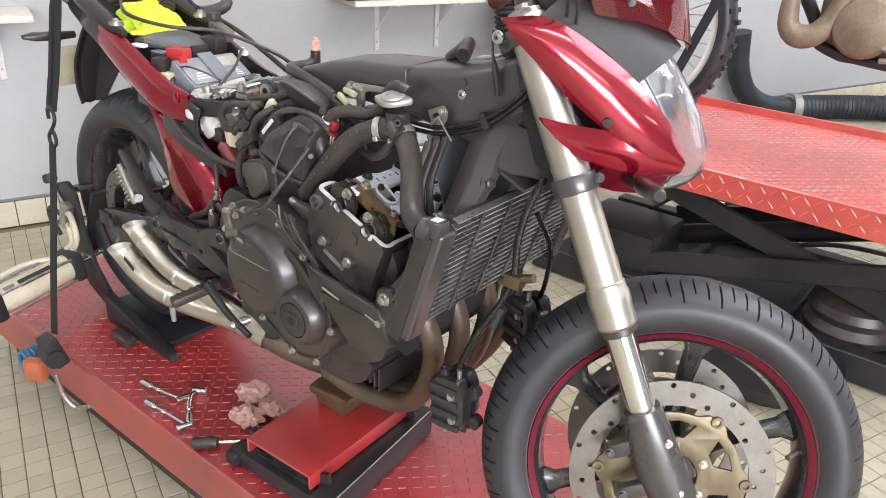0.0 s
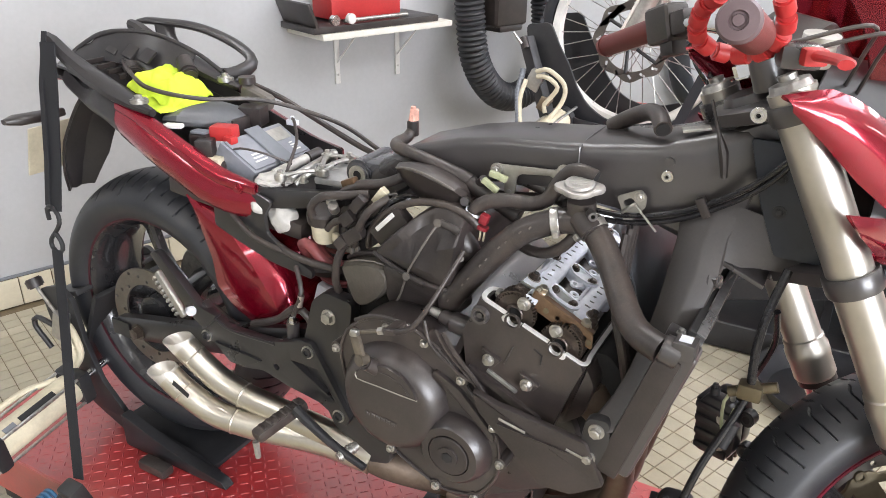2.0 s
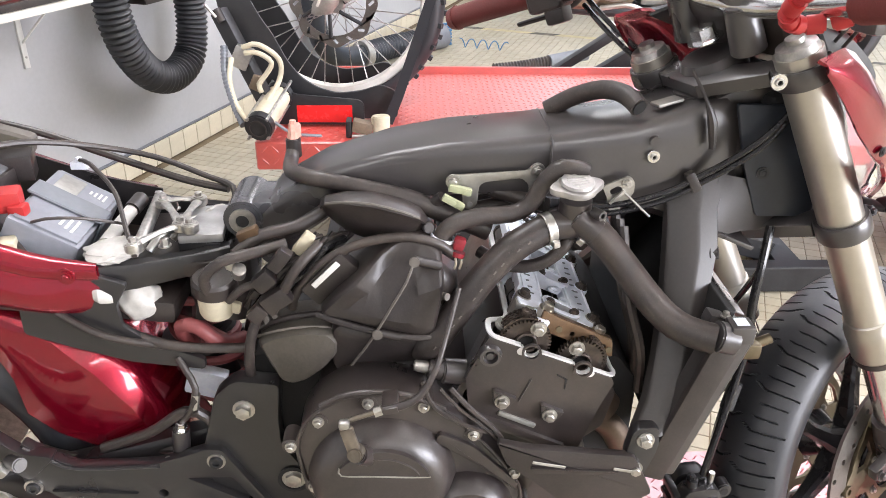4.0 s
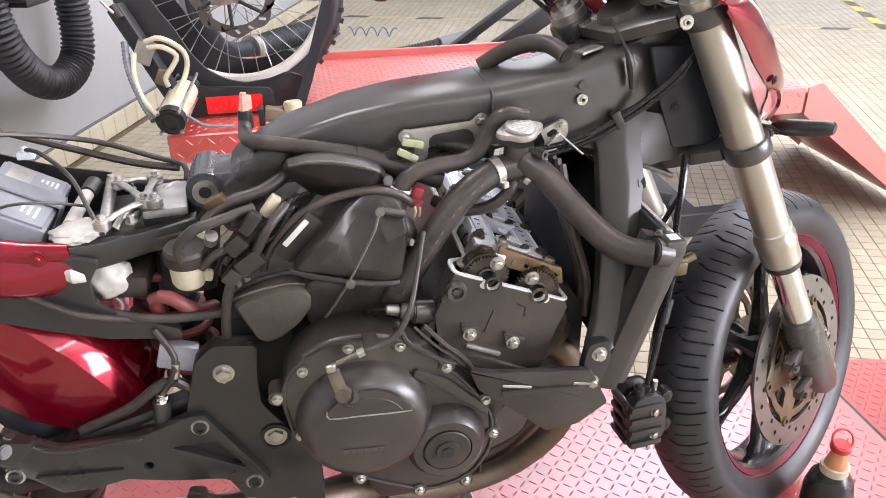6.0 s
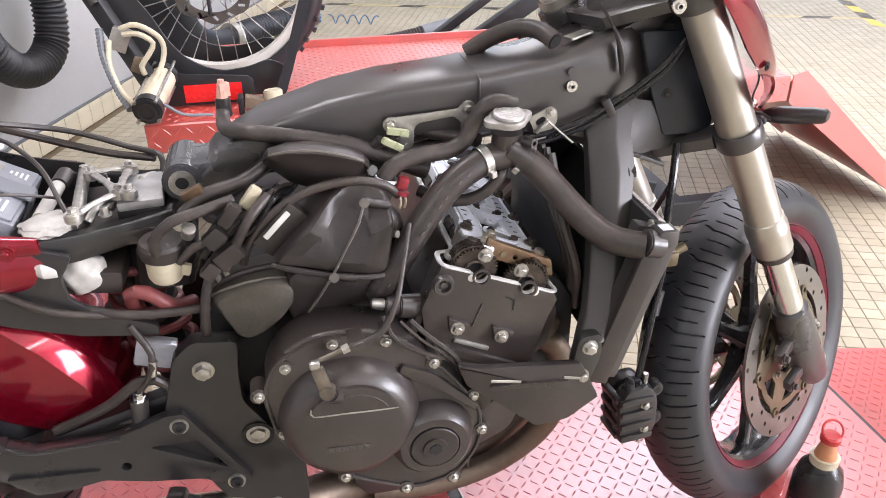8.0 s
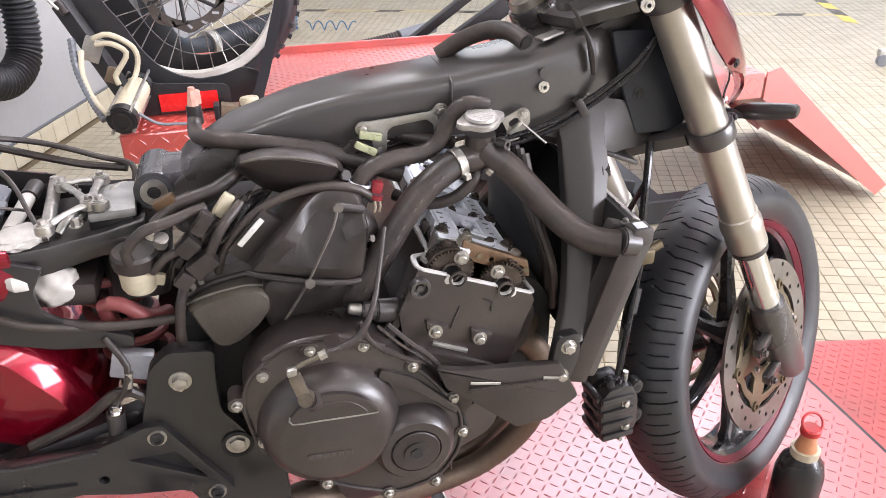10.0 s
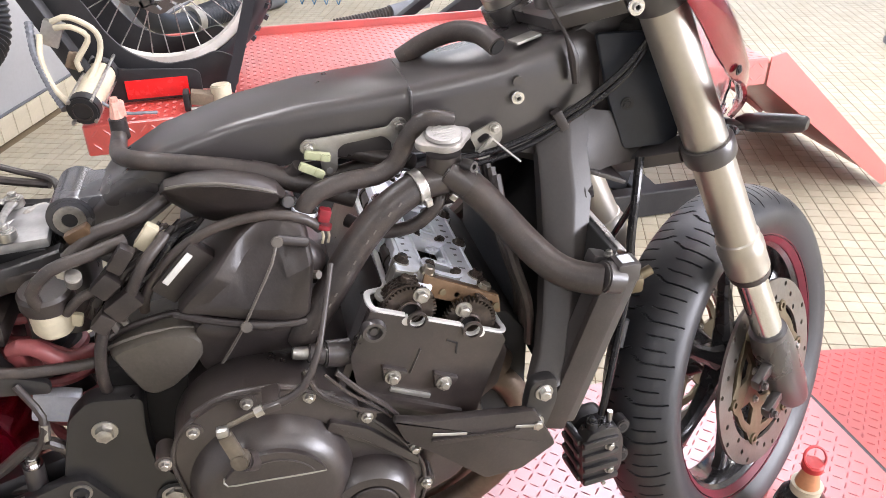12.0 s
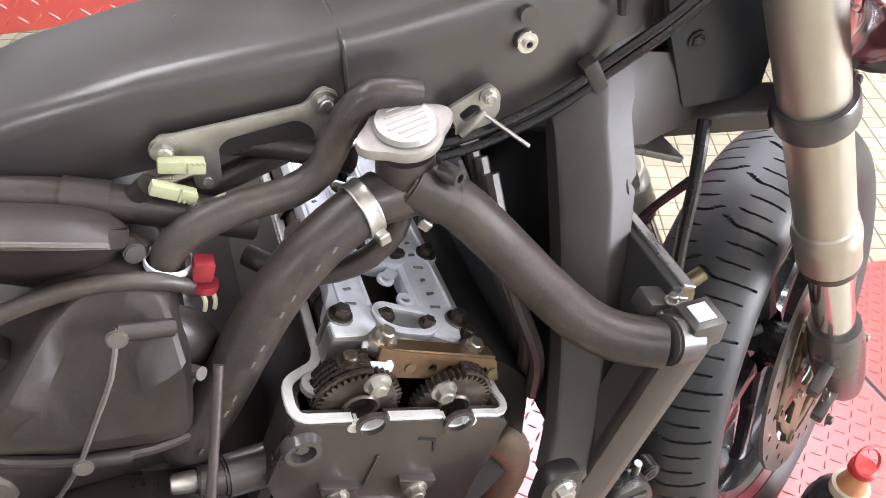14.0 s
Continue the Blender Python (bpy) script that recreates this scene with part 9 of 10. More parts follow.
# rear wheel clamp with its pneumatic cylinder
vise = thing("wheel_clamp", (-0.05, 0, LT), "black pneumatic wheel clamp round the rear tyre", "wheel clamp")
for sg in (-1, 1):
    prof = rounded([(-0.315, 0.500), (-0.245, 0.525), (-0.210, 0.50), (-0.195, 0.40), (-0.160, 0.31), (-0.09, 0.235), (0.12, 0.210), (0.17, 0.19), (-0.10, 0.19), (-0.21, 0.24), (-0.30, 0.43)], 0.012)
    part("jaw", plate(prof, sg * 0.112, sg * 0.124, [], 0.002), M_BLACK_STEEL, vise, "black steel jaw plate")
part("jaw_bridge", box((-0.255, 0, 0.495), (0.10, 0.22, 0.012), Matrix.Rotation(-0.3, 3, 'Y'), 0.003), M_BLACK_STEEL, vise)
part("rear_stop", box((-0.215, 0, 0.40), (0.012, 0.20, 0.24), Matrix.Rotation(0.45, 3, 'Y'), 0.003), M_BLACK_STEEL, vise)
part("base_plate", box((0.0, 0, LT + 0.008), (0.30, 0.225, 0.012), None, 0.003), M_BLACK_STEEL, vise)
part("jaw_foot", plate(rounded([(-0.08, LT + 0.002), (0.215, LT + 0.002), (0.200, 0.205), (0.10, 0.218), (-0.02, 0.250), (-0.08, 0.270)], 0.006), -0.150, -0.126, [], 0.003), M_BLACK_STEEL, vise)
part("side_foot", box((0.045, -0.178, LT + 0.014), (0.075, 0.030, 0.022), None, 0.006), M_RUBBER, vise)
c0, c1 = Vector((-0.165, -0.395, 0.295)), Vector((-0.185, -0.155, 0.325))
ax = (c1 - c0).normalized()
cylo = part("air_cylinder", cyl(c0 + ax * 0.03, c1 - ax * 0.03, 0.034, n=28), M_CREAM, vise, "off-white pneumatic cylinder")
for c in (c0 + ax * 0.015, c1 - ax * 0.015):
    part("cylinder_head", box(c, (0.076, 0.032, 0.076), ax.to_track_quat('Y', 'Z').to_matrix(), 0.010), M_BLACK_STEEL, cylo)
for sx, sz in ((-1, -1), (-1, 1), (1, -1), (1, 1)):
    o = Vector((0.031 * sx, 0, 0.031 * sz))
    part("tie_rod", cyl(c0 + o - ax * 0.006, c1 + o + ax * 0.006, 0.0035, n=8), M_STEEL, cylo)
part("rod", cyl(c1, c1 + ax * 0.09, 0.009, n=14), M_CHROME, cylo)
part("cylinder_label", box((c0 + c1) / 2 + Vector((0.020, -0.0, 0.0295)), (0.020, 0.085, 0.001), ax.to_track_quat('Y', 'Z').to_matrix() @ Matrix.Rotation(0.6, 3, 'Y'), 0.0003, 1), M_BLACK_STEEL, cylo, "dark maker's label")
part("cylinder_mark", box(c0 + ax * 0.055 + Vector((0.018, 0, 0.0302)), (0.014, 0.026, 0.001), ax.to_track_quat('Y', 'Z').to_matrix() @ Matrix.Rotation(0.6, 3, 'Y'), 0.0003, 1), M_GREY, cylo)
part("valve_block", box((-0.245, -0.13, 0.435), (0.03, 0.035, 0.07), Matrix.Rotation(0.35, 3, 'Y'), 0.004), M_ALU_DULL, vise, "grey valve block")
part("valve_knob", cyl((-0.315, -0.128, 0.505), (-0.325, -0.128, 0.525), 0.018, n=16, bev=0.003), M_PLASTIC, vise)
part("valve_rod", cyl((-0.315, -0.128, 0.505), (-0.262, -0.13, 0.455), 0.004, n=8), M_STEEL, vise)
for pts in ([(-0.24, -0.135, 0.44), (-0.19, -0.15, 0.45), (-0.165, -0.155, 0.40), (-0.20, -0.16, 0.345)], [(-0.235, -0.14, 0.41), (-0.195, -0.155, 0.415), (-0.18, -0.16, 0.385), (-0.215, -0.17, 0.35)], [(-0.20, -0.20, 0.345), (-0.22, -0.27, 0.345), (-0.215, -0.36, 0.33)]):
    part("air_line", tube(pts, 0.0075, n=10), M_CREAM, vise, "yellowed air line")
part("handle_loop", tube([(-0.30, -0.135, 0.36), (-0.335, -0.14, 0.41), (-0.32, -0.14, 0.435), (-0.27, -0.135, 0.425)], 0.006, n=10), M_BLACK_STEEL, vise)

# squeeze bottle beside the front wheel
bt = thing("spray_bottle", (1.425, -0.175, LT), "black bottle with an orange nozzle collar and ring", "bottle")
bx, by = 1.432, -0.172
part("body", lathe([(0.0, 0.0), (0.036, 0.0), (0.039, 0.006), (0.039, 0.115), (0.034, 0.138), (0.021, 0.155), (0.0, 0.157)], (bx, by, LT + 0.0015), (0, 0, 1), 32), M_BOTTLE, bt)
part("collar", lathe([(0.0, 0.150), (0.022, 0.150), (0.023, 0.168), (0.0, 0.168)], (bx, by, LT + 0.0015), (0, 0, 1), 28), M_CREAM, bt)
part("nozzle", lathe([(0.0, 0.168), (0.018, 0.168), (0.013, 0.190), (0.012, 0.205), (0.0, 0.206)], (bx, by, LT + 0.0015), (0, 0, 1), 28), M_OIL, bt, "amber nozzle")
part("cap", lathe([(0.0, 0.200), (0.016, 0.200), (0.016, 0.209), (0.013, 0.212), (0.0, 0.213)], (bx, by, LT + 0.0015), (0, 0, 1), 24), M_RED_PLASTIC, bt)
part("keeper_ring", tube([(bx + 0.0185 * math.cos(t), by + 0.010 * math.sin(t), LT + 0.222 + 0.013 * math.sin(t)) for t in (2 * math.pi * k / 20 for k in range(21))], 0.0022, n=6), M_RED_PLASTIC, bt)

# ---- on the raised lift: its wheel clamp and the dirt bike ----
v2 = thing("wheel_clamp", (0.35, 1.4, L2Z), "black pneumatic wheel clamp with a red warning plate", "wheel clamp")
for y in (1.415, 1.70):
    prof = rounded([(0.14, 0.904), (0.225, 0.915), (0.262, 0.84), (0.295, 0.79), (0.330, 0.715), (0.368, 0.664), (0.420, 0.630), (0.476, 0.614), (0.55, 0.622), (0.61, 0.642), (0.66, 0.62), (0.66, 0.535), (0.27, 0.535), (0.21, 0.64), (0.155, 0.78)], 0.02)
    part("jaw", plate(prof, y, y + 0.012, [], 0.002), M_BLACK_STEEL, v2, "black curved jaw plate")
part("lower_plate", plate(rounded([(0.30, 0.535), (0.30, 0.655), (0.36, 0.628), (0.545, 0.612), (0.560, 0.600), (0.560, 0.535)], 0.012), 1.355, 1.365, [], 0.002), M_BLACK_STEEL, v2)
part("warning_plate", box((0.442, 1.352, 0.570), (0.165, 0.004, 0.052), None, 0.001), M_REFLECT, v2, "bright red warning plate")
a0, a1 = Vector((0.300, 1.305, 0.575)), Vector((0.150, 1.40, 0.86))
part("slanted_arm", box((a0 + a1) / 2, ((a1 - a0).length, 0.05, 0.03), (a1 - a0).to_track_quat('X', 'Y').to_matrix(), 0.004), M_BLACK_STEEL, v2)
e0, e1 = Vector((0.278, 1.170, 0.588)), Vector((0.310, 1.365, 0.625))
ex = (e1 - e0).normalized()
cy2 = part("air_cylinder", cyl(e0 + ex * 0.02, e1, 0.036, n=28), M_CREAM, v2, "off-white pneumatic cylinder")
part("cylinder_cap", cyl(e0 - ex * 0.006, e0 + ex * 0.028, 0.040, n=20, bev=0.004), M_BLACK_STEEL, cy2)
part("cylinder_ring", lathe([(0.022, 0.0), (0.026, 0.0), (0.026, 0.004), (0.022, 0.004)], e0 - ex * 0.008, -ex, 24, True), M_PLASTIC, cy2)
part("cylinder_cap", cyl(e1 - ex * 0.02, e1 + ex * 0.012, 0.040, n=20, bev=0.004), M_BLACK_STEEL, cy2)
for k in range(4):
    t = math.pi / 4 + k * math.pi / 2
    o = Vector((0.038 * math.cos(t), 0, 0.038 * math.sin(t)))
    part("tie_rod", cyl(e0 + o - ex * 0.012, e1 + o + ex * 0.03, 0.0048, n=8), M_STEEL, cy2)
part("valve_body", box((0.215, 1.345, 0.742), (0.050, 0.045, 0.062), Matrix.Rotation(0.45, 3, 'Y'), 0.004), M_ALU_DULL, v2, "pale valve body")
part("valve_body", box((0.255, 1.330, 0.672), (0.035, 0.035, 0.045), Matrix.Rotation(0.45, 3, 'Y'), 0.004), M_BROWN, v2)
part("selector", cyl((0.165, 1.37, 0.835), (0.148, 1.378, 0.868), 0.012, n=14), M_PLASTIC, v2)
part("selector_lever", cyl((0.150, 1.36, 0.85), (0.125, 1.35, 0.885), 0.004, n=8), M_STEEL, v2)
for pts in ([(0.225, 1.32, 0.775), (0.270, 1.31, 0.785), (0.325, 1.31, 0.745), (0.325, 1.30, 0.690), (0.285, 1.25, 0.625), (0.250, 1.19, 0.590)], [(0.230, 1.315, 0.760), (0.270, 1.305, 0.762), (0.305, 1.305, 0.735), (0.285, 1.300, 0.700), (0.265, 1.30, 0.675), (0.270, 1.30, 0.650)], [(0.190, 1.32, 0.745), (0.185, 1.29, 0.69), (0.205, 1.25, 0.63), (0.245, 1.19, 0.60)]):
    part("air_line", tube(pts, 0.0075, n=10), M_CREAM, v2, "cream air line")
part("clear_line", tube([(0.165, 1.35, 0.77), (0.172, 1.30, 0.70), (0.20, 1.25, 0.625), (0.23, 1.20, 0.585)], 0.009, n=8, ribs=(0.012, 0.002), step=0.003), M_GREY, v2)
part("loose_cable", tube([(0.31, 1.20, 0.60), (0.36, 1.22, 0.555), (0.41, 1.23, 0.545), (0.44, 1.245, 0.538)], 0.0045, n=8), M_GREY, v2)
tagged(part("foam_ear_plug", cyl((0.615, 1.262, L2Z + 0.002), (0.612, 1.268, L2Z + 0.062), 0.024, 0.028, n=16, bev=0.004), M_CREAM), "yellowed plastic cup standing on the lift", "cup")
lt2 = thing("latch", (0.56, 1.27, L2Z), "rusty brown and black spring latch", "latch")
part("latch_body", box((0.56, 1.27, L2Z + 0.028), (0.06, 0.04, 0.034), Matrix.Rotation(0.2, 3, 'Y'), 0.004), M_BROWN, lt2)
part("latch_arm", box((0.520, 1.268, L2Z + 0.026), (0.016, 0.05, 0.05), None, 0.004), M_BLACK_STEEL, lt2)
part("latch_pin", cyl((0.53, 1.24, L2Z + 0.008), (0.57, 1.24, L2Z + 0.008), 0.006, n=10), M_STEEL, lt2)

dirt = thing("dirt_bike", (1.1, 1.58, L2Z), "muddy white dirt bike clamped on the raised lift", "motorcycle")
DM = Matrix.Translation((0.468, 1.58, 0.862))
dprof = []
for k in range(15):
    t = radians(-110 + 220 * k / 14)
    dprof.append((0.305 + 0.036 * math.cos(t), 0.038 * math.sin(t)))
dturn = DM @ Matrix.Rotation(radians(-90), 4, 'X')
drim = part("front_wheel", add_lathe(B(), [(0.268, -0.020), (0.292, -0.024), (0.294, -0.020), (0.280, -0.012), (0.276, 0.0), (0.280, 0.012), (0.294, 0.020), (0.292, 0.024), (0.268, 0.020), (0.264, 0.0)], dturn, 72, closed_profile=True), M_FENDER, dirt, "white spoked wheel rim")
dty = part("tyre", add_lathe(B(), dprof, dturn, 96), M_TYRE, drim, "knobbly off-road tyre")
bm = B()
for k in range(58):
    a = 2 * math.pi * k / 58
    for y, r, tl, w in (((0.0, 0.342, 0.0, 0.024),) if k % 2 else ((-0.026, 0.332, -0.55, 0.016), (0.026, 0.332, 0.55, 0.016))):
        m = Matrix.Rotation(-a, 3, 'Y') @ Matrix.Rotation(tl, 3, 'Z')
        add_box(bm, Matrix.Rotation(-a, 3, 'Y') @ Vector((r, y, 0)), (0.016, w, 0.015), m)
part("knobbly_tread", place(bm, DM), M_TYRE, dty, raw=True, kind="stuff")
part("wheel_hub", add_lathe(B(), [(0.0, -0.045), (0.03, -0.045), (0.034, -0.035), (0.020, -0.02), (0.020, 0.02), (0.034, 0.035), (0.03, 0.045), (0.0, 0.045)], dturn, 28), M_ALU_DULL, drim)
for k in range(36):
    a = 2 * math.pi * k / 36
    sgy = 1 if k % 2 else -1
    p = DM @ Vector((0.032 * math.cos(a + 0.9 * (1 if k % 4 < 2 else -1)), sgy * 0.034, 0.032 * math.sin(a + 0.9 * (1 if k % 4 < 2 else -1))))
    q = DM @ Vector((0.270 * math.cos(a), sgy * 0.004, 0.270 * math.sin(a)))
    part("wire_spoke", cyl(p, q, 0.0017, n=6), M_STEEL, drim)
wavy = [((0.128 + 0.006 * math.cos(8 * t)) * math.cos(t), (0.128 + 0.006 * math.cos(8 * t)) * math.sin(t)) for t in (2 * math.pi * k / 96 for k in range(96))]
slots = []
for k in range(16):
    a = 2 * math.pi * k / 16
    slots.append([(0.114 * math.cos(a) + u * math.cos(a + 0.7) - v * math.sin(a + 0.7), 0.114 * math.sin(a) + u * math.sin(a + 0.7) + v * math.cos(a + 0.7)) for u, v in ((-0.010, -0.004), (0.010, -0.004), (0.010, 0.004), (-0.010, 0.004))])
part("wave_disc", place(plate(wavy, -0.058, -0.055, [circle(0, 0, 0.098, 40)] + slots), DM), M_DISC, drim, "dark wave brake disc with slots")
for k in range(6):
    a = 2 * math.pi * k / 6
    part("disc_arm", place(cyl((0.03 * math.cos(a), -0.050, 0.03 * math.sin(a)), (0.104 * math.cos(a + 0.4), -0.0565, 0.104 * math.sin(a + 0.4)), 0.006, n=8), DM), M_BLACK_STEEL, drim)
for sg in (-1, 1):
    f0, f1 = Vector((0.446, 1.58 + sg * 0.085, 0.845)), Vector((0.706, 1.58 + sg * 0.085, 1.41))
    fl = part("fork_leg", cyl(f0.lerp(f1, 0.05), f0.lerp(f1, 0.55), 0.026, 0.027, n=20), M_ALU_DULL, dirt, "dull alloy fork leg")
    part("fork_upper", cyl(f0.lerp(f1, 0.52), f1, 0.031, n=20), M_BROWN, fl)
    lump([((0.432, 1.58 + sg * 0.080, 0.835), 0.030, 0.020, XV, YV), ((0.445, 1.58 + sg * 0.080, 0.862), 0.040, 0.026, XV, YV), ((0.462, 1.58 + sg * 0.082, 0.895), 0.030, 0.026, XV, YV), ((0.480, 1.58 + sg * 0.085, 0.93), 0.024, 0.024, XV, YV)], fl, M_ALU_DULL, "fork_foot")
    part("fork_guard", box(f0.lerp(f1, 0.30) + Vector((-0.03, 0, 0)), (0.008, 0.05, 0.34), Matrix.Rotation(math.atan2(0.26, 0.565), 3, 'Y'), 0.003), M_FENDER, fl)
part("caliper", box((0.525, 1.505, 0.905), (0.075, 0.04, 0.05), Matrix.Rotation(-0.5, 3, 'Y'), 0.010), M_ALU_DULL, dirt)
part("strap_down", ribbon([(0.86, 1.44, 1.25), (0.78, 1.42, 0.95), (0.665, 1.385, 0.62), (0.63, 1.37, 0.535)], 0.030), M_STRAP, dirt, "black tie-down webbing")
lump([((1.06, 1.56, 0.98), 0.04, 0.05, YV, ZV), ((1.10, 1.56, 0.96), 0.10, 0.09, YV, ZV), ((1.18, 1.56, 0.955), 0.12, 0.10, YV, ZV), ((1.26, 1.57, 0.955), 0.12, 0.10, YV, ZV), ((1.36, 1.57, 0.95), 0.10, 0.11, YV, ZV), ((1.42, 1.57, 0.96), 0.05, 0.06, YV, ZV)], dirt, M_BROWN, "engine_block", "brown oily engine cases")
part("engine_round_cover", lathe([(0.0, 0.03), (0.05, 0.028), (0.075, 0.015), (0.085, -0.01), (0.0, -0.01)], (1.20, 1.435, 0.95), (0, -1, 0.1), 36), M_BROWN, dirt)
part("skid_plate", plate(rounded([(1.05, 0.93), (1.09, 0.885), (1.16, 0.865), (1.45, 0.86), (1.45, 0.845), (1.15, 0.845), (1.08, 0.87), (1.035, 0.925)], 0.01), 1.47, 1.66, [], 0.002), M_BLACK_STEEL, dirt)
part("exhaust_bend", tube([(1.06, 1.50, 1.09), (1.03, 1.45, 1.07), (1.00, 1.43, 1.01), (1.005, 1.43, 0.93), (1.04, 1.43, 0.905), (1.085, 1.44, 0.92), (1.12, 1.45, 0.98), (1.14, 1.45, 1.08)], [0.022, 0.022, 0.024, 0.030, 0.034, 0.032, 0.028, 0.024], n=20), M_BROWN, dirt, "muddy brown exhaust bend")
part("downtube", tube([(0.80, 1.58, 1.25), (0.94, 1.58, 1.08), (1.06, 1.58, 0.90)], 0.020, n=12), M_BLACK_STEEL, dirt)
part("frame_cradle", tube([(1.06, 1.50, 0.90), (1.15, 1.48, 0.862), (1.45, 1.48, 0.855), (1.62, 1.50, 0.95)], 0.014, n=10), M_BLACK_STEEL, dirt)
part("radiator_shroud", box((0.92, 1.47, 1.18), (0.20, 0.02, 0.22), Matrix.Rotation(0.4, 3, 'Y'), 0.008), M_RED_PLASTIC, dirt, "red plastic shroud")
for pts, r, m in (([(1.20, 1.44, 0.93), (1.30, 1.42, 0.90), (1.42, 1.43, 0.93)], 0.010, M_STEEL), ([(1.26, 1.43, 0.87), (1.34, 1.42, 0.88), (1.40, 1.42, 0.86)], 0.008, M_ALU_DULL)):
    part("foot_lever", tube(pts, r, n=10), m, dirt)
RD = Matrix.Translation((1.90, 1.58, 0.855))
rt2 = RD @ Matrix.Rotation(radians(-90), 4, 'X')
rr = part("rear_wheel", add_lathe(B(), [(0.225, -0.025), (0.245, -0.03), (0.235, 0.0), (0.245, 0.03), (0.225, 0.025), (0.220, 0.0)], rt2, 60, closed_profile=True), M_FENDER, dirt)
part("tyre", add_lathe(B(), [(r - 0.012, y * 1.3) for r, y in dprof], rt2, 72), M_TYRE, rr)
for k in range(18):
    a = 2 * math.pi * k / 18
    part("wire_spoke", cyl(RD @ Vector((0.03 * math.cos(a + 0.8), 0, 0.03 * math.sin(a + 0.8))), RD @ Vector((0.225 * math.cos(a), 0, 0.225 * math.sin(a))), 0.0018, n=6), M_STEEL, rr)
part("swingarm", box((1.66, 1.58, 0.875), (0.52, 0.16, 0.05), Matrix.Rotation(0.06, 3, 'Y'), 0.012), M_ALU_DULL, dirt)

# ---- along the shelf wall ----


def wall_shelf(u0, u1, z, depth, brackets, label):
    sh = thing("wall_shelf", room((u0 + u1) / 2, 0.0, z), label, "shelf", "wall shelves")
    rot = Matrix.Rotation(UA, 3, 'Z')
    part("board", box(room((u0 + u1) / 2, depth / 2 + 0.004, z), (u1 - u0, depth, 0.022), rot, 0.002), M_WOOD, sh)
    for u in brackets:
        br = part("bracket", box(room(u, 0.006, z - 0.125), (0.022, 0.008, 0.225), rot, 0.001), M_WHITE, sh, "white pressed steel bracket")
        part("bracket_arm", box(room(u, depth * 0.45, z - 0.017), (0.02, depth * 0.8, 0.010), rot, 0.001), M_WHITE, br)
        part("bracket_screw", add_bolt(B(), room(u, 0.010, z - 0.20), W, 0.004, 0.002), M_STEEL, br)
        part("bracket_web", cyl(room(u, 0.010, z - 0.15), room(u, depth * 0.6, z - 0.022), 0.004, n=8), M_WHITE, br)
    return sh


wall_shelf(1.34, 1.95, 0.815, 0.26, (1.555, 1.86), "white wall shelf on steel brackets")
rot = Matrix.Rotation(UA, 3, 'Z')
SZ = 0.827
toolbox = thing("tool_case", room(1.62, 0.13, SZ), "open black tool case with a red insert on the shelf", "tool case")
part("tray", box(room(1.60, 0.13, SZ + 0.012), (0.58, 0.24, 0.024), rot, 0.004), M_PLASTIC, toolbox)
part("side", box(room(1.315, 0.13, SZ + 0.06), (0.012, 0.24, 0.10), rot @ Matrix.Rotation(-0.35, 3, 'Y'), 0.003), M_PLASTIC, toolbox)
part("lid_insert", box(room(1.60, 0.10, SZ + 0.075), (0.32, 0.14, 0.09), rot, 0.008), M_RED_PLASTIC, toolbox, "red box insert")
part("rod", cyl(room(1.45, 0.235, SZ + 0.036), room(1.75, 0.225, SZ + 0.036), 0.008, n=12), M_STEEL, toolbox)
for u in (1.40, 1.47):
    tagged(part("spool", cyl(room(u, 0.24, SZ + 0.045), room(u, 0.262, SZ + 0.045), 0.019, n=20, bev=0.003), M_CHROME if u < 1.45 else M_WHITE), "small round metal spool on the shelf", "spool", "spools")
wall_shelf(-0.42, 0.20, 0.80, 0.22, (0.085,), "second white wall shelf on a bracket")
tagged(part("wall_switch", box(room(0.165, 0.012, 0.87), (0.05, 0.016, 0.03), rot, 0.003), M_WHITE), "white cable clip on the wall shelf", "clip")

# corrugated exhaust extraction hose hanging in a loop, and the fan box above it
fume = thing("extraction_hose", room(2.4, 0.12, 0.4), "black corrugated exhaust extraction hose hanging in a loop", "hose")
hp = [room(2.12, 0.14, 1.5), room(2.12, 0.15, 1.15), room(2.14, 0.16, 0.82), room(2.17, 0.17, 0.62), room(2.28, 0.17, 0.475), room(2.42, 0.17, 0.425), room(2.55, 0.17, 0.475), room(2.60, 0.17, 0.60), room(2.60, 0.17, 0.78), room(2.57, 0.16, 1.05), room(2.55, 0.15, 1.5)]
part("loop", tube(hp, 0.058, n=24, step=0.0035, ribs=(0.021, 0.009)), M_TYRE, fume)
part("fan_box", box(room(2.32, 0.14, 0.86), (0.20, 0.20, 0.20), rot, 0.03, 3), M_PLASTIC, fume, "black moulded hose mouth")
part("mouth_lip", box(room(2.32, 0.16, 0.755), (0.14, 0.15, 0.03), rot, 0.012), M_PLASTIC, fume)
fl2 = thing("floor_duct", room(4.7, 0.4, 0), "black corrugated duct lying along the wall floor", "hose")
part("duct", tube([room(3.84, 0.09, 0.56), room(3.88, 0.09, 0.36), room(3.98, 0.10, 0.20), room(4.14, 0.13, 0.11), room(4.34, 0.18, 0.085)], 0.064, n=20), M_BLUEBLACK, fl2)
part("joint_ring", cyl(room(4.32, 0.17, 0.088), room(4.37, 0.19, 0.085), 0.088, n=24), M_ALU_DULL, fl2, "grey metal joint ring")
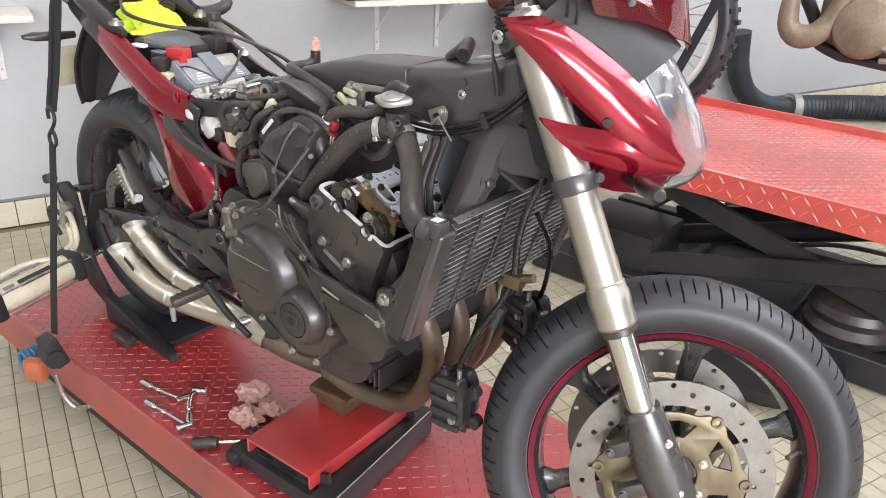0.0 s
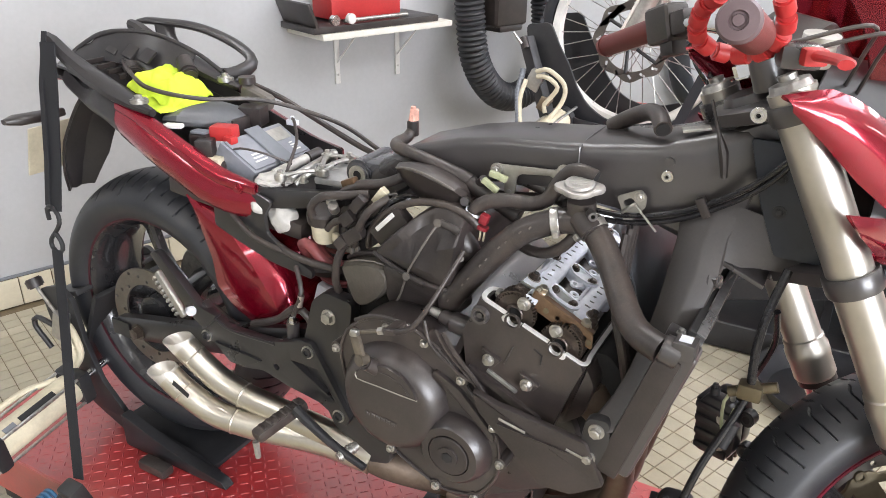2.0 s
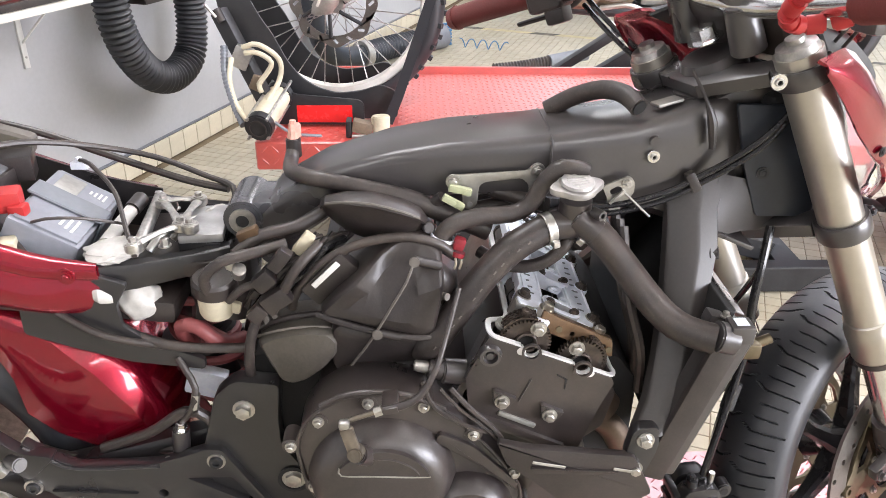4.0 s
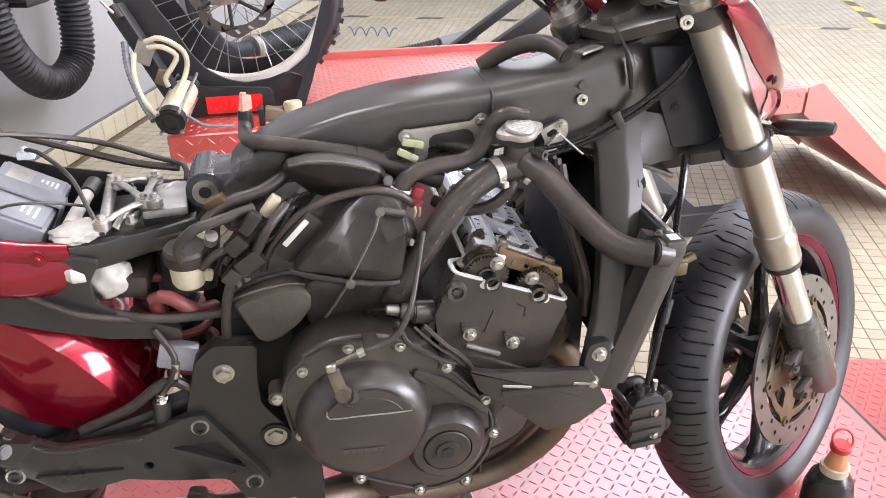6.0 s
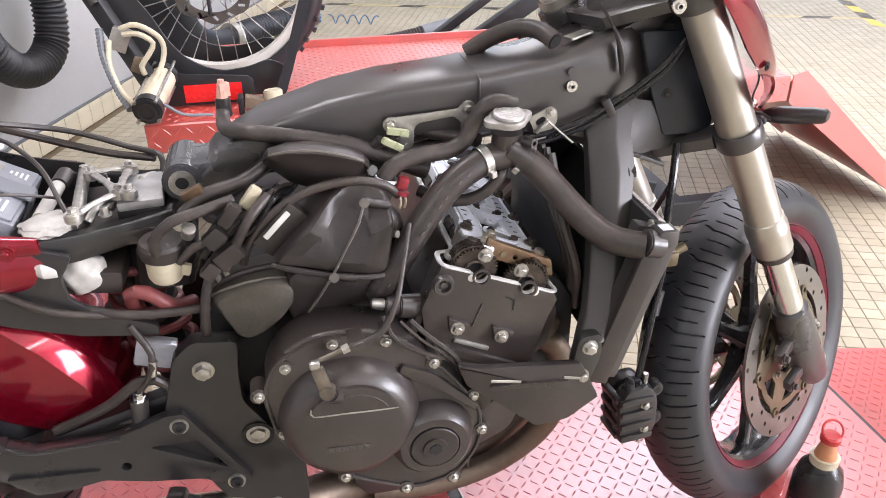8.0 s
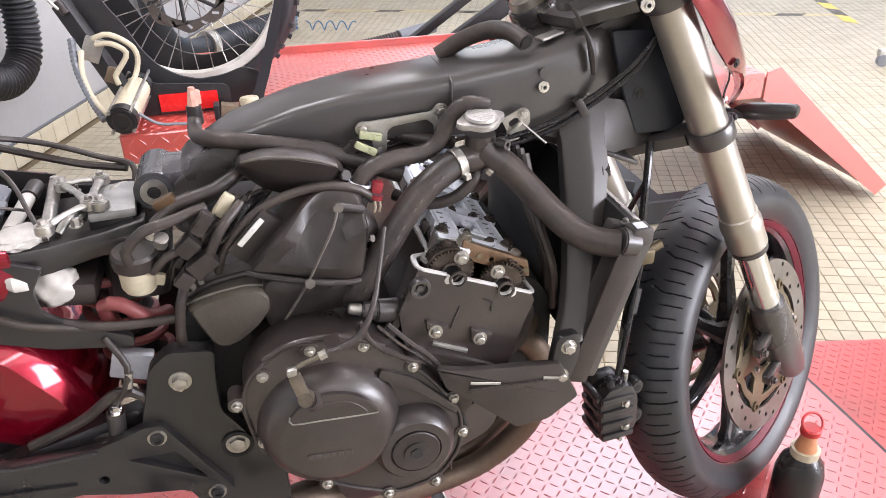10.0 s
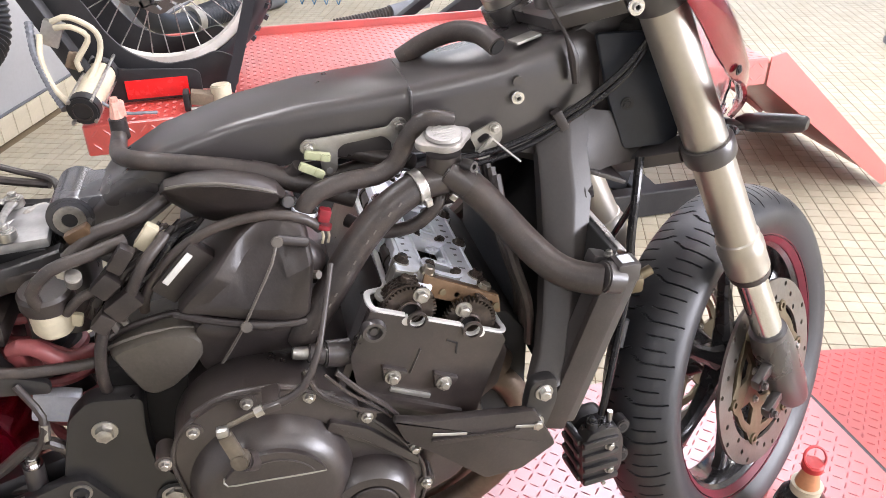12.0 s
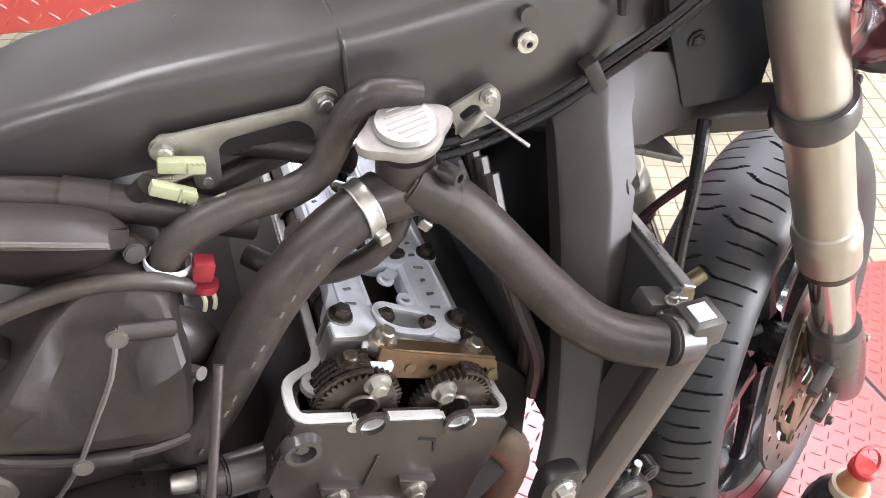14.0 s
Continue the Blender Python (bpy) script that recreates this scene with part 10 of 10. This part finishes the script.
part("duct", tube([room(4.36, 0.19, 0.085), room(4.55, 0.24, 0.085), room(4.75, 0.32, 0.085), room(4.95, 0.42, 0.085)], 0.070, n=20, step=0.006, ribs=(0.03, 0.008)), M_BLUEBLACK, fl2)
part("duct_mouth", cyl(room(4.95, 0.42, 0.085), room(5.06, 0.48, 0.085), 0.085, n=24), M_GREY, fl2, "grey duct mouth")
for k in range(7):
    part("blue_finger", cyl(room(5.05, 0.47, 0.02 + 0.024 * k), room(5.13, 0.52, 0.02 + 0.024 * k), 0.011, n=8), M_BLUE, fl2, "blue rubber finger")
part("cord_coil", tube([room(5.02 + 0.03 * math.sin(k * 0.9), 0.62 + 0.012 * k, 0.06 + 0.03 * math.cos(k * 0.9)) for k in range(30)], 0.004, n=6), M_BLUE, fl2)
st = thing("support_stand", room(4.6, 1.75, 0), "black steel support frame with a grey damper", "stand")
for a, b, w in (((0.72, 2.30, 0.06), (1.86, 2.30, 0.83), 0.034), ((0.98, 2.36, 0.09), (1.99, 2.36, 0.72), 0.075)):
    a, b = Vector(a), Vector(b)
    part("leg", box((a + b) / 2, ((b - a).length, 0.05, w), Matrix.Rotation(-math.atan2(b.z - a.z, b.x - a.x), 3, 'Y'), 0.004), M_BLACK_STEEL, st)
part("foot_bar", box((0.86, 2.33, 0.030), (0.36, 0.16, 0.060), None, 0.006), M_BLACK_STEEL, st)
part("post", box((1.86, 2.33, 0.41), (0.05, 0.05, 0.82), None, 0.006), M_BLACK_STEEL, st)
part("damper", cyl(room(4.55, 1.35, 0.10), room(4.75, 1.55, 0.12), 0.04, n=20), M_GREY, st)
part("bellows", tube([room(4.35, 1.05, 0.07), room(4.45, 1.2, 0.08), room(4.56, 1.36, 0.10)], 0.03, n=14, step=0.004, ribs=(0.02, 0.008)), M_RUBBER, st)
part("pale_pad", box(room(4.62, 1.85, 0.05), (0.12, 0.12, 0.06), rot, 0.015), M_CREAM, st)

# blue bench foot far off, floor tape, a castor
tagged(part("blue_cabinet", box(room(7.15, 2.0, 0.45), (0.7, 3.2, 0.88), rot, 0.01), M_BLUE), "blue workshop cabinet standing by the far wall", "cabinet")
tape = thing("floor_tape", room(5.7, 3, 0.0), "worn yellow and black hazard tape on the floor", "floor tape")


def tape_run(u0, w0, u1, w1, width, step, fresh=True):
    a, b = room(u0, w0), room(u1, w1)
    n = max(2, int((b - a).length / step))
    d = (b - a).normalized()
    q = Vector((-d.y, d.x, 0))
    for k in range(n):
        p0 = a + (b - a) * (k / n)
        p1 = a + (b - a) * ((k + 1) / n)
        sl = d * width * 0.7
        bm = B()
        vs = [bm.verts.new(v + Vector((0, 0, 0.0022))) for v in (p0 - q * width / 2, p1 - q * width / 2, p1 + q * width / 2 + sl, p0 + q * width / 2 + sl)]
        f = bm.faces.new(vs)
        r = bmesh.ops.extrude_face_region(bm, geom=[f])
        bmesh.ops.translate(bm, vec=(0, 0, 0.0006), verts=[v for v in r["geom"] if isinstance(v, bmesh.types.BMVert)])
        part("stripe", bm, (M_TAPE_K if k % 2 else M_TAPE_Y) if fresh else (M_TAPE_K if k % 3 == 0 else M_TAPE_OLD), tape)


tape_run(5.80, 0.35, 5.72, 4.35, 0.07, 0.20, False)
tape_run(5.45, 4.42, 7.9, 4.50, 0.085, 0.22)
cast = thing("castor", room(4.35, 4.2, 0), "small metal castor wheel on the floor", "castor")
part("wheel", cyl(room(4.33, 4.2, 0.035), room(4.36, 4.2, 0.035), 0.034, n=24, bev=0.004), M_GREY, cast)
part("fork", box(room(4.36, 4.2, 0.075), (0.05, 0.05, 0.04), rot, 0.006), M_ALU_DULL, cast)

# ---- floor tiles, last ----
TP = 0.0512
near, rest, me_tile = [], [], None
for i in range(-90, 165):
    for j in range(0, 110):
        u, w = (i + 0.5) * TP, (j + 0.5) * TP
        if u < U0 + 0.03 or u > U1 - 0.03 or w < 0.03:
            continue
        p = room(u, w)
        if -0.30 < p.x < 0.72 and -0.66 < p.y < -0.315 and len(near) < 300:
            near.append(p)
        else:
            rest.append(p)
rot = Matrix.Rotation(UA, 4, 'Z')
rng = random.Random(4)
for p in near:
    if me_tile is None:
        ob = part("tile", box((0, 0, 0), (TP - 0.0025, TP - 0.0025, 0.008), None, 0.0012, 1), M_TILE, floor)
        me_tile = ob.data
    else:
        ob = new("tile", me_tile)
        ob.parent = floor
    ob.matrix_basis = Matrix.Translation((p.x, p.y, -0.004 + rng.uniform(-0.0004, 0.0004))) @ rot
h0, h1 = (TP - 0.0025) / 2, (TP - 0.0025) / 2 - 0.0012
verts, faces = [], []
for p in rest:
    z = rng.uniform(-0.0004, 0.0004)
    k = len(verts)
    for h, zz in ((h0, -0.0025), (h0, z - 0.001), (h1, z)):
        for su, sw in ((-1, -1), (1, -1), (1, 1), (-1, 1)):
            q = p + U * (su * h) + W * (sw * h)
            verts.append((q.x, q.y, zz))
    for a in (0, 4):
        for s in range(4):
            faces.append((k + a + s, k + a + 4 + s, k + a + 4 + (s + 1) % 4, k + a + (s + 1) % 4))
    faces.append((k + 8, k + 11, k + 10, k + 9))
me = bpy.data.meshes.new("tiles")
me.from_pydata(verts, [], faces)
me.materials.append(M_TILE)
ob = new("tiles", me)
ob.parent = floor
tagged(ob, kind="stuff")
slab("floor_far", [room(U0, 110 * TP), room(U0, W1), room(U1, W1), room(U1, 110 * TP)], -0.0024, 0.0, M_TILE, "cream tiled floor further off", "floor")
